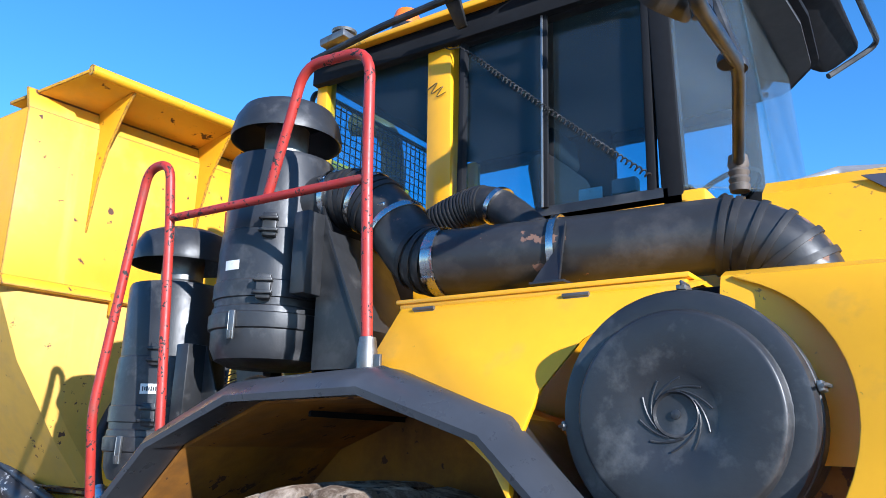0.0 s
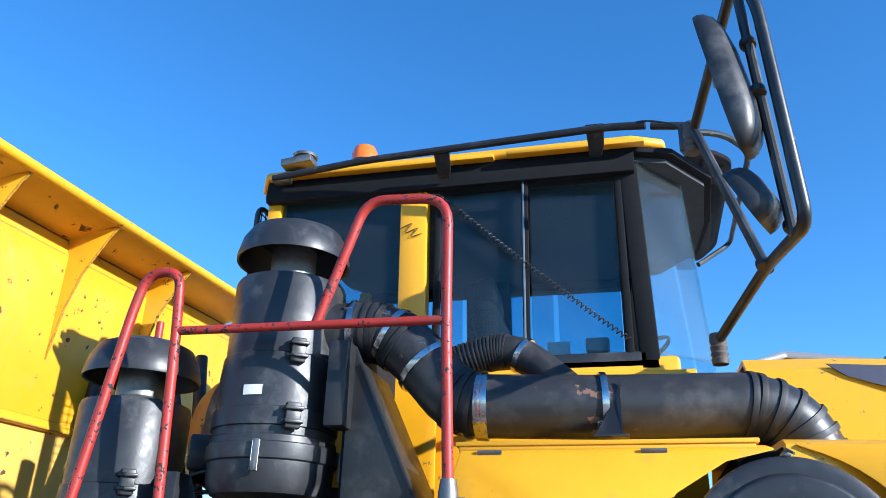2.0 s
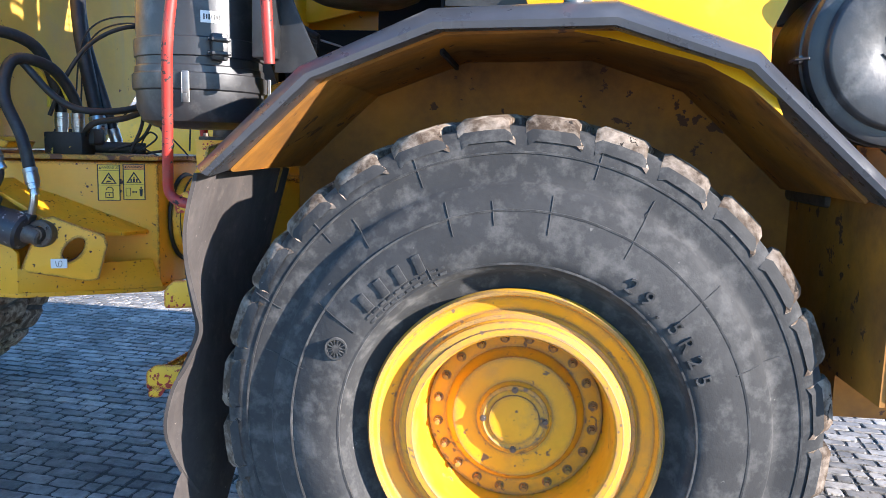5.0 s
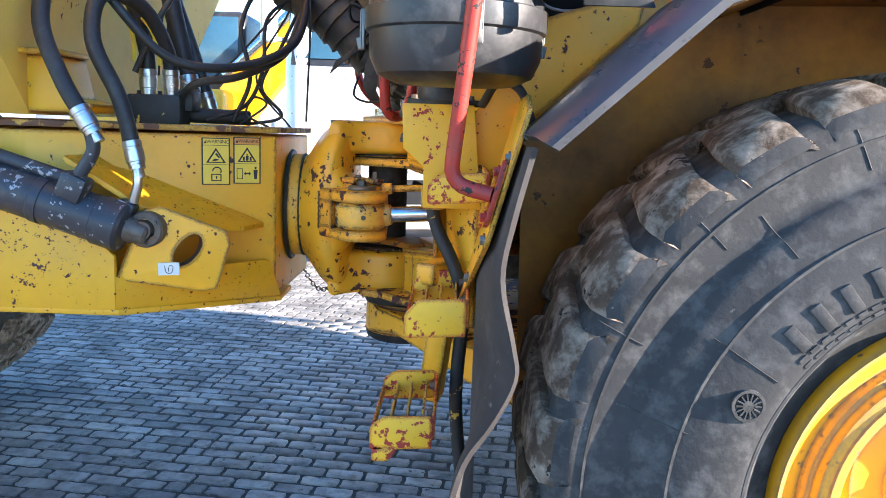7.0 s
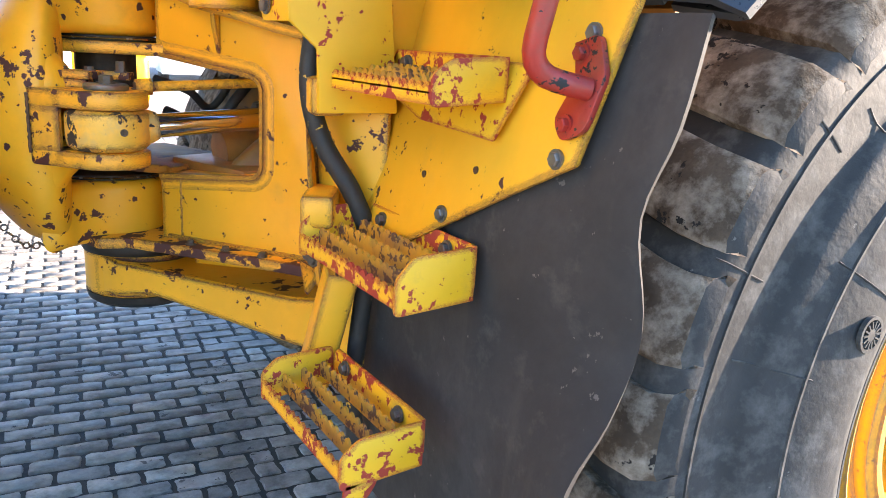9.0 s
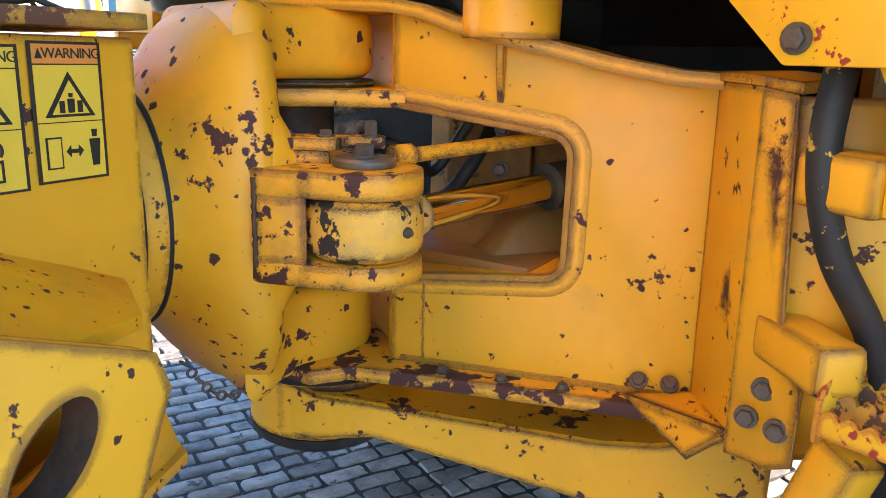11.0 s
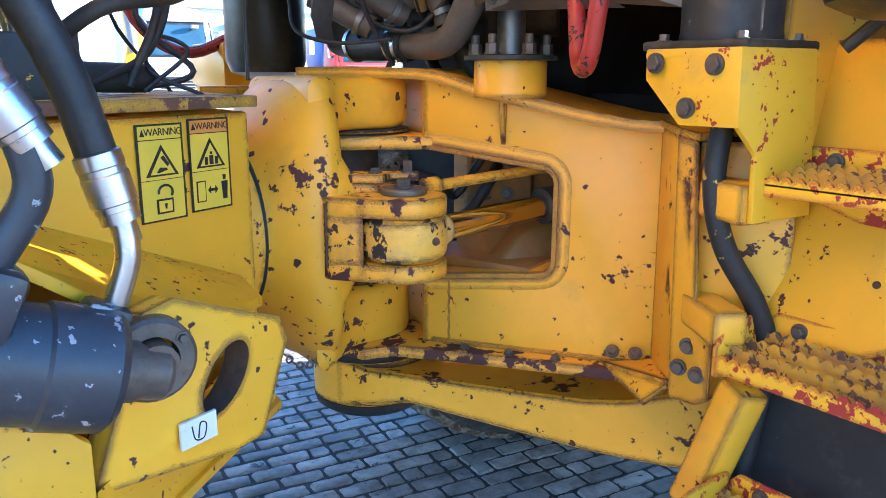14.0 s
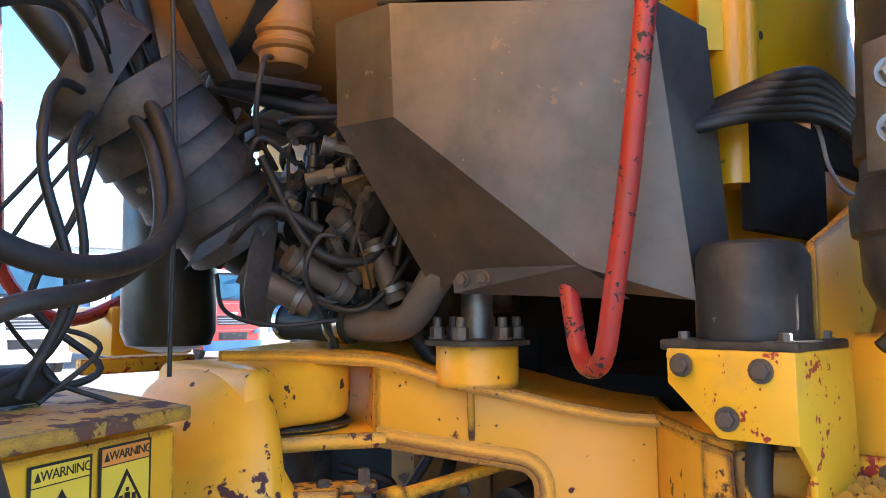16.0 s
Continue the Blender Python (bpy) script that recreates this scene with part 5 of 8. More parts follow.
box(bm, (-1.165, 0.79, 1.03), (0.07, 0.075, 0.3), (14, 10, -15), 0.012)
part("strut", bm, M_yelf, col)
bm = B()
fp = [Vector(p) for p in ((-1.062, 1.205, 1.06), (-0.995, 1.09, 1.09), (-1.115, 0.95, 1.105), (-1.122, 1.02, 1.034))]
fn = (fp[2] - fp[0]).cross(fp[3] - fp[1]).normalized() * 0.012
prism(bm, fp[:3], fn)
prism(bm, [fp[0], fp[2], fp[3]], fn)
part("foot_plate", bm, M_yelf, col)
for p in ((-1.164, 0.876, 1.222), (-1.158, 0.9, 1.168), (-1.168, 0.848, 1.17)):
    bm = B()
    bolt(bm, Vector(p) + Vector((-0.008, -0.006, 0)), (-1, -0.3, 0), 0.015, 0.01)
    part("bolt", bm, M_bolt, col)
for p in ((-1.046, 1.18, 1.09), (-1.02, 1.13, 1.094)):
    bm = B()
    bolt(bm, p, (-0.6, -0.4, 0.8), 0.015, 0.01)
    part("bolt", bm, M_bolt, col)
# near-black boxes stand for the deep shade behind the frame window
bm = B()
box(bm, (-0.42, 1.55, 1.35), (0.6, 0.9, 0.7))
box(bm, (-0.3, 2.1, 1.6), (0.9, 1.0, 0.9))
part("transmission", bm, M_dark, truck, "plain transmission boxes, near-black for the shade inside the frame")

# knuckle of the rear half: ring bearing, cast body with two bosses
KC = Vector((-1.83, 1.80, 1.385))
kx = pose(*KC, 0, 90, 4)


def kring(bm, prof, n=64):
    return lathe(bm, prof, kx, n, caps=False)


bm = B()
kring(bm, [(0.18, -0.012), (0.232, -0.008), (0.238, 0.0), (0.234, 0.008), (0.18, 0.012)])
hitch = part("hitch_ring", bm, M_rub, truck, "dark bearing seal of the hitch")
bm = B()
kring(bm, [(0.02, 0.0), (0.212, 0.002), (0.218, 0.008), (0.218, 0.05), (0.214, 0.056)])
part("bearing_ring", bm, M_yelf, hitch, "yellow bearing ring")
bm = B()
kring(bm, [(0.2, 0.05), (0.219, 0.05), (0.222, 0.055), (0.219, 0.061), (0.2, 0.062)])
part("seal", bm, M_rub, hitch)
# cast body: round at the ring, swelling to a tall block, then falling back to the two bosses
bm = B()
t = bmesh.new()
n = 56
secs = []
for u, ry, rz, cz, sq in ((0.06, 0.212, 0.212, 0, 1.0), (0.072, 0.217, 0.217, 0, 1.0), (0.09, 0.232, 0.24, 0, 0.98), (0.115, 0.256, 0.277, 0.002, 0.92), (0.145, 0.283, 0.315, 0.004, 0.84), (0.17, 0.297, 0.336, 0.005, 0.78), (0.192, 0.301, 0.347, 0.006, 0.73), (0.215, 0.296, 0.354, 0.007, 0.68), (0.235, 0.276, 0.359, 0.007, 0.62), (0.252, 0.245, 0.361, 0.007, 0.58), (0.266, 0.205, 0.36, 0.007, 0.56), (0.275, 0.165, 0.355, 0.007, 0.54), (0.28, 0.12, 0.34, 0.007, 0.54)):
    ring = []
    for k in range(n):
        a = 2 * math.pi * k / n
        c, s = math.cos(a), math.sin(a)
        c, s = math.copysign(abs(c) ** sq, c), math.copysign(abs(s) ** sq, s)
        ring.append(t.verts.new((KC.x + u, KC.y + ry * c, KC.z + cz + rz * s)))
    secs.append(ring)
for a, b in zip(secs, secs[1:]):
    for k in range(n):
        t.faces.new((a[k], a[(k + 1) % n], b[(k + 1) % n], b[k]))
t.faces.new(secs[0][::-1])
t.faces.new(secs[-1])
merge(bm, t)
turn_ = [(-1.42 + 0.165 * math.cos(radians(a)), 1.83 + 0.165 * math.sin(radians(a))) for a in range(-90, 91, 10)]
arm = [(-1.64, 1.6), (-1.61, 1.59), (-1.585, 1.6), (-1.56, 1.628), (-1.53, 1.65), (-1.49, 1.662), (-1.455, 1.665)] + turn_ + [(-1.55, 1.98), (-1.64, 1.96)]
for z0, z1 in ((1.617, 1.75), (1.03, 1.212)):
    slab(bm, arm, z0, z1, 0.032, steps=5)
knuckle = part("hitch_knuckle", bm, M_knb, truck, "cast yellow hitch knuckle with rust chips", 40)
PINM = pose(-1.42, 1.83, 0)
for z in (1.609, 1.22):
    bm = B()
    lathe(bm, [(0.12, z - 0.008), (0.166, z - 0.007), (0.17, z), (0.166, z + 0.007), (0.12, z + 0.008)], PINM, 40)
    part("pin_seal", bm, M_rub, knuckle, "black seal")
    bm = B()
    lathe(bm, [(0.168, z - 0.003), (0.174, z), (0.168, z + 0.003), (0.15, z + 0.003)], PINM, 40)
    part("seal_rim", bm, M_chr, knuckle, "bright worn steel rim")
bm = B()
lathe(bm, [(0.085, 1.2), (0.085, 1.63)], PINM, 24)
part("pin", bm, M_eng, knuckle, "greasy pin")
# upper ear in frame paint, lower ear in the dirty, shade-darkened yellow
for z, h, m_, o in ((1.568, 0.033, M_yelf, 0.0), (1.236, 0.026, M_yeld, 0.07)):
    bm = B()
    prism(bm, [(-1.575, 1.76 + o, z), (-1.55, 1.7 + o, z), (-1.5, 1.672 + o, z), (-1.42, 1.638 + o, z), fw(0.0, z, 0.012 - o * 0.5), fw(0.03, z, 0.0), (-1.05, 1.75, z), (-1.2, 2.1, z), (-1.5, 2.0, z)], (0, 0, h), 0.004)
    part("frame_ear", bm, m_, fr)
# steering cylinder lug and eye
EX, EY = -1.486, 1.438
bm = B()
tip = [(EX + 0.1 * math.cos(radians(a)), EY + 0.1 * math.sin(radians(a))) for a in range(230, 381, 15)]
lug = [(-1.658, 1.49)] + tip + [(-1.4, 1.64), (-1.6, 1.72), (-1.66, 1.6)]
prism(bm, [(x, y, 1.442) for x, y in lug], (0, 0, 0.044), 0.006)
prism(bm, [(x, y, 1.296) for x, y in lug], (0, 0, 0.04), 0.006)
prism(bm, [(-1.657, 1.489, 1.2965), (-1.6, 1.426, 1.2965), (-1.59, 1.45, 1.2965), (-1.588, 1.5, 1.2965), (-1.55, 1.66, 1.2965), (-1.66, 1.70, 1.2965)], (0, 0, 0.188), 0.005)
part("cylinder_lug", bm, M_lug, knuckle, "yellow lug with maroon chips", 30)
# web that flows from the casting into the lug
t = bmesh.new()
secs = []
for x, yf, z0, z1, q in ((-1.7, 1.57, 1.15, 1.62, 0.75), (-1.66, 1.522, 1.12, 1.66, 0.75), (-1.635, 1.503, 1.12, 1.66, 0.72), (-1.61, 1.502, 1.15, 1.635, 0.68), (-1.585, 1.508, 1.195, 1.592, 0.62), (-1.56, 1.518, 1.24, 1.548, 0.56), (-1.53, 1.532, 1.27, 1.512, 0.5), (-1.5, 1.55, 1.288, 1.492, 0.45), (-1.46, 1.575, 1.296, 1.485, 0.45), (-1.41, 1.61, 1.3, 1.48, 0.45)):
    ring = []
    for k in range(40):
        c, w = math.cos(2 * math.pi * k / 40), math.sin(2 * math.pi * k / 40)
        c, w = math.copysign(abs(c) ** q, c), math.copysign(abs(w) ** q, w)
        ring.append(t.verts.new((x, (yf + 1.8) / 2 + (1.8 - yf) / 2 * c, (z0 + z1) / 2 + (z1 - z0) / 2 * w)))
    secs.append(ring)
for a, b in zip(secs, secs[1:]):
    for k in range(40):
        t.faces.new((a[k], a[(k + 1) % 40], b[(k + 1) % 40], b[k]))
t.faces.new(secs[0][::-1])
t.faces.new(secs[-1])
bm = B()
merge(bm, t)
part("lug_web", bm, M_knb, knuckle, "", 60)
# rusted weld up the lug's root
bm = B()
tube(bm, [(-1.661 + 0.001 * math.sin(2.3 * k), 1.488, 1.325 + 0.0078 * k) for k in range(20)], [0.0035 + 0.0012 * (k % 2) for k in range(20)], 6)
part("weld_bead", bm, M_hole, knuckle)
bm = B()
prism(bm, [(-1.612, 1.548, 1.508), (-1.52, 1.472, 1.508), (-1.485, 1.505, 1.508), (-1.425, 1.468, 1.508), (-1.405, 1.498, 1.508), (-1.475, 1.56, 1.508), (-1.57, 1.605, 1.508)], (0, 0, 0.02), 0.003)
prism(bm, [(-1.622, 1.563, 1.48), (-1.525, 1.485, 1.48), (-1.49, 1.6, 1.48), (-1.59, 1.65, 1.48)], (0, 0, 0.028), 0.004)
part("retainer_bar", bm, M_lug, knuckle, "yellow bolted pin retainer bar")
bm = B()
lathe(bm, [(0.002, 1.4866), (0.052, 1.4866), (0.054, 1.49), (0.054, 1.498), (0.05, 1.502), (0.002, 1.503)], pose(EX, EY, 0), 28)
part("pin_cap", bm, M_zinc, knuckle, "dull steel pin cap")
for p, r_, h_ in (((EX, EY, 1.503), 0.02, 0.02), ((-1.44, 1.492, 1.528), 0.014, 0.028), ((-1.51, 1.525, 1.528), 0.014, 0.01), ((-1.57, 1.555, 1.528), 0.014, 0.008), ((-1.405, 1.47, 1.486), 0.013, 0.02)):
    bm = B()
    bolt(bm, p, (0, 0, 1), r_, h_)
    part("bolt", bm, M_bolt, knuckle)
bm = B()
lathe(bm, [(0.04, 1.339), (0.085, 1.339), (0.098, 1.35), (0.101, 1.365), (0.101, 1.416), (0.098, 1.43), (0.085, 1.439), (0.04, 1.439)], pose(EX, EY, 0), 44)
ey = part("rod_eye", bm, M_eye, truck, "round yellow steering rod eye, heavily chipped")
bm = B()
bolt(bm, (EX + 0.02, EY - 0.1, 1.39), (0.2, -1, 0), 0.008, 0.008)
part("grease_nipple", bm, M_bolt, ey)
bm = B()
tube(bm, [(EX + 0.09, EY, 1.394), (-1.03, 1.436, 1.418), (-0.9, 1.436, 1.426)], 0.031, 28)
part("steering_rod", bm, M_rod, ey, "polished chrome steering rod")
bm = B()
tube(bm, [(-1.06, 1.436, 1.417), (-0.7, 1.436, 1.44)], 0.048, 24)
part("cylinder_barrel", bm, M_eng, ey, "oily dark steering cylinder barrel")
bm = B()
tube(bm, [(EX + 0.075, EY, 1.392), (EX + 0.1, EY, 1.394), (EX + 0.12, EY, 1.396)], [0.046, 0.044, 0.036], 24)
part("rod_collar", bm, M_eye, ey)
bm = B()
tube(bm, [(-1.405, 1.47, 1.492), (-1.06, 1.462, 1.512), (-0.85, 1.46, 1.525)], 0.0135, 14)
tube(bm, [(-1.41, 1.47, 1.492), (-1.37, 1.469, 1.494)], 0.022, 14)
part("link_rod", bm, M_yelf, ey)
# castings seen through the window
bm = B()
box(bm, (-0.98, 1.62, 1.262), (0.5, 0.34, 0.03), (0, 0, 20), 0.008)
prism(bm, [(-1.17, 1.48, 1.27), (-0.95, 1.42, 1.27), (-0.9, 1.44, 1.36), (-0.98, 1.47, 1.375), (-1.08, 1.5, 1.34)], (0.05, 0.12, 0), 0.015, seg=3)
tube(bm, [(-1.15, 1.62, 1.3), (-0.8, 1.66, 1.33)], 0.06, 18)
part("inner_bracket", bm, M_tank, ey, "rusted casting inside the frame window")
# web plates wear the yellow that has dirt and recess shade mixed in
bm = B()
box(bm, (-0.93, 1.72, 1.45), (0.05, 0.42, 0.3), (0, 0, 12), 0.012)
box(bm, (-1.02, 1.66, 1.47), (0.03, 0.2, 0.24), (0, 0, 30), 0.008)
part("inner_web", bm, M_yeld, ey, "web plate inside the frame in dirty, shade-darkened yellow")
for p in ((-1.04, 1.6, 1.52), (-1.04, 1.6, 1.43), (-0.96, 1.55, 1.5), (-0.95, 1.53, 1.4)):
    bm = B()
    bolt(bm, p, (-0.8, -0.6, 0), 0.016, 0.014)
    part("bolt", bm, M_bolt, ey)
hose([(-1.3, 1.75, 1.5), (-1.22, 1.68, 1.47), (-1.15, 1.7, 1.42), (-1.08, 1.66, 1.53)], 0.012, M_rub, ey, "inner_hose")
hose([(-1.26, 1.8, 1.4), (-1.16, 1.68, 1.36), (-1.1, 1.62, 1.45), (-1.0, 1.66, 1.55)], 0.016, M_rub, ey, "inner_hose")
chain = B()
for k in range(11):
    a = k / 10
    p = Vector((-1.74, 1.63, 1.125)).lerp(Vector((-1.62, 1.6, 1.075)), a) + Vector((0, 0, -0.045 * math.sin(math.pi * a)))
    lathe(chain, [(0.006, -0.0025), (0.0105, -0.0018), (0.0105, 0.0018), (0.006, 0.0025), (0.006, -0.0025)], pose(*p, 90 * (k % 2), 40, 0), 10, caps=False)
part("chain", chain, M_bolt, truck, "small rusty chain")

# rear frame
def rf(x):
    """y of the frame's side at x: it widens to the rear."""
    return 1.372 + 0.45 * (max(x, -2.62) + 2.084)


bm = B()
prism(bm, [(-1.83, rf(-1.83), 1.04), (-2.62, rf(-2.62), 1.04), (-4.3, rf(-2.62), 1.04), (-4.3, 2.5, 1.04), (-2.62, 2.5, 1.04), (-1.83, 2.13, 1.04)], (0, 0, 0.64), 0.008)
rear = part("rear_frame", bm, M_yelf, truck, "yellow rear frame box with chipped paint", 25)
bm = B()
prism(bm, [(-1.815, rf(-1.83) - 0.02, 1.69), (-2.62, rf(-2.62) - 0.03, 1.69), (-4.3, rf(-2.62) - 0.03, 1.69), (-4.3, 2.53, 1.69), (-2.62, 2.53, 1.69), (-1.815, 2.15, 1.69)], (0, 0, 0.022), 0.003)
part("top_plate", bm, M_top, rear, "rust-worn top plate")
bm = B()
prism(bm, [(-1.80, 1.45, 1.035), (-2.25, 1.0, 1.065), (-4.3, 0.96, 1.065), (-4.3, 1.5, 1.065), (-1.80, 1.65, 1.04)], (0, 0, 0.02), 0.003)
prism(bm, [(-2.26, 1.0, 1.08), (-2.26, 1.0, 1.27), (-2.5, 0.98, 1.5), (-4.3, 0.96, 1.6), (-4.3, 0.96, 1.08)], (0, 0.02, 0), 0.003)
prism(bm, [(-1.87, 1.46, 1.345), (-1.90, 1.28, 1.35), (-2.0, 1.19, 1.36), (-2.2, 1.09, 1.43), (-2.42, 1.0, 1.6), (-2.42, 1.3, 1.6)], (0, 0, -0.02), 0.003)
prism(bm, [(-1.81, 1.46, 1.045), (-2.26, 1.0, 1.07), (-2.26, 1.0, 1.2), (-1.86, 1.44, 1.2)], (0.01, 0.012, 0), 0.003)
part("flared_box", bm, M_yelb, rear, "", 25)
bm = B()
P = [(-2.28, 1.05, 1.185), (-2.19, 1.08, 1.425), (-2.14, 1.1, 1.435), (-1.945, 1.18, 1.35), (-1.93, 1.185, 1.305), (-1.98, 1.185, 1.14), (-2.03, 1.175, 1.13)]
hu = Vector((0.933, 0.359, 0))
hc0 = Vector((-2.062, 1.124, 1.285))
loop, oval = [bm.verts.new(p) for p in P], []
for k in range(28):
    q = math.tau * k / 28
    along_, across = 0.064 * math.cos(q), 0.036 * math.sin(q)
    p = hc0 + hu * (0.62 * along_ - 0.78 * across) + Vector((0, 0, 0.78 * along_ + 0.62 * across))
    oval.append(bm.verts.new(p))
ring_edges = [bm.edges.new((r_[k], r_[(k + 1) % len(r_)])) for r_ in (loop, oval) for k in range(len(r_))]
bmesh.ops.triangle_fill(bm, use_beauty=True, edges=ring_edges)
ext = bmesh.ops.extrude_face_region(bm, geom=list(bm.faces))
bmesh.ops.translate(bm, vec=(0.02, -0.035, 0), verts=[g for g in ext["geom"] if isinstance(g, bmesh.types.BMVert)])
bmesh.ops.recalc_face_normals(bm, faces=list(bm.faces))
lug2 = part("lift_lug", bm, M_yelf, rear, "yellow lug plate with a worn slot and a tag")
# rusty bore lining of the slot
bm = B()
fr, bk = [], []
for k in range(28):
    q = math.tau * k / 28
    along_, across = 0.0632 * math.cos(q), 0.0352 * math.sin(q)
    p = hc0 + hu * (0.62 * along_ - 0.78 * across) + Vector((0, 0, 0.78 * along_ + 0.62 * across))
    fr.append(bm.verts.new(p + Vector((0.0205, -0.0362, 0))))
    bk.append(bm.verts.new(p + Vector((-0.004, 0.007, 0))))
for k in range(28):
    bm.faces.new((fr[k], fr[(k + 1) % 28], bk[(k + 1) % 28], bk[k]))
part("slot_lining", bm, M_hole, lug2, "rusty slot edge")
bm = B()
prism(bm, [(-2.131, 1.053, 1.243), (-2.068, 1.078, 1.243), (-2.068, 1.078, 1.2), (-2.131, 1.053, 1.2)], (0.001, -0.006, 0))
tag = part("tag", bm, M_lab, lug2, "white tag with a pen mark")
bm = B()
tube(bm, curve([(-2.111, 1.0545, 1.233), (-2.106, 1.0565, 1.21), (-2.091, 1.0625, 1.208), (-2.086, 1.0645, 1.228), (-2.096, 1.0605, 1.233), (-2.101, 1.0585, 1.21)]), 0.0014, 4)
part("pen_mark", bm, M_ink, tag)
CY0, CY1 = Vector((-2.195, 1.01, 1.355)), Vector((-3.9, 1.0, 1.89))
d = (CY1 - CY0).normalized()
m = along(CY0, CY1)
bm = B()
lathe(bm, [(0.03, 0.02), (0.074, 0.028), (0.084, 0.04), (0.084, 0.12), (0.079, 0.125), (0.077, 0.3), (0.081, 0.3), (0.081, 0.33), (0.077, 0.335), (0.077, 1.5)], m, 36)
hc = part("hoist_cylinder", bm, M_cyl, rear, "dark blue-black hydraulic cylinder, scuffed")
bm = B()
lathe(bm, [(0.002, -0.05), (0.026, -0.048), (0.034, -0.04), (0.036, -0.01), (0.042, 0.0), (0.044, 0.03)], m, 24)
part("cylinder_eye", bm, M_bolt, hc, "greasy forged cylinder eye")
bm = B()
lathe(bm, [(0.036, -0.03), (0.056, -0.03), (0.062, -0.024), (0.062, 0.03), (0.036, 0.03), (0.036, -0.03)], Matrix.Translation((-2.165, 1.05, 1.36)) @ YAX, 32, caps=False)
lathe(bm, [(0.03, -0.05), (0.03, 0.03)], Matrix.Translation((-2.165, 1.05, 1.36)) @ YAX, 16)
for k in range(3):
    q = math.radians(35 + 120 * k)
    bolt(bm, (-2.165 + 0.049 * math.cos(q), 1.02, 1.36 + 0.049 * math.sin(q)), (0, -1, 0), 0.008, 0.008)
part("pin_retainer", bm, M_bolt, hc, "greasy round pin retainer with bolts")
bm = B()
tube(bm, [CY0 + d * 0.22 + Vector((0, 0, 0.1)), CY0 + d * 1.4 + Vector((0, -0.02, 0.095))], 0.024, 12)
part("steel_line", bm, M_cyl, hc)
bm = B()
box(bm, (-2.37, 0.97, 1.5), (0.09, 0.08, 0.09), (0, 25, 0), 0.015)
part("port_block", bm, M_cyl, hc)
bm = B()
box(bm, (-2.225, 1.03, 1.43), (0.06, 0.06, 0.05), (0, 25, 0), 0.01)
part("port_block", bm, M_cyl, hc)


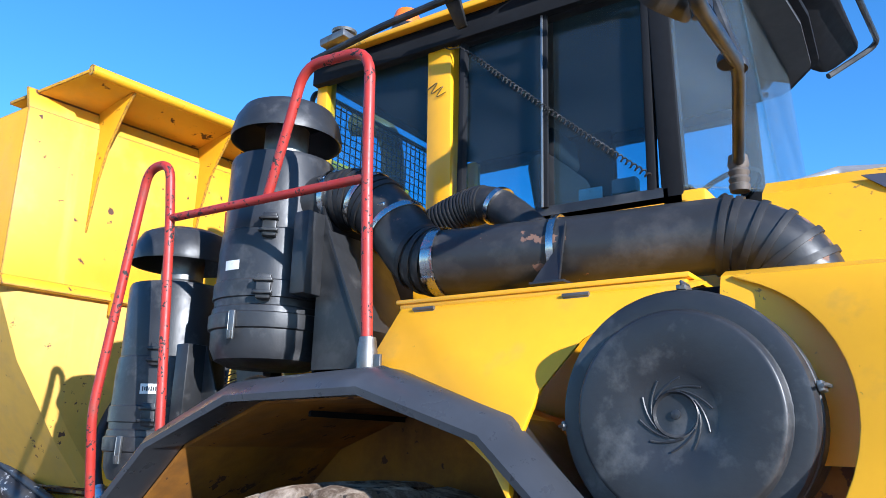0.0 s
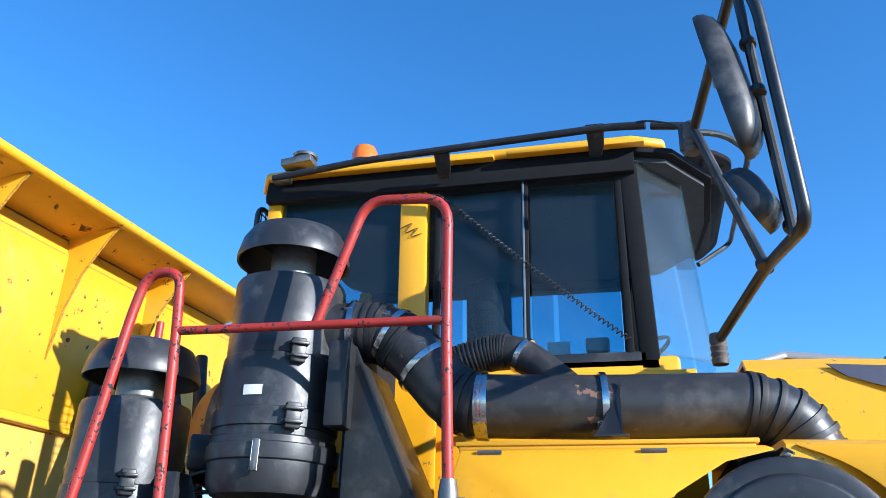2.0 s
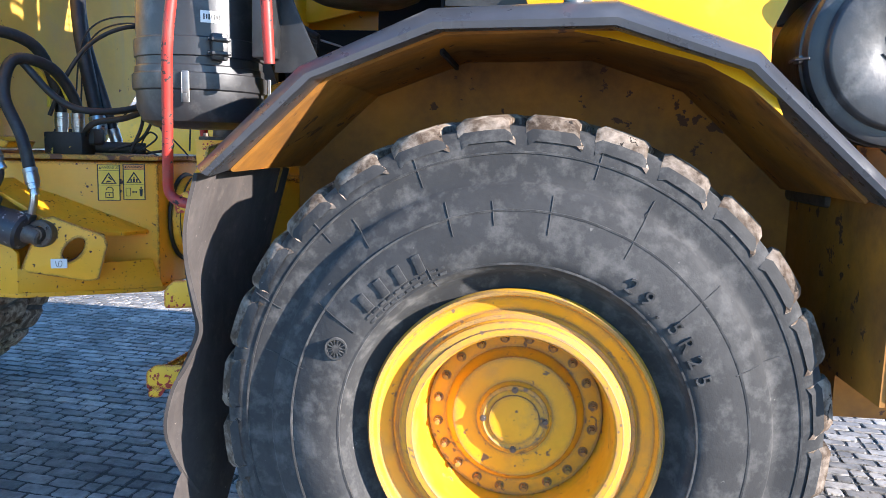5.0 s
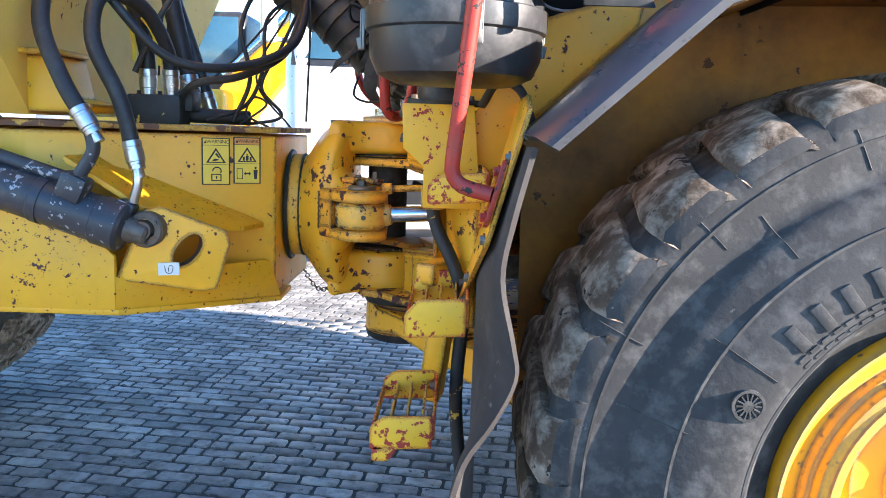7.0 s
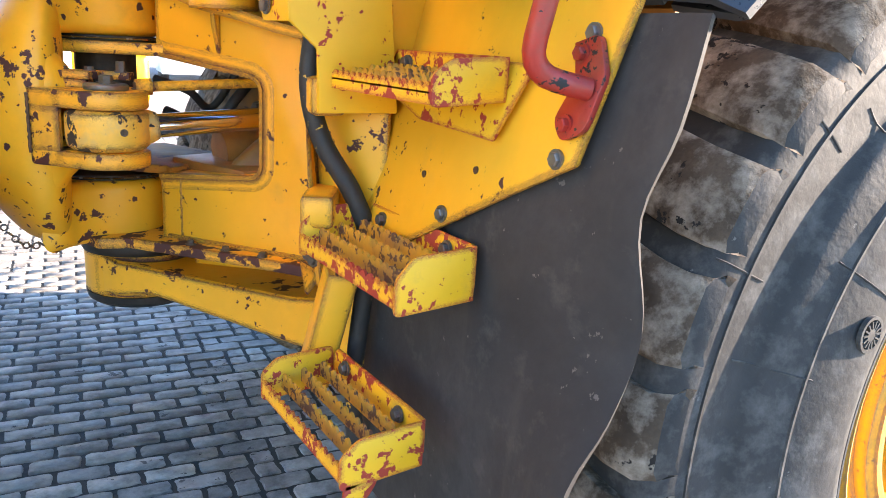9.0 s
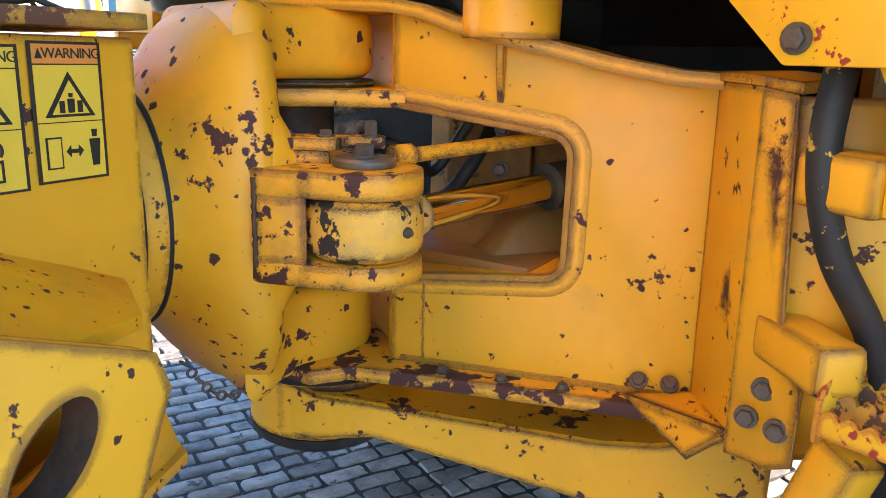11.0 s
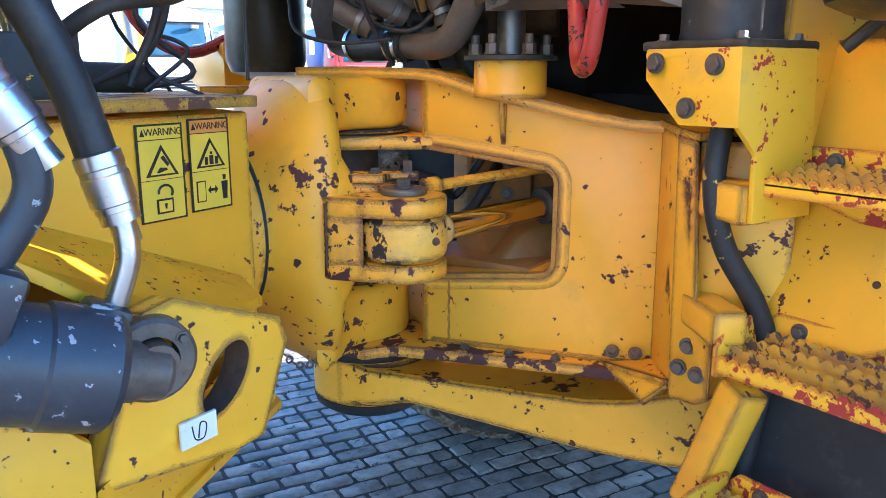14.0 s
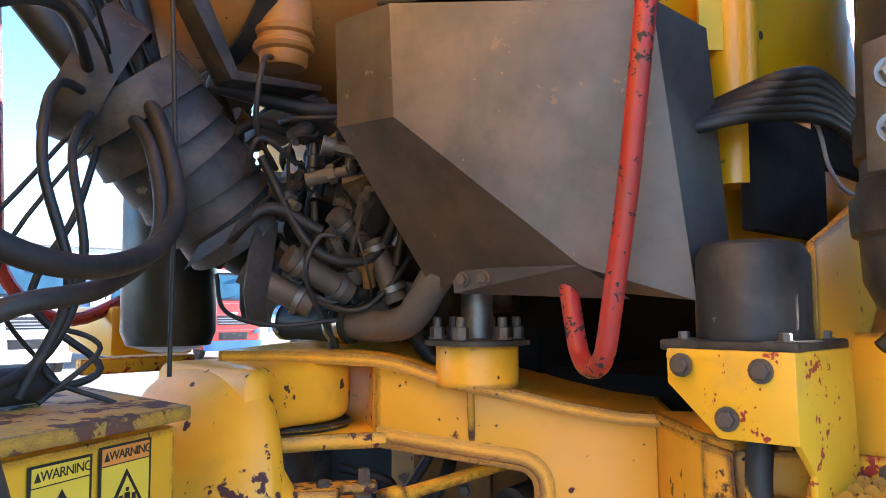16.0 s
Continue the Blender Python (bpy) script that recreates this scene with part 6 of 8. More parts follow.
# warning plates
def warning(x0, y0, x1, y1, z0, z1, which):
    """A warning sticker on the frame's side between two uprights."""
    a, u = Vector((x0, y0, z0)), Vector((x1 - x0, y1 - y0, 0))
    w, h = u.length, z1 - z0
    u.normalize()
    nrm = Vector((u.y, -u.x, 0))
    m = Matrix((Vector((*u, 0)), Vector((0, 0, 1, 0)), Vector((*nrm, 0)), Vector((*a, 1)))).transposed()

    def put(name, poly, mat_, parent, lift):
        bm = B()
        prism(bm, [m @ Vector((px * w, pz * h, lift)) for px, pz in poly], nrm * 0.0008)
        return part(name, bm, mat_, parent)

    s = put("warning_sticker", [(0, 0), (1, 0), (1, 1), (0, 1)], M_ink, rear, 0.003)
    tagged(s, "yellow and black warning sticker")
    put("field", [(0.05, 0.02), (0.95, 0.02), (0.95, 0.428), (0.05, 0.428)], M_laby, s, 0.004)
    put("field", [(0.05, 0.436), (0.95, 0.436), (0.95, 0.836), (0.05, 0.836)], M_laby, s, 0.004)
    put("band", [(0.05, 0.846), (0.95, 0.846), (0.95, 0.98), (0.05, 0.98)], M_laby if which == 0 else M_labo, s, 0.004)
    put("triangle", [(0.15, 0.47), (0.85, 0.47), (0.5, 0.79)], M_ink, s, 0.0052)
    put("triangle_field", [(0.24, 0.49), (0.76, 0.49), (0.5, 0.73)], M_laby, s, 0.0062)
    letters("WARNING", 0.0178 * w / 0.1, m @ Matrix.Translation((w * 0.575, h * 0.915, 0.0055)), s, M_ink, "warning_word", 0.0004, 0.9)
    put("mark", [(0.08, 0.88), (0.18, 0.88), (0.13, 0.95)], M_ink, s, 0.0052)
    if which == 0:
        put("bar", [(0.46, 0.66), (0.53, 0.68), (0.64, 0.59), (0.6, 0.565)], M_ink, s, 0.0072)
        put("bar", [(0.36, 0.505), (0.42, 0.505), (0.6, 0.53), (0.58, 0.55), (0.44, 0.56)], M_ink, s, 0.0072)
        put("bar", [(0.33, 0.08), (0.69, 0.08), (0.69, 0.235), (0.33, 0.235)], M_ink, s, 0.0052)
        put("bar", [(0.37, 0.1), (0.65, 0.1), (0.65, 0.215), (0.37, 0.215)], M_laby, s, 0.0062)
        put("bar", [(0.495, 0.13), (0.525, 0.13), (0.54, 0.185), (0.48, 0.185)], M_ink, s, 0.0072)
        bm = B()
        tube(bm, [m @ Vector((w * (0.53 + 0.15 * math.cos(q)), h * (0.3 + 0.075 * math.sin(q)), 0.0062)) for q in (k * 0.3 - 0.6 for k in range(14))], 0.0022, 6)
        part("shackle", bm, M_ink, s)
    else:
        for x in (0.34, 0.59):
            put("bar", [(x, 0.5), (x + 0.07, 0.5), (x + 0.07, 0.585), (x, 0.585)], M_ink, s, 0.0072)
        put("bar", [(0.455, 0.5), (0.545, 0.5), (0.55, 0.6), (0.45, 0.6)], M_ink, s, 0.0072)
        put("bar", [(0.475, 0.61), (0.525, 0.61), (0.53, 0.64), (0.47, 0.64)], M_ink, s, 0.0072)
        put("bar", [(0.12, 0.1), (0.34, 0.1), (0.34, 0.33), (0.12, 0.33)], M_ink, s, 0.0052)
        put("bar", [(0.145, 0.113), (0.315, 0.113), (0.315, 0.317), (0.145, 0.317)], M_laby, s, 0.0062)
        put("arrow", [(0.39, 0.22), (0.46, 0.175), (0.46, 0.205), (0.57, 0.205), (0.57, 0.175), (0.64, 0.22), (0.57, 0.265), (0.57, 0.235), (0.46, 0.235), (0.46, 0.265)], M_ink, s, 0.0052)
        put("bar", [(0.76, 0.1), (0.86, 0.1), (0.89, 0.3), (0.73, 0.3)], M_ink, s, 0.0052)
        put("bar", [(0.78, 0.315), (0.84, 0.315), (0.85, 0.37), (0.77, 0.37)], M_ink, s, 0.0052)


warning(-2.084, rf(-2.084), -1.989, rf(-1.989), 1.49, 1.667, 0)
warning(-1.978, rf(-1.978), -1.884, rf(-1.884), 1.495, 1.672, 1)

# valve block, hoses and cables on the rear frame
bm = B()
box(bm, (-2.27, 1.45, 1.765), (0.2, 0.12, 0.11), bev=0.008)
box(bm, (-2.19, 1.5, 1.8), (0.1, 0.1, 0.08), bev=0.01)
for k in range(5):
    bolt(bm, (-2.35 + 0.04 * k, 1.46, 1.82), (0, 0, 1), 0.01, 0.015)
tube(bm, [(-2.2, 1.53, 1.75), (-1.98, 1.66, 1.745)], 0.03, 12)
valve = part("valve_block", bm, M_drain, rear, "greasy black valve block with yellow paint flakes")


hose([(-2.31, 1.45, 1.85), (-2.315, 1.44, 2.0), (-2.36, 1.34, 2.22), (-2.47, 1.15, 2.26), (-2.49, 1.03, 2.05), (-2.4, 0.97, 1.85), (-2.31, 0.96, 1.7)], 0.028, M_rub, rear, label="thick black hydraulic hose", fit=(0, 1))
hose([(-2.222, 1.45, 1.85), (-2.225, 1.43, 1.98), (-2.27, 1.32, 2.12), (-2.345, 1.16, 2.14), (-2.345, 1.08, 1.98), (-2.25, 1.055, 1.79), (-2.195, 1.04, 1.59)], 0.027, M_rub, rear, label="thick black hydraulic hose", fit=(0, 1))
bm = B()
tube(bm, curve([(-2.195, 1.04, 1.6), (-2.185, 1.03, 1.52), (-2.205, 1.035, 1.45)]), 0.017, 12)
part("hose_elbow", bm, M_fer, rear, "bright steel elbow")
bm = B()
tube(bm, curve([(-2.31, 0.96, 1.7), (-2.3, 0.96, 1.62), (-2.35, 0.965, 1.54)]), 0.022, 12)
part("hose_elbow", bm, M_cyl, rear)
# cables rising, looping, and wound with old belting
random.seed(4)
for pts, r in (([(-2.2, 1.6, 1.84), (-2.23, 1.61, 1.98), (-2.32, 1.65, 2.36), (-2.42, 1.8, 2.8), (-2.5, 1.95, 3.3)], 0.036),
               ([(-2.14, 1.66, 1.78), (-2.2, 1.66, 1.98), (-2.34, 1.72, 2.36), (-2.46, 1.9, 2.8), (-2.52, 2.05, 3.3)], 0.026)):
    hose(pts, r, M_rub, rear, "riser_hose", "thick black hose on the valve", fit=(0,))
# yellow print on the hoist hoses
for pts in ([(-2.347, 1.411, 1.94), (-2.342, 1.405, 2.0), (-2.35, 1.38, 2.08), (-2.37, 1.33, 2.14)], [(-2.253, 1.427, 1.93), (-2.251, 1.41, 1.98), (-2.262, 1.375, 2.05), (-2.28, 1.335, 2.09)]):
    bm = B()
    tube(bm, curve(pts), 0.009, 6)
    part("print_strip", bm, M_laby, rear, "yellow printed strip along the hose")
BA, BE = Vector((-1.74, 1.9, 2.3)), Vector((-1.43, 1.92, 2.0))
m = along(BA, BE)
bm = B()
lathe(bm, [(0.04, -0.04), (0.09, -0.05), (0.125, -0.03), (0.125, 0.05), (0.13, 0.06), (0.132, 0.15), (0.124, 0.16), (0.125, 0.25), (0.112, 0.26), (0.105, 0.37), (0.085, 0.39), (0.07, 0.44), (0.03, 0.46)], m, 28)
wrap = part("wrapped_cable_core", bm, M_rub, truck, "hose bundle wound in dark tape and old belting", 45)
for k in range(6):
    bm = B()
    prof = 0.148 - 0.005 * k
    mm = m @ Matrix.Translation((0, 0, 0.0 + 0.066 * k)) @ pose(0, 0, 0, 7 - 3 * (k % 3), 5 * (k % 2) - 6, 0)
    lathe(bm, [(prof - 0.012, -0.042), (prof - 0.002, -0.04), (prof + 0.006, 0.034), (prof + 0.008, 0.038), (prof - 0.01, 0.04)], mm, 28, caps=False)
    part("belt_wrap", bm, M_belt, wrap)
bm = B()
lathe(bm, [(0.15, -0.13), (0.154, -0.13), (0.142, -0.04), (0.138, -0.04)], m @ pose(-0.02, 0.0, 0, -14, -22, 0), 28, caps=False)
part("belt_collar", bm, M_belt, wrap, "loose belting collar")
for grid in ([[(-1.5, 1.8, 2.06), (-1.44, 1.81, 2.06)], [(-1.525, 1.79, 1.98), (-1.465, 1.79, 1.97)], [(-1.53, 1.8, 1.9), (-1.475, 1.8, 1.88)], [(-1.5, 1.83, 1.84), (-1.45, 1.83, 1.83)]], [[(-1.51, 1.775, 2.08), (-1.48, 1.775, 2.12)], [(-1.6, 1.765, 2.0), (-1.57, 1.765, 2.05)], [(-1.67, 1.79, 1.945), (-1.645, 1.78, 1.995)]]):
    bm = B()
    sheet(bm, [[Vector(p) for p in row] for row in grid], 0.008)
    part("belt_end", bm, M_belt, wrap)
for k in range(6):
    lean = -0.86 + 0.13 * k
    root = BA + Vector((0.026 * k - 0.07, 0.05 * (k % 2) - 0.02, 0.0))
    hose([root, root + Vector((lean * 0.16, 0.01, 0.16)), root + Vector((lean * 0.36, 0.03, 0.36)), root + Vector((lean * 0.66, 0.08, 0.66)), root + Vector((lean * 1.05, 0.16, 1.0))], (0.036, 0.02, 0.034, 0.038, 0.024, 0.038)[k], M_rub, wrap, "thick_cable")
for k in range(2):
    hose([BA + Vector((0.03 - 0.05 * k, -0.05, 0.05)), BA + Vector((-0.06 - 0.04 * k, -0.06, 0.2)), BA + Vector((-0.2 - 0.05 * k, -0.06, 0.42)), BA + Vector((-0.5, 0.0, 0.9))], 0.005, M_rub, wrap, "thin_cable")
loops = [
    [(-1.78, 1.84, 2.3), (-1.76, 1.74, 2.24), (-1.78, 1.6, 2.05), (-1.9, 1.45, 1.95), (-2.06, 1.32, 1.92), (-2.2, 1.26, 1.97), (-2.35, 1.2, 2.15)],
    [(-1.8, 1.84, 2.28), (-1.78, 1.72, 2.18), (-1.82, 1.58, 2.0), (-1.96, 1.45, 1.9), (-2.12, 1.4, 1.86), (-2.25, 1.5, 1.74)],
    [(-1.82, 1.86, 2.28), (-1.95, 1.72, 2.26), (-2.0, 1.62, 2.1), (-1.96, 1.6, 1.9), (-2.03, 1.6, 1.73)],
    [(-1.82, 1.86, 2.28), (-1.92, 1.72, 2.15), (-1.92, 1.65, 1.95), (-1.98, 1.62, 1.8), (-2.12, 1.55, 1.73)],
    [(-1.84, 1.84, 2.3), (-1.98, 1.62, 2.36), (-2.14, 1.5, 2.28), (-2.24, 1.42, 2.12), (-2.34, 1.4, 1.9)],
    [(-1.8, 1.88, 2.26), (-1.88, 1.8, 2.05), (-1.96, 1.78, 1.88), (-1.86, 1.72, 1.76), (-2.0, 1.7, 1.72)],
    [(-1.8, 1.86, 2.33), (-1.88, 1.7, 2.37), (-1.974, 1.6, 2.405), (-2.178, 1.6, 2.38), (-2.286, 1.6, 2.25), (-2.32, 1.58, 1.9)],
    [(-1.8, 1.84, 2.31), (-1.9, 1.66, 2.33), (-2.0, 1.58, 2.37), (-2.17, 1.58, 2.33), (-2.27, 1.6, 2.2), (-2.3, 1.6, 1.9)],
]
for k, pts in enumerate(loops):
    hose(pts, (0.017, 0.015, 0.009, 0.008, 0.011, 0.007, 0.0045, 0.0045)[k], M_rub, wrap, "looped_cable")
for k, pts in enumerate(([(-1.76, 1.72, 2.8), (-1.74, 1.7, 2.2), (-1.75, 1.68, 1.74)], [(-1.85, 1.82, 2.2), (-2.0, 1.85, 1.92), (-1.86, 1.9, 1.71)], [(-2.4, 1.7, 1.72), (-2.1, 1.74, 1.95), (-1.85, 1.82, 2.25)], [(-2.0, 1.6, 1.72), (-1.9, 1.62, 1.8), (-1.96, 1.66, 1.83), (-1.98, 1.62, 1.76), (-1.88, 1.6, 1.71)])):
    hose(pts, 0.0045, M_rub, wrap, "thin_cable")

# heat shield box
corner = dict(c=(-1.523, 1.312, 2.203), tl=(-1.507, 1.343, 2.423), tl2=(-1.523, 1.482, 2.42), lb=(-1.523, 1.475, 2.212), tr=(-1.305, 0.925, 2.368), br=(-1.202, 0.913, 1.876), bl=(-1.29, 1.36, 1.925), tri=(-1.308, 1.066, 1.934), bl2=(-1.304, 1.435, 1.9), r2=(-1.127, 0.918, 2.362), r2b=(-1.014, 0.94, 1.99), bk=(-1.0, 1.1, 2.4), bk2=(-1.1, 1.55, 2.44))
bm, t = B(), bmesh.new()
V = {k: t.verts.new(v) for k, v in corner.items()}
for f in (("tl", "c", "tri", "br", "tr"), ("c", "lb", "bl2", "bl", "tri"), ("tl2", "lb", "c", "tl"), ("tri", "bl", "br"), ("tr", "br", "r2b"), ("tr", "r2b", "r2"), ("tl", "tr", "r2", "bk", "bk2", "tl2")):
    t.faces.new([V[k] for k in f])
bmesh.ops.recalc_face_normals(t, faces=t.faces)
bmesh.ops.solidify(t, geom=list(t.faces), thickness=0.006)
merge(bm, t)
shield = part("heat_shield", bm, M_shield, truck, "dull grey-brown folded steel heat shield", 12)
SBL, STRI = Vector(corner["bl"]), Vector(corner["tri"])
bm = B()
prism(bm, [SBL + Vector((-0.006, 0.03, 0.018)), STRI + Vector((-0.007, 0.0, 0.004)), STRI + Vector((0.05, -0.06, -0.055)), SBL + Vector((0.0, 0.03, -0.03))], (-0.004, -0.003, 0))
part("shield_flange", bm, M_shield, shield)
for s in (0.0, 0.2):
    bm = B()
    bolt(bm, SBL.lerp(STRI, s) + Vector((-0.012, -0.004, -0.004)), (-0.9, -0.3, 0), 0.013, 0.01)
    part("bolt", bm, M_bolt, shield)
bm = B()
prism(bm, [(-1.49, 1.4, 2.44), (-1.36, 1.0, 2.40), (-1.1, 0.95, 2.45), (-1.05, 1.5, 2.47)], (0, 0, 0.012), 0.003)
box(bm, (-1.15, 1.2, 2.55), (0.3, 0.3, 0.16), (0, 0, 20), 0.02)
part("top_bracket", bm, M_blk, shield)
# red grab rail in front of the shield
bm = B()
tube(bm, rounded([(-1.385, 0.86, 3.1), (-1.385, 0.88, 2.4), (-1.372, 0.935, 2.05), (-1.36, 0.995, 1.765), (-1.3, 1.08, 1.765), (-1.275, 1.12, 1.9), (-1.265, 1.14, 2.0)], 0.06), 0.0175, 12)
part("grab_rail", bm, M_red, truck, "red grab rail worn to black")
# oil filter on its yellow bracket
OX, OY = -1.165, 0.835
bm = B()
lathe(bm, [(0.088, 1.81), (0.09, 1.82), (0.088, 1.83), (0.088, 1.945), (0.078, 1.965), (0.045, 1.973), (0.002, 1.975)], pose(OX, OY, 0), 36)
of = part("oil_filter", bm, M_filt, truck, "black spin-on oil filter")
bm = B()
box(bm, (OX, OY, 1.805), (0.22, 0.22, 0.018), bev=0.006)
part("filter_head", bm, M_eng, of)
for p in ((-1.255, 0.91), (-1.255, 0.75), (-1.09, 0.75)):
    bm = B()
    bolt(bm, (*p, 1.813), (0, 0, 1), 0.011, 0.013)
    part("bolt", bm, M_bolt, of)
bm = B()
prism(bm, [(-1.278, 0.93, 1.80), (-1.288, 0.725, 1.80), (-1.282, 0.725, 1.668), (-1.29, 0.84, 1.668), (-1.277, 0.93, 1.745)], (0.012, 0, 0), 0.003)
prism(bm, [(-1.285, 0.725, 1.80), (-1.08, 0.715, 1.80), (-1.05, 0.715, 1.5), (-1.22, 0.722, 1.5), (-1.222, 0.725, 1.62), (-1.28, 0.725, 1.67)], (0, 0.012, 0), 0.003)
prism(bm, [(-1.28, 0.93, 1.795), (-1.285, 0.725, 1.795), (-1.07, 0.715, 1.795), (-1.07, 0.93, 1.795)], (0, 0, -0.012), 0.003)
br = part("filter_bracket", bm, M_yelr, truck, "yellow folded bracket with red chips")
for y, z in ((0.9, 1.775), (0.775, 1.772), (0.828, 1.698)):
    bm = B()
    bolt(bm, (-1.287, y, z), (-1, 0, 0), 0.016, 0.01)
    part("bolt", bm, M_bolt, br)
hose([(-1.18, 0.82, 1.7), (-1.2, 0.82, 1.56), (-1.18, 0.8, 1.44), (-1.12, 0.76, 1.32), (-1.09, 0.75, 1.2), (-1.1, 0.78, 0.9), (-1.07, 0.81, 0.6)], 0.021, M_drain, truck, "drain_hose", "black rubber hose with flaking yellow paint")
# cast pipe and flange by the engine
hose([(-1.285, 1.42, 1.96), (-1.29, 1.45, 1.92), (-1.29, 1.52, 1.845), (-1.29, 1.6, 1.825), (-1.3, 1.7, 1.83)], 0.036, M_cast, truck, "cast_pipe", "grey cast coolant pipe elbow")
bm = B()
tube(bm, [(-1.3, 1.7, 1.83), (-1.335, 1.93, 1.835)], 0.043, 20)
ruh = part("rubber_sleeve", bm, M_rub, truck, "black rubber sleeve with clamps")
for s in (0.08, 0.22, 0.95):
    bm = B()
    p = Vector((-1.3, 1.7, 1.83)).lerp(Vector((-1.335, 1.93, 1.835)), s)
    lathe(bm, [(0.044, -0.007), (0.047, -0.007), (0.047, 0.007), (0.044, 0.007)], along(p, p + Vector((-0.15, 1, 0))), 24, caps=False)
    part("hose_clamp", bm, M_chr, ruh)
FX, FY = -1.19, 1.42
bm = B()
lathe(bm, [(0.088, 1.7), (0.088, 1.782), (0.084, 1.79), (0.03, 1.792)], pose(FX, FY, 0), 40)
fl = part("flange_post", bm, M_yelf, truck, "yellow flanged mount with bolts")
bm = B()
lathe(bm, [(0.08, 1.786), (0.112, 1.788), (0.112, 1.798), (0.04, 1.802)], pose(FX, FY, 0), 32)
part("flange", bm, M_eng, fl)
for a in range(20, 380, 60):
    bm = B()
    p = (FX + 0.085 * math.cos(radians(a)), FY + 0.085 * math.sin(radians(a)), 1.8)
    lathe(bm, [(0.019, 0), (0.019, 0.005)], pose(*p), 14)
    lathe(bm, [(0.016, 0.005), (0.016, 0.024), (0.014, 0.026)], pose(*p, 0, 0, 13 * a), 6)
    lathe(bm, [(0.01, 0.02), (0.01, 0.044), (0.008, 0.047)], pose(*p), 12)
    part("bolt", bm, M_bolt, fl)
bm = B()
lathe(bm, [(0.034, 1.79), (0.034, 1.93)], pose(FX, FY, 0), 28)
part("shaft", bm, M_zinc, fl, "bare steel shaft")

# engine clutter behind the shield
random.seed(11)
bm = B()
box(bm, (-0.85, 2.05, 2.02), (0.62, 0.8, 0.42), (0, 0, 8), 0.06, seg=3)
eng = part("engine_rear", bm, M_eng, truck, "oily dark engine block with pipes", 40)
for k in range(60):
    c = (random.uniform(-1.32, -0.95), random.uniform(1.62, 2.4), random.uniform(1.86, 2.5))
    bm = B()
    if random.random() < 0.45:
        box(bm, c, (random.uniform(0.04, 0.14), random.uniform(0.04, 0.12), random.uniform(0.04, 0.12)), (random.uniform(0, 90), random.uniform(0, 90), 0), 0.012)
        part("engine_block", bm, M_eng, eng)
    else:
        q = Vector(c) + Vector((random.uniform(-0.1, 0.12), random.uniform(-0.12, 0.12), random.uniform(-0.1, 0.12)))
        r = random.uniform(0.015, 0.045)
        tube(bm, [c, Vector(c).lerp(q, 0.7)], r, 14)
        tube(bm, [Vector(c).lerp(q, 0.6), q], r * 1.18, 14)
        part("engine_pipe", bm, random.choice((M_eng, M_rub, M_cast, M_eng)), eng)
for k in range(22):
    a = Vector((random.uniform(-1.42, -1.0), random.uniform(1.6, 2.2), random.uniform(1.88, 2.4)))
    b = a + Vector((random.uniform(-0.15, 0.35), random.uniform(-0.3, 0.3), random.uniform(-0.3, 0.25)))
    mid = (a + b) / 2 + Vector((-0.08, 0, random.uniform(-0.08, 0.12)))
    hose([a, a.lerp(mid, 0.6) + Vector((0, 0, 0.05)), mid, b], random.choice((0.006, 0.009, 0.014, 0.02)), random.choice((M_rub, M_eng, M_rub)), eng, "engine_hose")
for k in range(10):
    a = Vector((random.uniform(-1.38, -1.15), random.uniform(1.62, 2.1), random.uniform(1.9, 2.25)))
    bm = B()
    d = Vector((random.uniform(-1, 1), random.uniform(-1, 1), random.uniform(-0.4, 1))).normalized()
    tube(bm, [a, a + d * 0.07], 0.016, 6)
    tube(bm, [a - d * 0.03, a + d * 0.0], 0.022, 12)
    part("pipe_fitting", bm, random.choice((M_bolt, M_cast, M_zinc)), eng)
# injector bodies, clamped coolant pipes and a wiring loop
for k in range(7):
    a = Vector((-1.36 + 0.035 * k, 1.78 + 0.03 * (k % 3), 2.2 - 0.01 * (k % 2)))
    bm = B()
    lathe(bm, [(0.014, -0.06), (0.014, -0.01), (0.019, -0.008), (0.019, 0.02), (0.012, 0.024), (0.012, 0.05)], pose(*a, 6 * (k % 3), 4, 0), 14)
    part("injector", bm, M_zinc if k % 2 else M_blk, eng, "steel fuel connector")
for k, (a, b) in enumerate((((-1.45, 1.75, 1.98), (-1.3, 1.72, 1.9)), ((-1.36, 1.7, 2.08), (-1.2, 1.68, 1.96)), ((-1.5, 1.85, 1.95), (-1.38, 1.75, 1.87)), ((-1.28, 1.66, 2.02), (-1.24, 1.62, 1.88)))):
    bm = B()
    tube(bm, [a, b], 0.03 - 0.004 * (k % 2), 16)
    pp = part("coolant_pipe", bm, M_cast, eng, "dirty cast coolant pipe")
    for f in (0.15, 0.8):
        bm = B()
        p = Vector(a).lerp(Vector(b), f)
        lathe(bm, [(0.03, -0.008), (0.036, -0.007), (0.036, 0.007), (0.03, 0.008)], along(p, Vector(b) + (Vector(b) - Vector(a))), 18, caps=False)
        part("pipe_clamp", bm, M_zinc, pp)
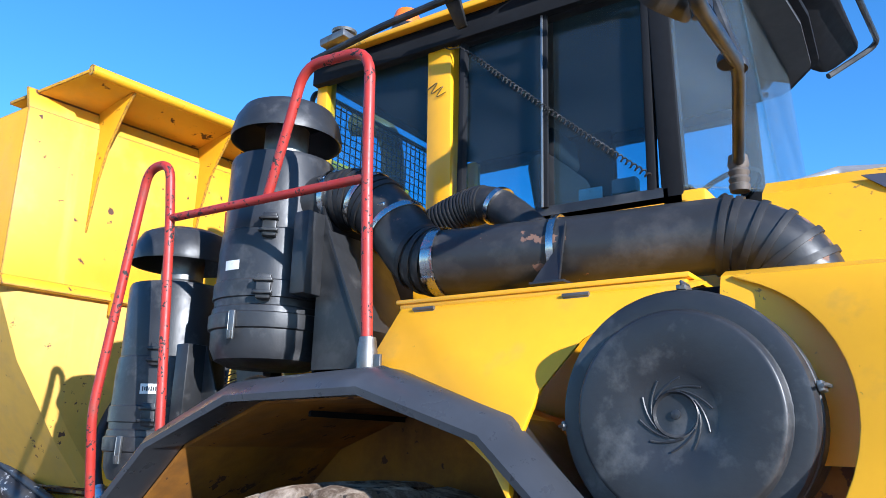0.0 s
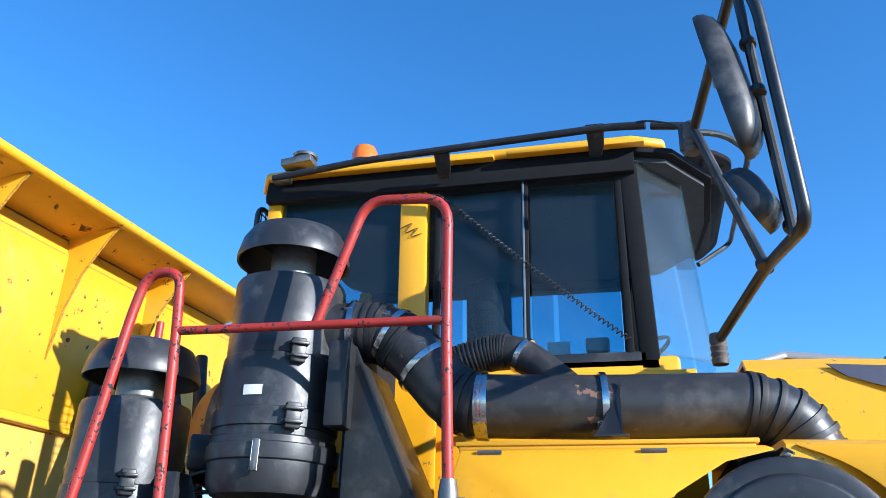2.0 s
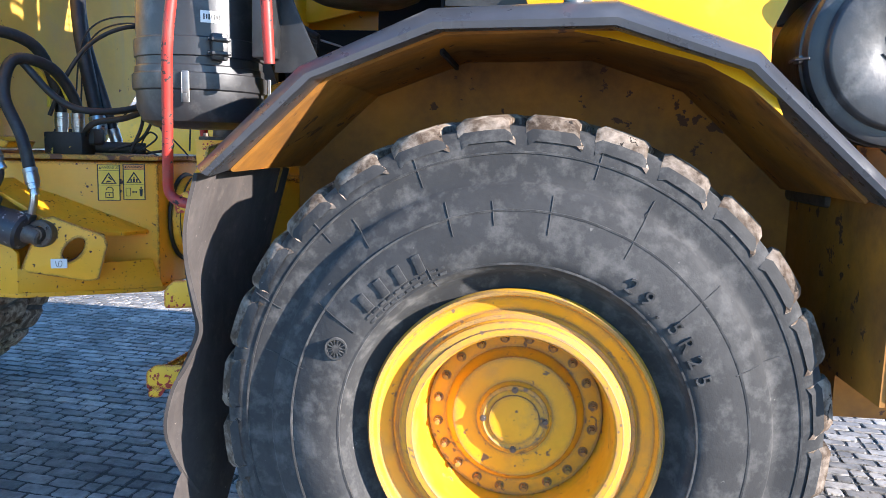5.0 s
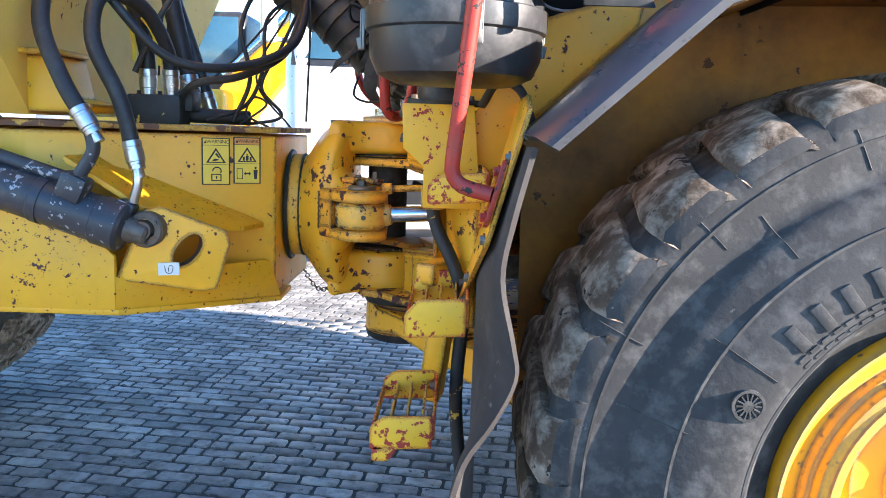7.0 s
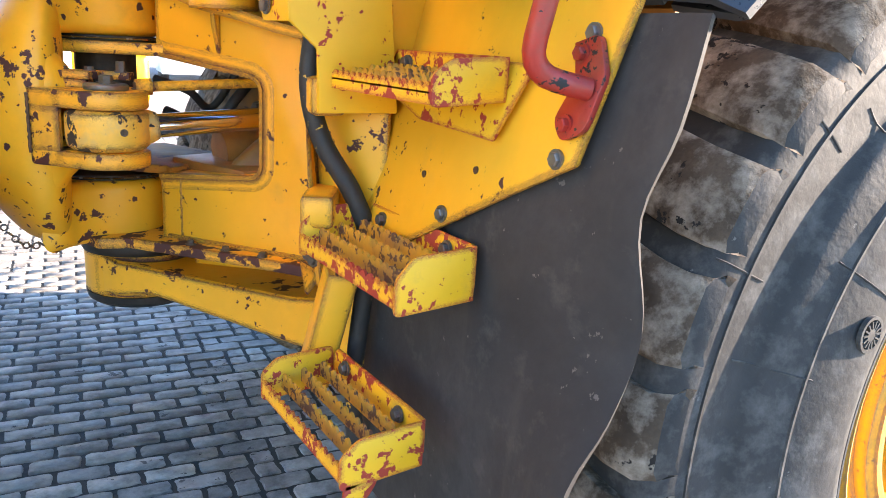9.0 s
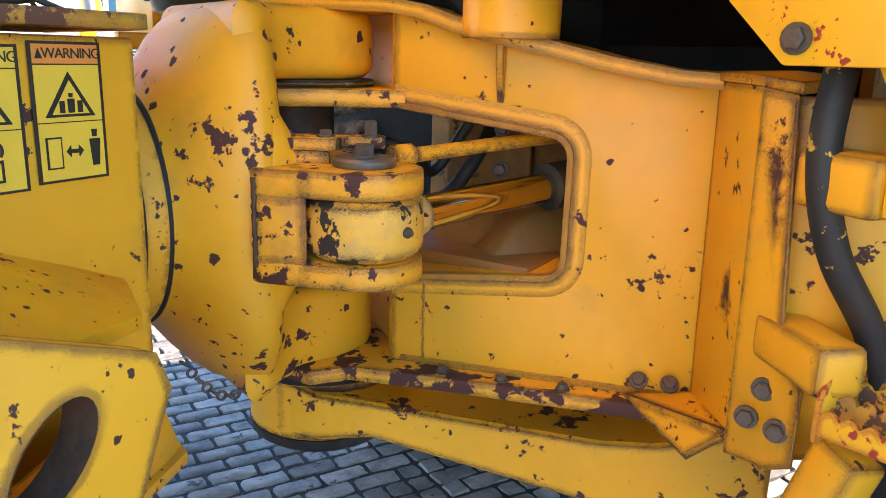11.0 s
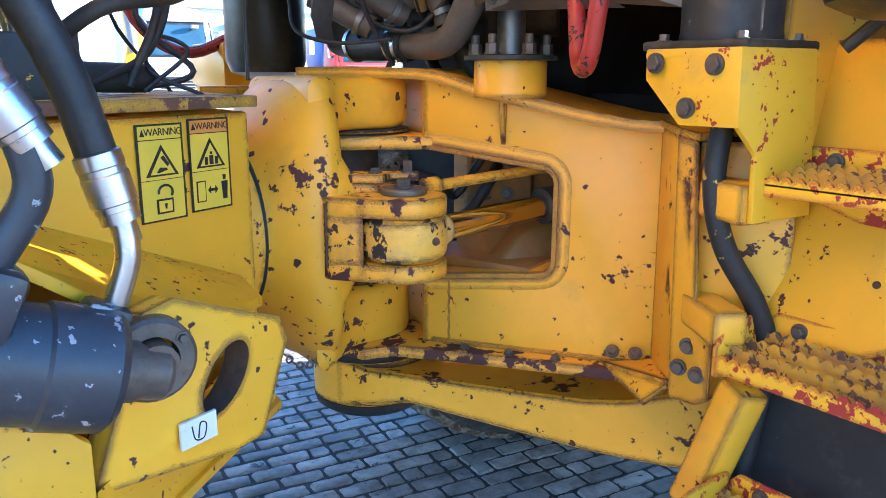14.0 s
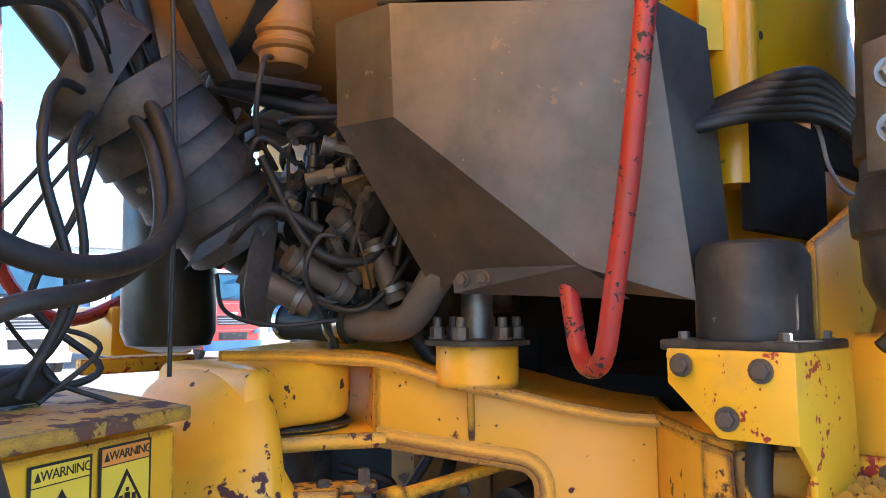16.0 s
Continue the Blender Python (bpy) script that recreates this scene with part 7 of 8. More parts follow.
for pts, r in (([(-1.5, 1.78, 2.2), (-1.42, 1.7, 2.0), (-1.3, 1.64, 1.98), (-1.24, 1.62, 2.12), (-1.3, 1.66, 2.28)], 0.011), ([(-1.36, 1.72, 2.3), (-1.28, 1.64, 2.22), (-1.24, 1.6, 2.1), (-1.26, 1.6, 1.96)], 0.009), ([(-1.6, 1.84, 2.36), (-1.45, 1.8, 2.34), (-1.36, 1.74, 2.32), (-1.2, 1.7, 2.34)], 0.02), ([(-1.42, 1.78, 1.9), (-1.34, 1.66, 1.86), (-1.28, 1.62, 1.9), (-1.22, 1.6, 1.98)], 0.007), ([(-1.56, 1.86, 1.94), (-1.57, 1.8, 1.86), (-1.5, 1.72, 1.83), (-1.38, 1.66, 1.84)], 0.005)):
    hose(pts, r, M_rub, eng, "engine_hose")
for k in range(26):
    a = Vector((random.uniform(-1.5, -1.18), random.uniform(1.6, 1.9), random.uniform(1.86, 2.3)))
    b = a + Vector((random.uniform(-0.12, 0.16), random.uniform(-0.1, 0.2), random.uniform(-0.22, 0.2)))
    mid = (a + b) / 2 + Vector((-0.05, -0.03, random.uniform(-0.1, 0.06)))
    hose([a, mid, b, b + Vector((0.1, 0.12, random.uniform(-0.05, 0.1)))], random.choice((0.003, 0.004, 0.006, 0.008)), random.choice((M_rub, M_rub, M_eng)), eng, "engine_wire", steps=5)
for k in range(14):
    a = Vector((random.uniform(-1.46, -1.22), random.uniform(1.62, 1.85), random.uniform(1.88, 2.22)))
    d = Vector((random.uniform(-0.6, 0.6), random.uniform(-1, 0.2), random.uniform(-0.6, 1))).normalized()
    bm = B()
    tube(bm, [a - d * 0.03, a + d * 0.02], 0.015, 14)
    tube(bm, [a + d * 0.018, a + d * 0.034], 0.021, 6)
    tube(bm, [a + d * 0.034, a + d * 0.06], 0.011, 12)
    part("connector", bm, random.choice((M_cast, M_bolt, M_tank, M_zinc)), eng)
# round tank with a cap below
bm = B()
tm = pose(-1.2, 2.0, 2.785, 0, 90, 0)
lathe(bm, [(0.002, -0.58), (0.1, -0.57), (0.2, -0.535), (0.28, -0.48), (0.33, -0.41), (0.355, -0.33), (0.36, -0.28), (0.36, 0.45), (0.25, 0.56), (0.002, 0.58)], tm, 56)
tank = part("yellow_tank", bm, M_tank, truck, "dull ochre round tank with a drain cap")
bm = B()
lathe(bm, [(0.002, 2.408), (0.048, 2.41), (0.054, 2.418), (0.056, 2.44), (0.066, 2.446), (0.07, 2.455), (0.066, 2.464), (0.06, 2.468), (0.06, 2.478), (0.068, 2.484), (0.07, 2.492), (0.064, 2.5), (0.064, 2.56)], pose(-1.452, 1.77, 0), 28)
part("tank_cap", bm, M_tank, tank, "rusty ochre filler cap")
bm = B()
lathe(bm, [(0.362, -0.345), (0.37, -0.345), (0.37, -0.3), (0.362, -0.3)], tm, 56, caps=False)
part("tank_strap", bm, M_eng, tank)
bm = B()
prism(bm, [(-1.71, 1.72, 2.5), (-1.61, 1.72, 2.34), (-1.38, 1.72, 2.36), (-1.38, 1.72, 2.375), (-1.595, 1.72, 2.362), (-1.665, 1.72, 2.5)], (0.0, 0.07, 0), 0.003)
part("tank_cradle", bm, M_eng, tank, "dark folded cradle strip")
# far red rail, canister and step plate seen between the halves
bm = B()
tube(bm, rounded([(-1.75, 2.95, 3.0), (-1.7, 2.95, 1.95), (-1.5, 2.95, 1.8), (-1.2, 2.95, 1.95), (-1.2, 2.95, 3.3)], 0.14), 0.022, 10)
tube(bm, [(-1.2, 2.95, 2.6), (-0.6, 2.95, 2.6)], 0.018, 10)
part("far_handrail", bm, M_red, truck, "red handrail on the far side")
bm = B()
box(bm, (-1.31, 2.82, 1.685), (0.38, 0.05, 0.05), (0, 0, 0), 0.006)
part("far_step", bm, M_yels, truck)
bm = B()
box(bm, (-1.22, 3.1, 1.79), (0.3, 0.4, 0.17), (0, 0, 0), 0.02)
part("far_wing", bm, M_yel, truck)
bm = B()
lathe(bm, [(0.05, 1.74), (0.12, 1.76), (0.135, 1.8), (0.135, 2.2), (0.12, 2.25), (0.05, 2.27)], pose(-1.36, 2.5, 0), 28)
part("far_reservoir", bm, M_blk, truck, "black reservoir on the far side")
# wiring, a post and a panel beside the engine
bm = B()
tube(bm, [(-0.95, 0.95, 2.1), (-0.95, 0.95, 3.2)], 0.05, 20)
part("round_post", bm, M_yel, truck, "yellow round post behind the canister")
bm = B()
prism(bm, rounded([(-0.92, 0.93, 2.9), (-0.92, 0.93, 2.27), (-0.4, 0.93, 2.4), (-0.3, 0.93, 2.33), (-0.1, 0.93, 2.3), (-0.1, 0.93, 2.9), (-0.92, 0.93, 2.9)], 0.05, 4)[:-1], (0, 0.014, 0), 0.003)
rp = part("rear_panel", bm, M_yel, truck, "yellow panel below the cab with a cut-out")
bm = B()
lathe(bm, [(0.002, 0.0), (0.009, 0.001), (0.009, -0.004)], along((-0.86, 0.929, 2.42), (-0.86, 0.8, 2.42)), 14)
part("bolt_hole", bm, M_hole, rp)
bm = B()
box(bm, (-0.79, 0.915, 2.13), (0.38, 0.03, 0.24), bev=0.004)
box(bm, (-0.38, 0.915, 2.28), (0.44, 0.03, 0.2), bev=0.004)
# upright plate added only to keep sun off the yellow panel
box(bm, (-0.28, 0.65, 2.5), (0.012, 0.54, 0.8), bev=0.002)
part("bulkhead", bm, M_dark, truck, "black sheets behind the air cleaners, one plate added to block the sun")
hose([(-1.04, 0.82, 2.2), (-0.95, 0.8, 2.2), (-0.915, 0.79, 2.12), (-0.84, 0.78, 2.08), (-0.68, 0.78, 2.1), (-0.7, 0.79, 2.16), (-0.82, 0.8, 2.2)], 0.004, M_grey, truck, "loose_wire", "loose grey wire")
bm = B()
prism(bm, [(-1.03, 0.98, 2.36), (-0.99, 0.94, 2.36), (-0.99, 0.94, 2.48), (-1.03, 0.98, 2.48)], (-0.002, -0.002, 0))
part("hazard_label", bm, M_laby, truck, "small yellow hazard label")
for k in range(6):
    hose([(-1.15 + 0.02 * k, 0.95, 2.18 + 0.012 * k), (-1.08, 0.85 - 0.01 * k, 2.2 + 0.012 * k), (-0.95, 0.78, 2.2 + 0.015 * k), (-0.8, 0.75, 2.15 + 0.01 * k)], 0.012, M_rub, truck, "wiring_loom")
bm = B()
prism(bm, [(-1.12, 0.75, 1.6), (-1.12, 0.75, 1.97), (-0.84, 0.75, 2.07), (-0.6, 0.75, 2.14), (-0.62, 0.75, 2.035), (-0.93, 0.75, 1.745), (-0.97, 0.75, 1.6)], (0, 0.014, 0), 0.003)
part("wing_stay", bm, M_yelf, truck, "yellow stay plate behind the fender")
hose([(-1.06, 0.68, 1.8), (-1.02, 0.62, 1.86), (-0.96, 0.6, 1.84), (-0.92, 0.62, 1.75)], 0.012, M_rub, truck, "short_hose")

# ---- dump body ----
def dx(y):
    """How far the body's front leans forward across its width."""
    return 0.08 * (y - 0.6)


XW, XE, ZT = -2.62, -2.3, 4.0
Y0, Y1 = 0.42, 3.35
bm = B()
prism(bm, [(XW + dx(Y0), Y0, 2.8), (XW + dx(Y1), Y1, 2.8), (-6.5, Y1, 2.8), (-6.5, Y0, 2.8)], (0, 0, 1.0), 0.01)
body = part("dump_body", bm, M_yelw, truck, "yellow dump body with a spill guard")
bm = B()
rows = []
for z, a, b in ((2.79, 0.44, 3.2), (2.4, 0.6, 2.9), (2.0, 0.85, 2.5), (1.73, 1.05, 2.2)):
    rows.append([(-5.0, a, z), (XW + dx(a) - 0.06, a, z), (XW + dx(a) - 0.01, a + 0.08, z), (XW + dx(b), b - 0.1, z), (XW + dx(b) - 0.05, b, z), (-5.0, b, z)])
sheet(bm, rows, 0.02)
part("lower_front", bm, M_yelo, body, "yellow lower front wall with dents", 30)
bm = B()
prism(bm, [(XE, 0.56, ZT), (XE + dx(3.2), 3.2, ZT), (XW - 0.25, 3.3, ZT - 0.12), (XW - 0.25, 0.42, ZT - 0.12)], (0, 0, -0.02), 0.004)
prism(bm, [(XW + dx(Y0), Y0, 3.79), (XW + dx(Y1), Y1, 3.79), (XW + dx(Y1) - 0.05, Y1, 3.93), (XW + dx(Y0) - 0.05, Y0, 3.93)], (-0.02, 0, 0), 0.003)
part("spill_guard", bm, M_yelw, body, "yellow overhanging spill guard")
bm = B()
tube(bm, [(XE, 0.56, ZT - 0.01), (XE + dx(3.2), 3.2, ZT - 0.01)], 0.032, 14)
part("guard_rim", bm, M_yelw, body)
for y in (0.83, 1.52, 2.25):
    bm = B()
    o = dx(y)
    c = [(XE + o, y, ZT - 0.03), (XE + o - 0.06, y, ZT - 0.1), (XW + o + 0.12, y, ZT - 0.33), (XW + o + 0.05, y, ZT - 0.55), (XW + o, y, ZT - 0.85), (XW + o - 0.03, y, ZT - 0.85), (XW + o - 0.03, y, ZT - 0.06)]
    prism(bm, c, (0, 0.014, 0), 0.003)
    part("gusset", bm, M_yelw, body)
bm = B()
prism(bm, [(XW + dx(Y0) + 0.035, Y0, 2.78), (XW + dx(Y1) + 0.035, Y1, 2.78), (XW + dx(Y1), Y1, 2.84), (XW + dx(Y0), Y0, 2.84)], (-0.03, 0, -0.01), 0.003)
part("wall_ledge", bm, M_yelw, body)
bm = B()
box(bm, (XW + 0.06, 1.04, 2.76), (0.06, 0.03, 0.14), bev=0.012)
part("lifting_eye", bm, M_yelw, body)
bm = B()
prism(bm, [(-2.62, 1.12, 1.74), (-2.4, 1.15, 1.74), (-2.38, 1.15, 1.77), (-2.46, 1.14, 1.79), (-2.49, 1.14, 1.93), (-2.6, 1.12, 1.93)], (0, 0.2, 0), 0.006)
box(bm, (-2.55, 1.2, 1.94), (0.16, 0.24, 0.02), bev=0.004)
part("body_rest", bm, M_yelw, body, "yellow bolted body rest")
copy_thing(WHEEL, pose(-4.4, -1.1, 0.95))
copy_thing(WHEEL, pose(-4.4, -WHEEL.location.y + 0.02, 0.95, 0, 0, 180))

# ---- yard behind ----
def loft(bm, rings, closed=True):
    """Skin through rings of equal count."""
    t = bmesh.new()
    vs = [[t.verts.new(p) for p in r] for r in rings]
    for a, b in zip(vs, vs[1:]):
        n = len(a)
        for k in range(n if closed else n - 1):
            t.faces.new((a[k], a[(k + 1) % n], b[(k + 1) % n], b[k]))
    if closed:
        t.faces.new(vs[0][::-1])
        t.faces.new(vs[-1])
    bmesh.ops.recalc_face_normals(t, faces=t.faces)
    merge(bm, t)


def cab_ring(z, yf, hw, yb=2.25, r=0.22):
    """Plan outline of a lorry cab at one height, front towards -y."""
    pts = []
    for cx, cy, a0 in ((hw - r, yf + r, -90), (hw - 0.08, yb - 0.08, 0), (-hw + 0.08, yb - 0.08, 90), (-hw + r, yf + r, 180)):
        q = r if cy < 1 else 0.08
        for a in range(0, 91, 18):
            pts.append((cx + q * math.cos(radians(a0 + a)), cy + q * math.sin(radians(a0 + a)), z))
    return pts


def front_y(z):
    """Front of the cab at a height."""
    k = [(0.3, 0.05), (1.0, 0.0), (2.3, 0.02), (2.5, 0.04), (3.5, 0.3), (3.7, 0.36), (4.0, 0.65), (4.12, 1.0)]
    for (a, p), (b, q) in zip(k, k[1:]):
        if z <= b:
            return p + (q - p) * (z - a) / (b - a)
    return 1.0


def lorry(base, turn, paint, lower, label, box_mat=None, scale=1.0):
    """A cab-over lorry with its front at the base, facing -y before it is turned."""
    lo = thing("parked_lorry", (0, 0, 0), label, "lorry", "lorries in the yard")
    bm = B()
    loft(bm, [cab_ring(z, front_y(z), hw, r=r) for z, hw, r in ((0.42, 1.2, 0.2), (1.0, 1.24, 0.24), (2.3, 1.25, 0.24), (2.6, 1.24, 0.24), (3.45, 1.18, 0.24), (3.7, 1.15, 0.26), (3.9, 1.08, 0.32), (4.05, 0.95, 0.4), (4.12, 0.8, 0.45))])
    part("cab_shell", bm, paint, lo, "", 40)

    def band(name, z0, z1, hw0, hw1, mat_, lift, lab="", n=10, parent=None):
        rows = []
        for z, hw in ((z0, hw0), ((z0 + z1) / 2, (hw0 + hw1) / 2), (z1, hw1)):
            rows.append([(hw * (2 * k / n - 1), front_y(z) - lift + 0.1 * max(0, abs(2 * k / n - 1) - 0.7) ** 2 * 5, z) for k in range(n + 1)])
        bm = B()
        sheet(bm, rows, 0.006)
        return part(name, bm, mat_, parent or lo, lab, 40)

    band("windscreen_surround", 2.42, 3.56, 1.16, 1.1, M_blk, 0.008)
    band("windscreen", 2.5, 3.46, 1.1, 1.04, M_screen, 0.016, "blue-tinted windscreen")
    band("sun_visor", 3.56, 3.7, 1.12, 1.08, M_grey, 0.05)
    for z, n in ((2.28, 1), (1.85, 2), (1.2, 3)):
        band("panel_gap", z, z + 0.014, 1.15, 1.15, M_grey, 0.004)
    band("grille", 1.42, 1.8, 0.78, 0.82, M_blk, 0.012, "dark grille")
    for k in range(3):
        band("grille_bar", 1.47 + 0.1 * k, 1.51 + 0.1 * k, 0.74, 0.75, M_grey, 0.03)
    band("lower_grille", 0.82, 1.12, 0.7, 0.74, M_blk, 0.012)
    band("emblem", 1.86, 1.95, 0.22, 0.22, M_chr, 0.012, "bright emblem shape")
    band("bumper", 0.38, 0.78, 1.18, 1.22, lower, 0.035)
    for sx in (-1, 1):
        bm = B()
        prism(bm, [(sx * 0.82, -0.02, 1.05), (sx * 1.14, 0.05, 1.08), (sx * 1.16, 0.05, 1.28), (sx * 0.86, -0.02, 1.2)], (0, -0.02, 0), 0.004)
        part("headlight", bm, M_screen, lo, "clear headlight")
        # tall mirror on its two arms
        bm = B()
        box(bm, (sx * 1.42, 0.12, 2.98), (0.2, 0.12, 0.62), (0, 0, 0), 0.045, seg=3)
        mi = part("wing_mirror", bm, paint, lo, "tall wing mirror housing")
        bm = B()
        box(bm, (sx * 1.42, 0.185, 2.98), (0.16, 0.01, 0.55), (0, 0, 0), 0.004)
        part("mirror_glass", bm, M_chr, mi)
        for z in (2.72, 3.24):
            bm = B()
            tube(bm, [(sx * 1.4, 0.14, z), (sx * 1.24, 0.32, z)], 0.028, 8)
            part("mirror_arm", bm, M_grey, mi)
        bm = B()
        box(bm, (sx * 1.238, 1.0, 2.95), (0.02, 0.9, 0.7), (0, 0, 0), 0.008)
        part("side_window", bm, M_screen, lo)
        bm = B()
        box(bm, (sx * 1.25, 0.9, 1.9), (0.016, 1.05, 0.03), (0, 0, 0), 0.004)
        part("door_crease", bm, M_grey, lo)
        bm = B()
        lathe(bm, [(0.2, -0.14), (0.42, -0.15), (0.5, -0.11), (0.5, 0.11), (0.42, 0.15), (0.2, 0.14)], pose(sx * 1.02, 1.25, 0.5, 0, 90, 0), 32)
        wh = part("wheel", bm, M_tyre, lo)
        bm = B()
        lathe(bm, [(0.02, -0.06), (0.14, -0.06), (0.24, -0.12), (0.3, -0.145), (0.3, 0.145), (0.02, 0.1)], pose(sx * 1.02, 1.25, 0.5, 0, 90, 0), 24)
        part("rim", bm, M_grey, wh)
    bm = B()
    box(bm, (0.55, 0.12, 3.4), (0.26, 0.14, 0.13), (0, 0, 6), 0.04, seg=3)
    part("kerb_mirror", bm, M_grey, lo, "grey kerb mirror above the screen")
    for x in (-0.5, 0.35):
        bm = B()
        tube(bm, [(x, front_y(2.5) - 0.04, 2.46), (x + 0.6, front_y(2.62) - 0.03, 2.6)], 0.012, 6)
        part("wiper", bm, M_blk, lo)
    bm = B()
    box(bm, (0, 4.0, 0.75), (0.9, 5.5, 0.28), bev=0.02)
    ch = part("chassis", bm, M_blk, lo)
    if box_mat:
        bm = B()
        box(bm, (0, 5.2, 2.45), (2.5, 5.6, 3.0), bev=0.03)
        part("cargo_box", bm, box_mat, lo)
    lo.matrix_world = pose(*base, 0, 0, turn) @ Matrix.Diagonal((scale, scale, scale, 1))
    return lo


lorry((-1.95, 7.75, 0), 4, M_white, M_white, "white cab-over lorry parked facing the dump truck")
lorry((4.85, 24.0, 0.0), -8, M_white, M_white, "white cab-over lorry parked far across the yard", M_wall, 0.92)
lorry((8.6, 25.5, 0.0), -10, M_white, M_blue, "white lorry with a blue body far across the yard", M_blue, 0.9)
lorry((12.4, 26.0, 0.0), -12, M_redl, M_blue, "red and blue lorry at the far edge of the yard", M_blue, 0.9)

# excavator behind the lorry
ex = thing("excavator", (0, 0, 0), "yellow excavator with a raised boom and black cab", "excavator", "")
bm = B()
prism(bm, [(-5.4, 11.8, 1.55), (-4.9, 11.8, 1.5), (-3.7, 11.8, 2.95), (-2.6, 11.8, 4.3), (-2.75, 11.8, 4.75), (-3.95, 11.8, 3.75), (-5.2, 11.8, 2.3)], (0, 0.45, 0), 0.03)
part("boom", bm, M_yel, ex, "bright yellow boom")
bm = B()
tube(bm, [(-5.1, 11.75, 2.5), (-3.6, 11.75, 3.9)], 0.09, 16)
part("boom_cylinder", bm, M_chr, ex)
bm = B()
box(bm, (-6.2, 12.3, 1.75), (2.6, 2.4, 1.0), bev=0.12, seg=3)
part("house", bm, M_yel, ex)
bm = B()
box(bm, (-5.35, 12.6, 2.85), (1.1, 1.2, 1.5), bev=0.12, seg=3)
xc = part("cab", bm, M_blk, ex, "black cab with tinted panes")
bm = B()
box(bm, (-5.35, 11.985, 2.95), (0.85, 0.02, 1.1), bev=0.008)
part("pane", bm, M_screen, xc)
for y in (11.4, 13.6):
    bm = B()
    box(bm, (-6.0, y, 0.5), (3.8, 0.6, 0.95), bev=0.4, seg=5)
    part("track", bm, M_tyre, ex)
for k in range(4):
    bm = B()
    tube(bm, [(-4.75 + 0.25 * k, 10.6, 1.2), (-4.75 + 0.25 * k, 10.6, 1.75)], 0.035, 8)
    part("white_post", bm, M_white, ex)

# second machine's boom, rising behind the lorry
lo2 = thing("loader", (1.6, 18, 0), "yellow loader boom standing behind the white lorry", "loader", "")
bm = B()
prism(bm, rounded([(0.9, 18, 6.2), (1.35, 18, 6.3), (1.88, 18, 5.8), (1.98, 18, 5.0), (1.7, 18, 4.7), (1.6, 18, 5.5), (0.95, 18, 5.85), (0.9, 18, 6.2)], 0.12, 3)[:-1], (0, 0.4, 0), 0.03)
part("boom", bm, M_yel, lo2, "bright yellow cranked boom")
bm = B()
prism(bm, [(1.7, 18, 4.75), (1.98, 18, 4.95), (2.3, 18, 2.4), (1.85, 18, 0.9), (1.6, 18, 0.9), (1.95, 18, 2.4)], (0, 0.35, 0), 0.03)
part("arm", bm, M_yel, lo2)
bm = B()
tube(bm, [(1.75, 17.9, 5.4), (2.05, 17.9, 2.2)], 0.1, 12)
part("cylinder", bm, M_grey, lo2)
bm = B()
box(bm, (1.2, 18.4, 0.55), (1.8, 1.2, 1.1), bev=0.15, seg=3)
part("bucket", bm, M_yel, lo2)

# white hall along the far edge of the yard
hall = thing("warehouse", (0, 0, 0), "long low white warehouse with grey cladding", "building", "")
bm = B()
box(bm, (4, 46, 2.6), (70, 6, 5.2), bev=0.02)
part("wall", bm, M_wall, hall)
bm = B()
box(bm, (4, 46, 5.3), (70.6, 6.6, 0.25), bev=0.02)
part("roof", bm, M_grey, hall)
for k in range(12):
    bm = B()
    box(bm, (-24 + 5 * k, 42.97, 2.2), (2.6, 0.06, 3.6), bev=0.01)
    part("loading_door", bm, M_grey, hall)

# ---- ground and surroundings ----
bm = B()
g = bmesh.new()
bmesh.ops.create_grid(g, x_segments=1, y_segments=1, size=400)
merge(bm, g)


def yard_material():
    """Sandy joints under the laid blocks, pale paving beyond them."""
    m = M_joint.copy()
    m.name = "yard_ground"
    N, L = m.node_tree.nodes, m.node_tree.links
    bs = N["Principled BSDF"]
    src = bs.inputs["Base Color"].links[0].from_socket
    ge, sub, ab, sp, mxm, cmp_ = N.new("ShaderNodeNewGeometry"), N.new("ShaderNodeVectorMath"), N.new("ShaderNodeVectorMath"), N.new("ShaderNodeSeparateXYZ"), N.new("ShaderNodeMath"), N.new("ShaderNodeMath")
    sub.operation, ab.operation, mxm.operation, cmp_.operation = "SUBTRACT", "ABSOLUTE", "MAXIMUM", "GREATER_THAN"
    sub.inputs[1].default_value, cmp_.inputs[1].default_value = (-2, 5, 0), 9.95
    L.new(ge.outputs["Position"], sub.inputs[0])
    L.new(sub.outputs[0], ab.inputs[0])
    L.new(ab.outputs[0], sp.inputs[0])
    L.new(sp.outputs[0], mxm.inputs[0])
    L.new(sp.outputs[1], mxm.inputs[1])
    L.new(mxm.outputs[0], cmp_.inputs[0])
    br, mx = N.new("ShaderNodeTexBrick"), N.new("ShaderNodeMix")
    br.inputs["Scale"].default_value, br.inputs["Mortar Size"].default_value, br.inputs["Brick Width"].default_value, br.inputs["Row Height"].default_value = 1.0, 0.006, 0.2, 0.1
    br.inputs["Color1"].default_value, br.inputs["Color2"].default_value, br.inputs["Mortar"].default_value = (0.25, 0.23, 0.21, 1), (0.31, 0.29, 0.265, 1), (0.12, 0.11, 0.1, 1)
    L.new(ge.outputs["Position"], br.inputs["Vector"])
    mx.data_type = "RGBA"
    L.new(cmp_.outputs[0], mx.inputs[0])
    L.new(src, mx.inputs[6])
    L.new(br.outputs["Color"], mx.inputs[7])
    L.new(mx.outputs[2], bs.inputs["Base Color"])
    return m


ground = link("ground", bm, yard_material())
ground.location.z = -0.007
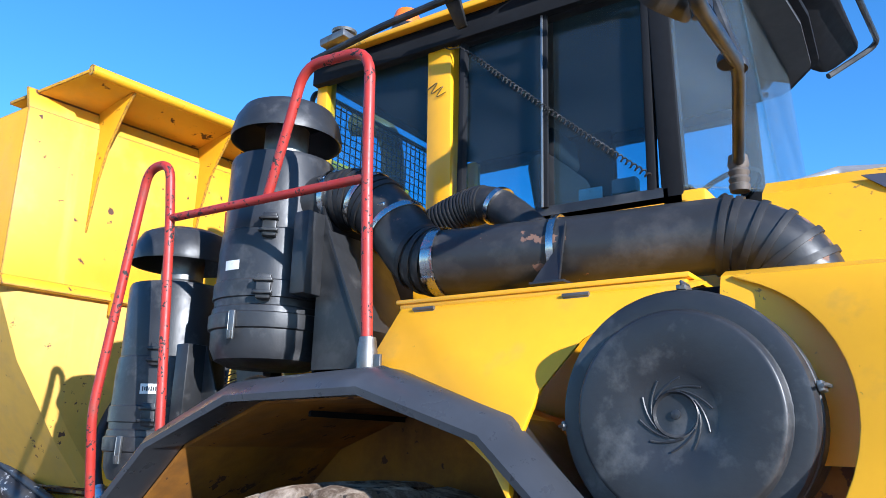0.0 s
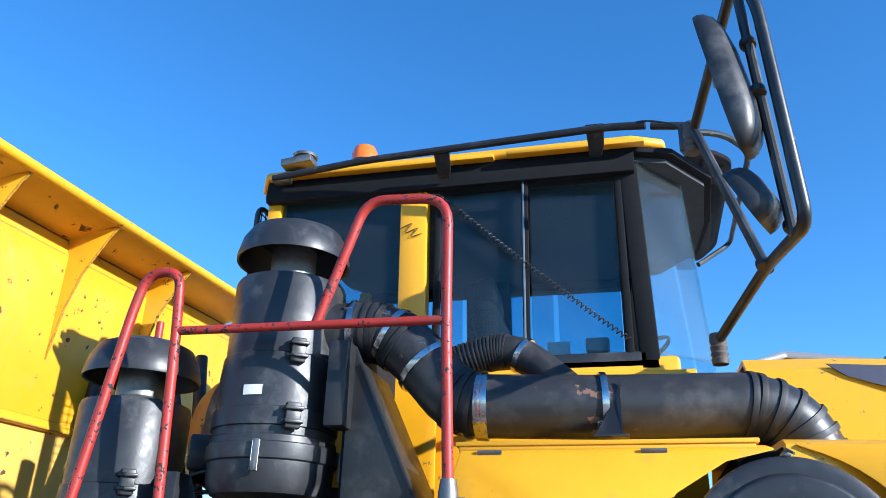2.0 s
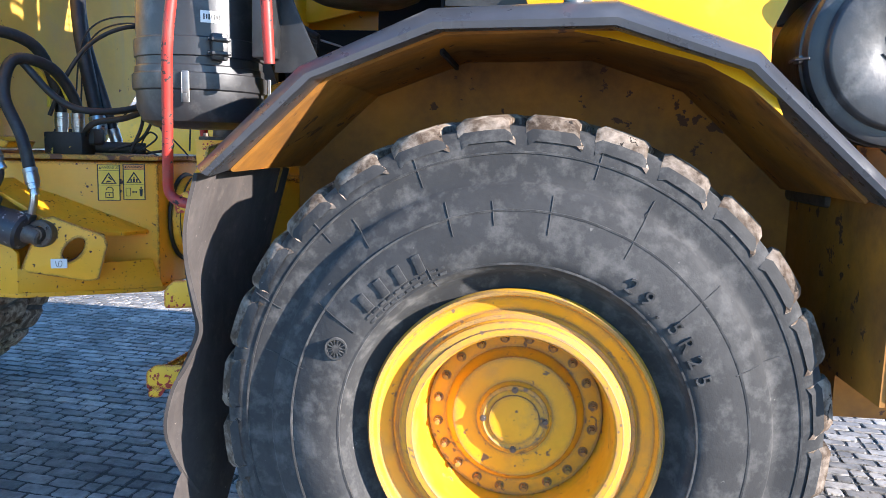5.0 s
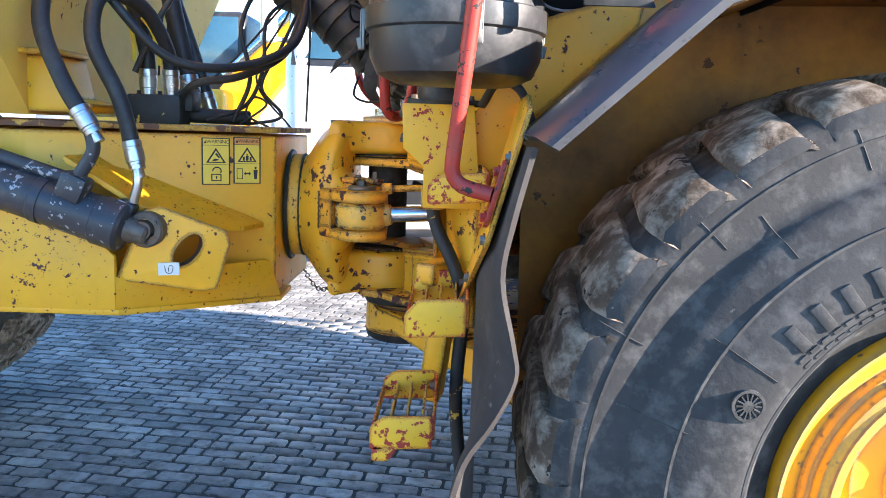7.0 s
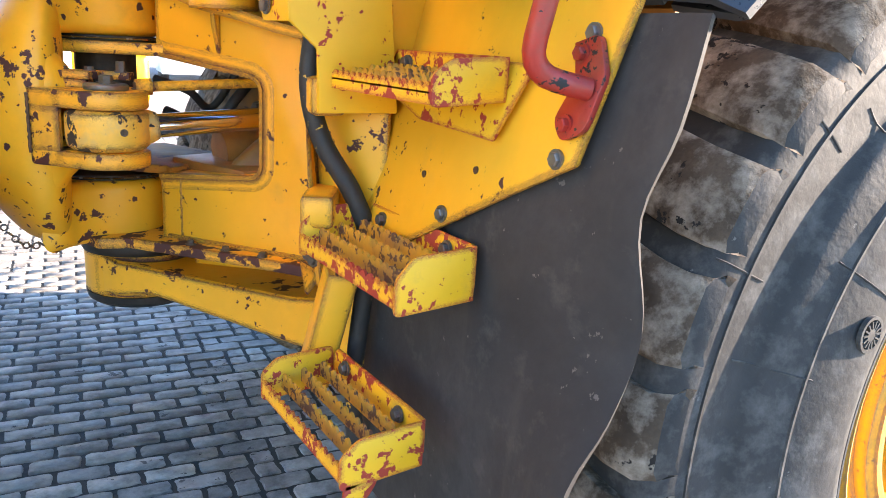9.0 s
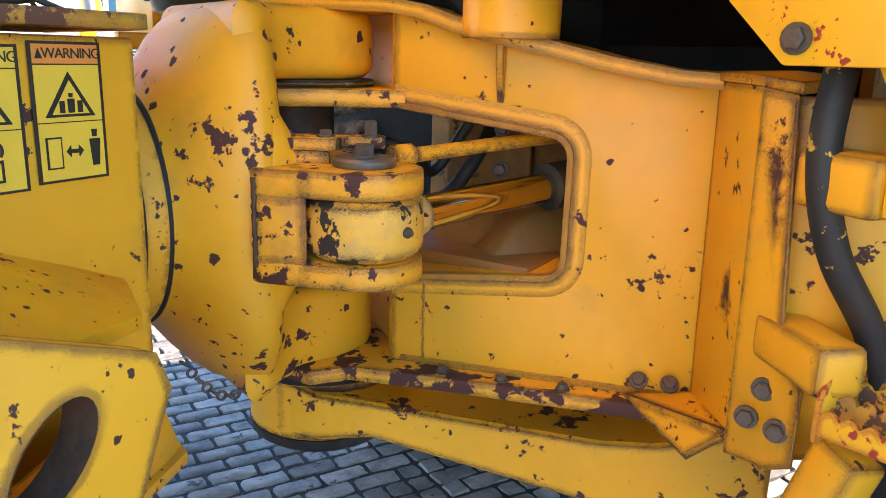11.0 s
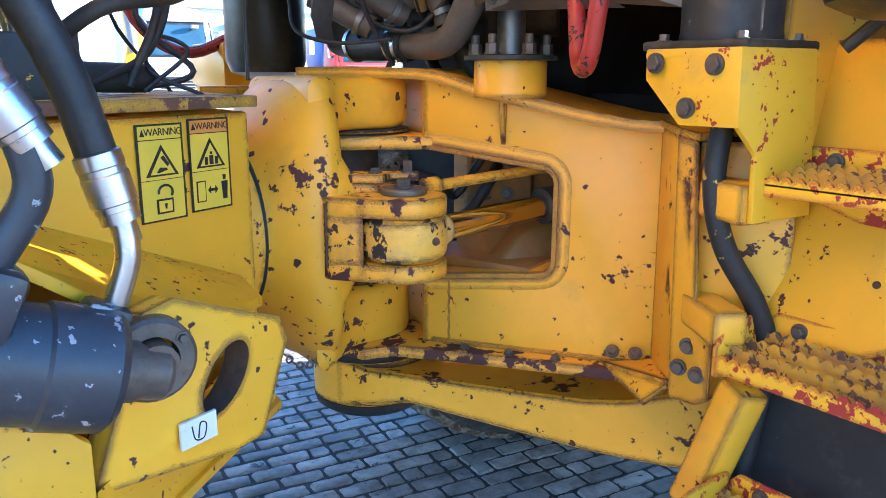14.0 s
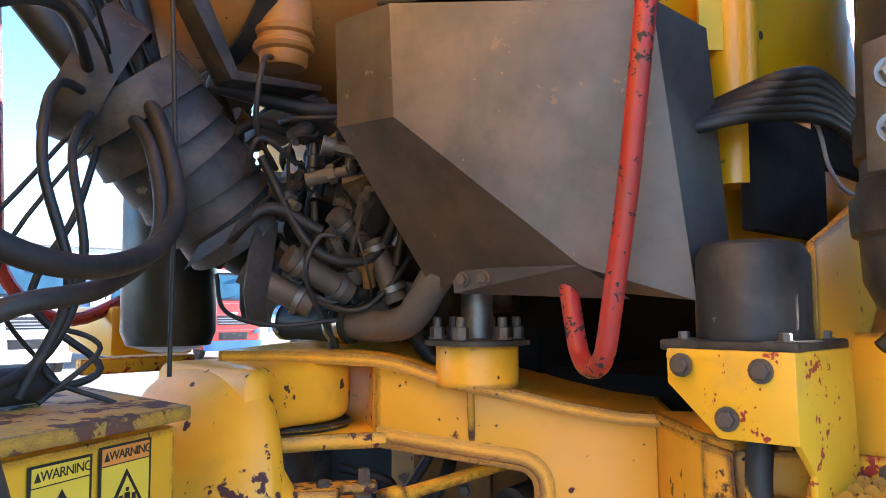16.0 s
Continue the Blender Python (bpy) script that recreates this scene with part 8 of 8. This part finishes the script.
tagged(ground, "grey block paving with sandy joints", "ground", kind="structure")

# pavers in running bond, courses a little askew to the truck
PA = radians(-7)
PL, PW, GAP = 0.2, 0.1, 0.014


def paver_mesh(name, seed, l, w):
    """One worn block: ragged outline, chipped corners, low rounded top."""
    rnd = random.Random(seed)
    bm = B()
    n = 22
    outer, inner = [], []
    walk_round = []
    for (x0, y0), (x1, y1), m in (((-l, -w), (l, -w), 7), ((l, -w), (l, w), 4), ((l, w), (-l, w), 7), ((-l, w), (-l, -w), 4)):
        walk_round += [((x0 + (x1 - x0) * (k + 0.25) / m) / 2, (y0 + (y1 - y0) * (k + 0.25) / m) / 2) for k in range(m)]
    for x, y in walk_round:
        x, y = x + rnd.uniform(-0.0035, 0.0035), y + rnd.uniform(-0.0035, 0.0035)
        outer.append((x, y))
        f = rnd.uniform(0.003, 0.006)
        inner.append((x - math.copysign(f, x) if abs(x) > l / 2 - 0.012 else x, y - math.copysign(f, y) if abs(y) > w / 2 - 0.012 else y))
    b = [bm.verts.new((x, y, -0.012)) for x, y in outer]
    c = [bm.verts.new((x, y, rnd.uniform(-0.0015, 0.001))) for x, y in inner]
    for i in range(n):
        bm.faces.new((b[i], b[(i + 1) % n], c[(i + 1) % n], c[i]))
    bm.faces.new(c)
    me = bpy.data.meshes.new(name)
    bm.to_mesh(me)
    bm.free()
    me.materials.append(M_paver)
    me.polygons.foreach_set("use_smooth", [True] * len(me.polygons))
    return me


def paver_material():
    m = M_pave.copy()
    m.name = "paver"
    N, L = m.node_tree.nodes, m.node_tree.links
    bs = N["Principled BSDF"]
    src = bs.inputs["Base Color"].links[0].from_socket
    oi, ge, ad, mr, mx = N.new("ShaderNodeObjectInfo"), N.new("ShaderNodeNewGeometry"), N.new("ShaderNodeMath"), N.new("ShaderNodeMapRange"), N.new("ShaderNodeMix")
    fr = N.new("ShaderNodeMath")
    ad.operation, fr.operation = "ADD", "FRACT"
    L.new(oi.outputs["Random"], ad.inputs[0])
    L.new(ge.outputs["Random Per Island"], ad.inputs[1])
    L.new(ad.outputs[0], fr.inputs[0])
    mr.inputs["To Min"].default_value, mr.inputs["To Max"].default_value = 0.58, 1.22
    L.new(fr.outputs[0], mr.inputs["Value"])
    mx.data_type, mx.blend_type = "RGBA", "MULTIPLY"
    mx.inputs[0].default_value = 1.0
    L.new(src, mx.inputs[6])
    L.new(mr.outputs[0], mx.inputs[7])
    # damp and oily patches across the yard
    st, rs, m2 = N.new("ShaderNodeTexNoise"), N.new("ShaderNodeMapRange"), N.new("ShaderNodeMix")
    st.inputs["Scale"].default_value, st.inputs["Detail"].default_value, st.inputs["Roughness"].default_value = 1.1, 9.0, 0.68
    rs.inputs["From Min"].default_value, rs.inputs["From Max"].default_value = 0.46, 0.6
    rs.inputs["To Max"].default_value = 0.6
    L.new(ge.outputs["Position"], st.inputs["Vector"])
    L.new(st.outputs["Fac"], rs.inputs["Value"])
    m2.data_type = "RGBA"
    L.new(rs.outputs[0], m2.inputs[0])
    L.new(mx.outputs[2], m2.inputs[6])
    m2.inputs[7].default_value = (0.045, 0.042, 0.04, 1)
    L.new(m2.outputs[2], bs.inputs["Base Color"])
    return m


M_paver = paver_material()
MESHES = [paver_mesh("paver", s, PL - GAP, PW - GAP) for s in range(10)]
HALVES = [paver_mesh("paver", 50 + s, PL / 2 - GAP, PW - GAP) for s in range(6)]
rnd = random.Random(3)
pavement = thing("pavement", (-1.5, 3.5, 0), "worn grey block paving in running bond", "pavement", kind="structure")
near, far = [], []
ca, sa = math.cos(PA), math.sin(PA)
for r in range(-60, 160):
    for c in range(-80, 65):
        u = (c + (0.5 if r % 2 else 0)) * PL
        v = r * PW
        x, y = -1.5 + u * ca - v * sa, 1.5 + u * sa + v * ca
        if not (-12 < x < 8 and -5 < y < 15):
            continue
        (near if (-2.3 < x < -0.95 and 2.0 < y < 5.2) else far).append((x, y))
near.sort(key=lambda p: (p[0] + 1.5) ** 2 + (p[1] - 3.0) ** 2)
far += near[300:]
for x, y in near[:300]:
    ob = new("paver", rnd.choice(MESHES))
    ob.parent = pavement
    ob.location = (x + 1.5, y - 3.5, rnd.uniform(-0.003, 0.003))
    ob.rotation_euler = (rnd.uniform(-0.012, 0.012), rnd.uniform(-0.008, 0.008), PA + rnd.uniform(-0.015, 0.015))
tmpl = [([v.co.copy() for v in me.vertices], [list(p.vertices) for p in me.polygons]) for me in MESHES + HALVES]
vs, fs = [], []
for x, y in far:
    if rnd.random() < 0.22:
        blocks = [(rnd.randrange(10, 16), -PL / 4), (rnd.randrange(10, 16), PL / 4)]
    else:
        blocks = [(rnd.randrange(10), 0.0)]
    for which, du in blocks:
        co, po = tmpl[which]
        m = pose(x + 1.5 + du * ca, y - 3.5 + du * sa, rnd.uniform(-0.003, 0.003)) @ Euler((rnd.uniform(-0.012, 0.012), rnd.uniform(-0.01, 0.01), PA + rnd.uniform(-0.03, 0.03))).to_matrix().to_4x4()
        k = len(vs)
        vs += [m @ v for v in co]
        fs += [[k + i for i in p] for p in po]
me = bpy.data.meshes.new("paver_field")
me.from_pydata(vs, [], fs)
me.materials.append(M_paver)
field = new("paver_field", me)
field.parent = pavement
tagged(field, kind="stuff")
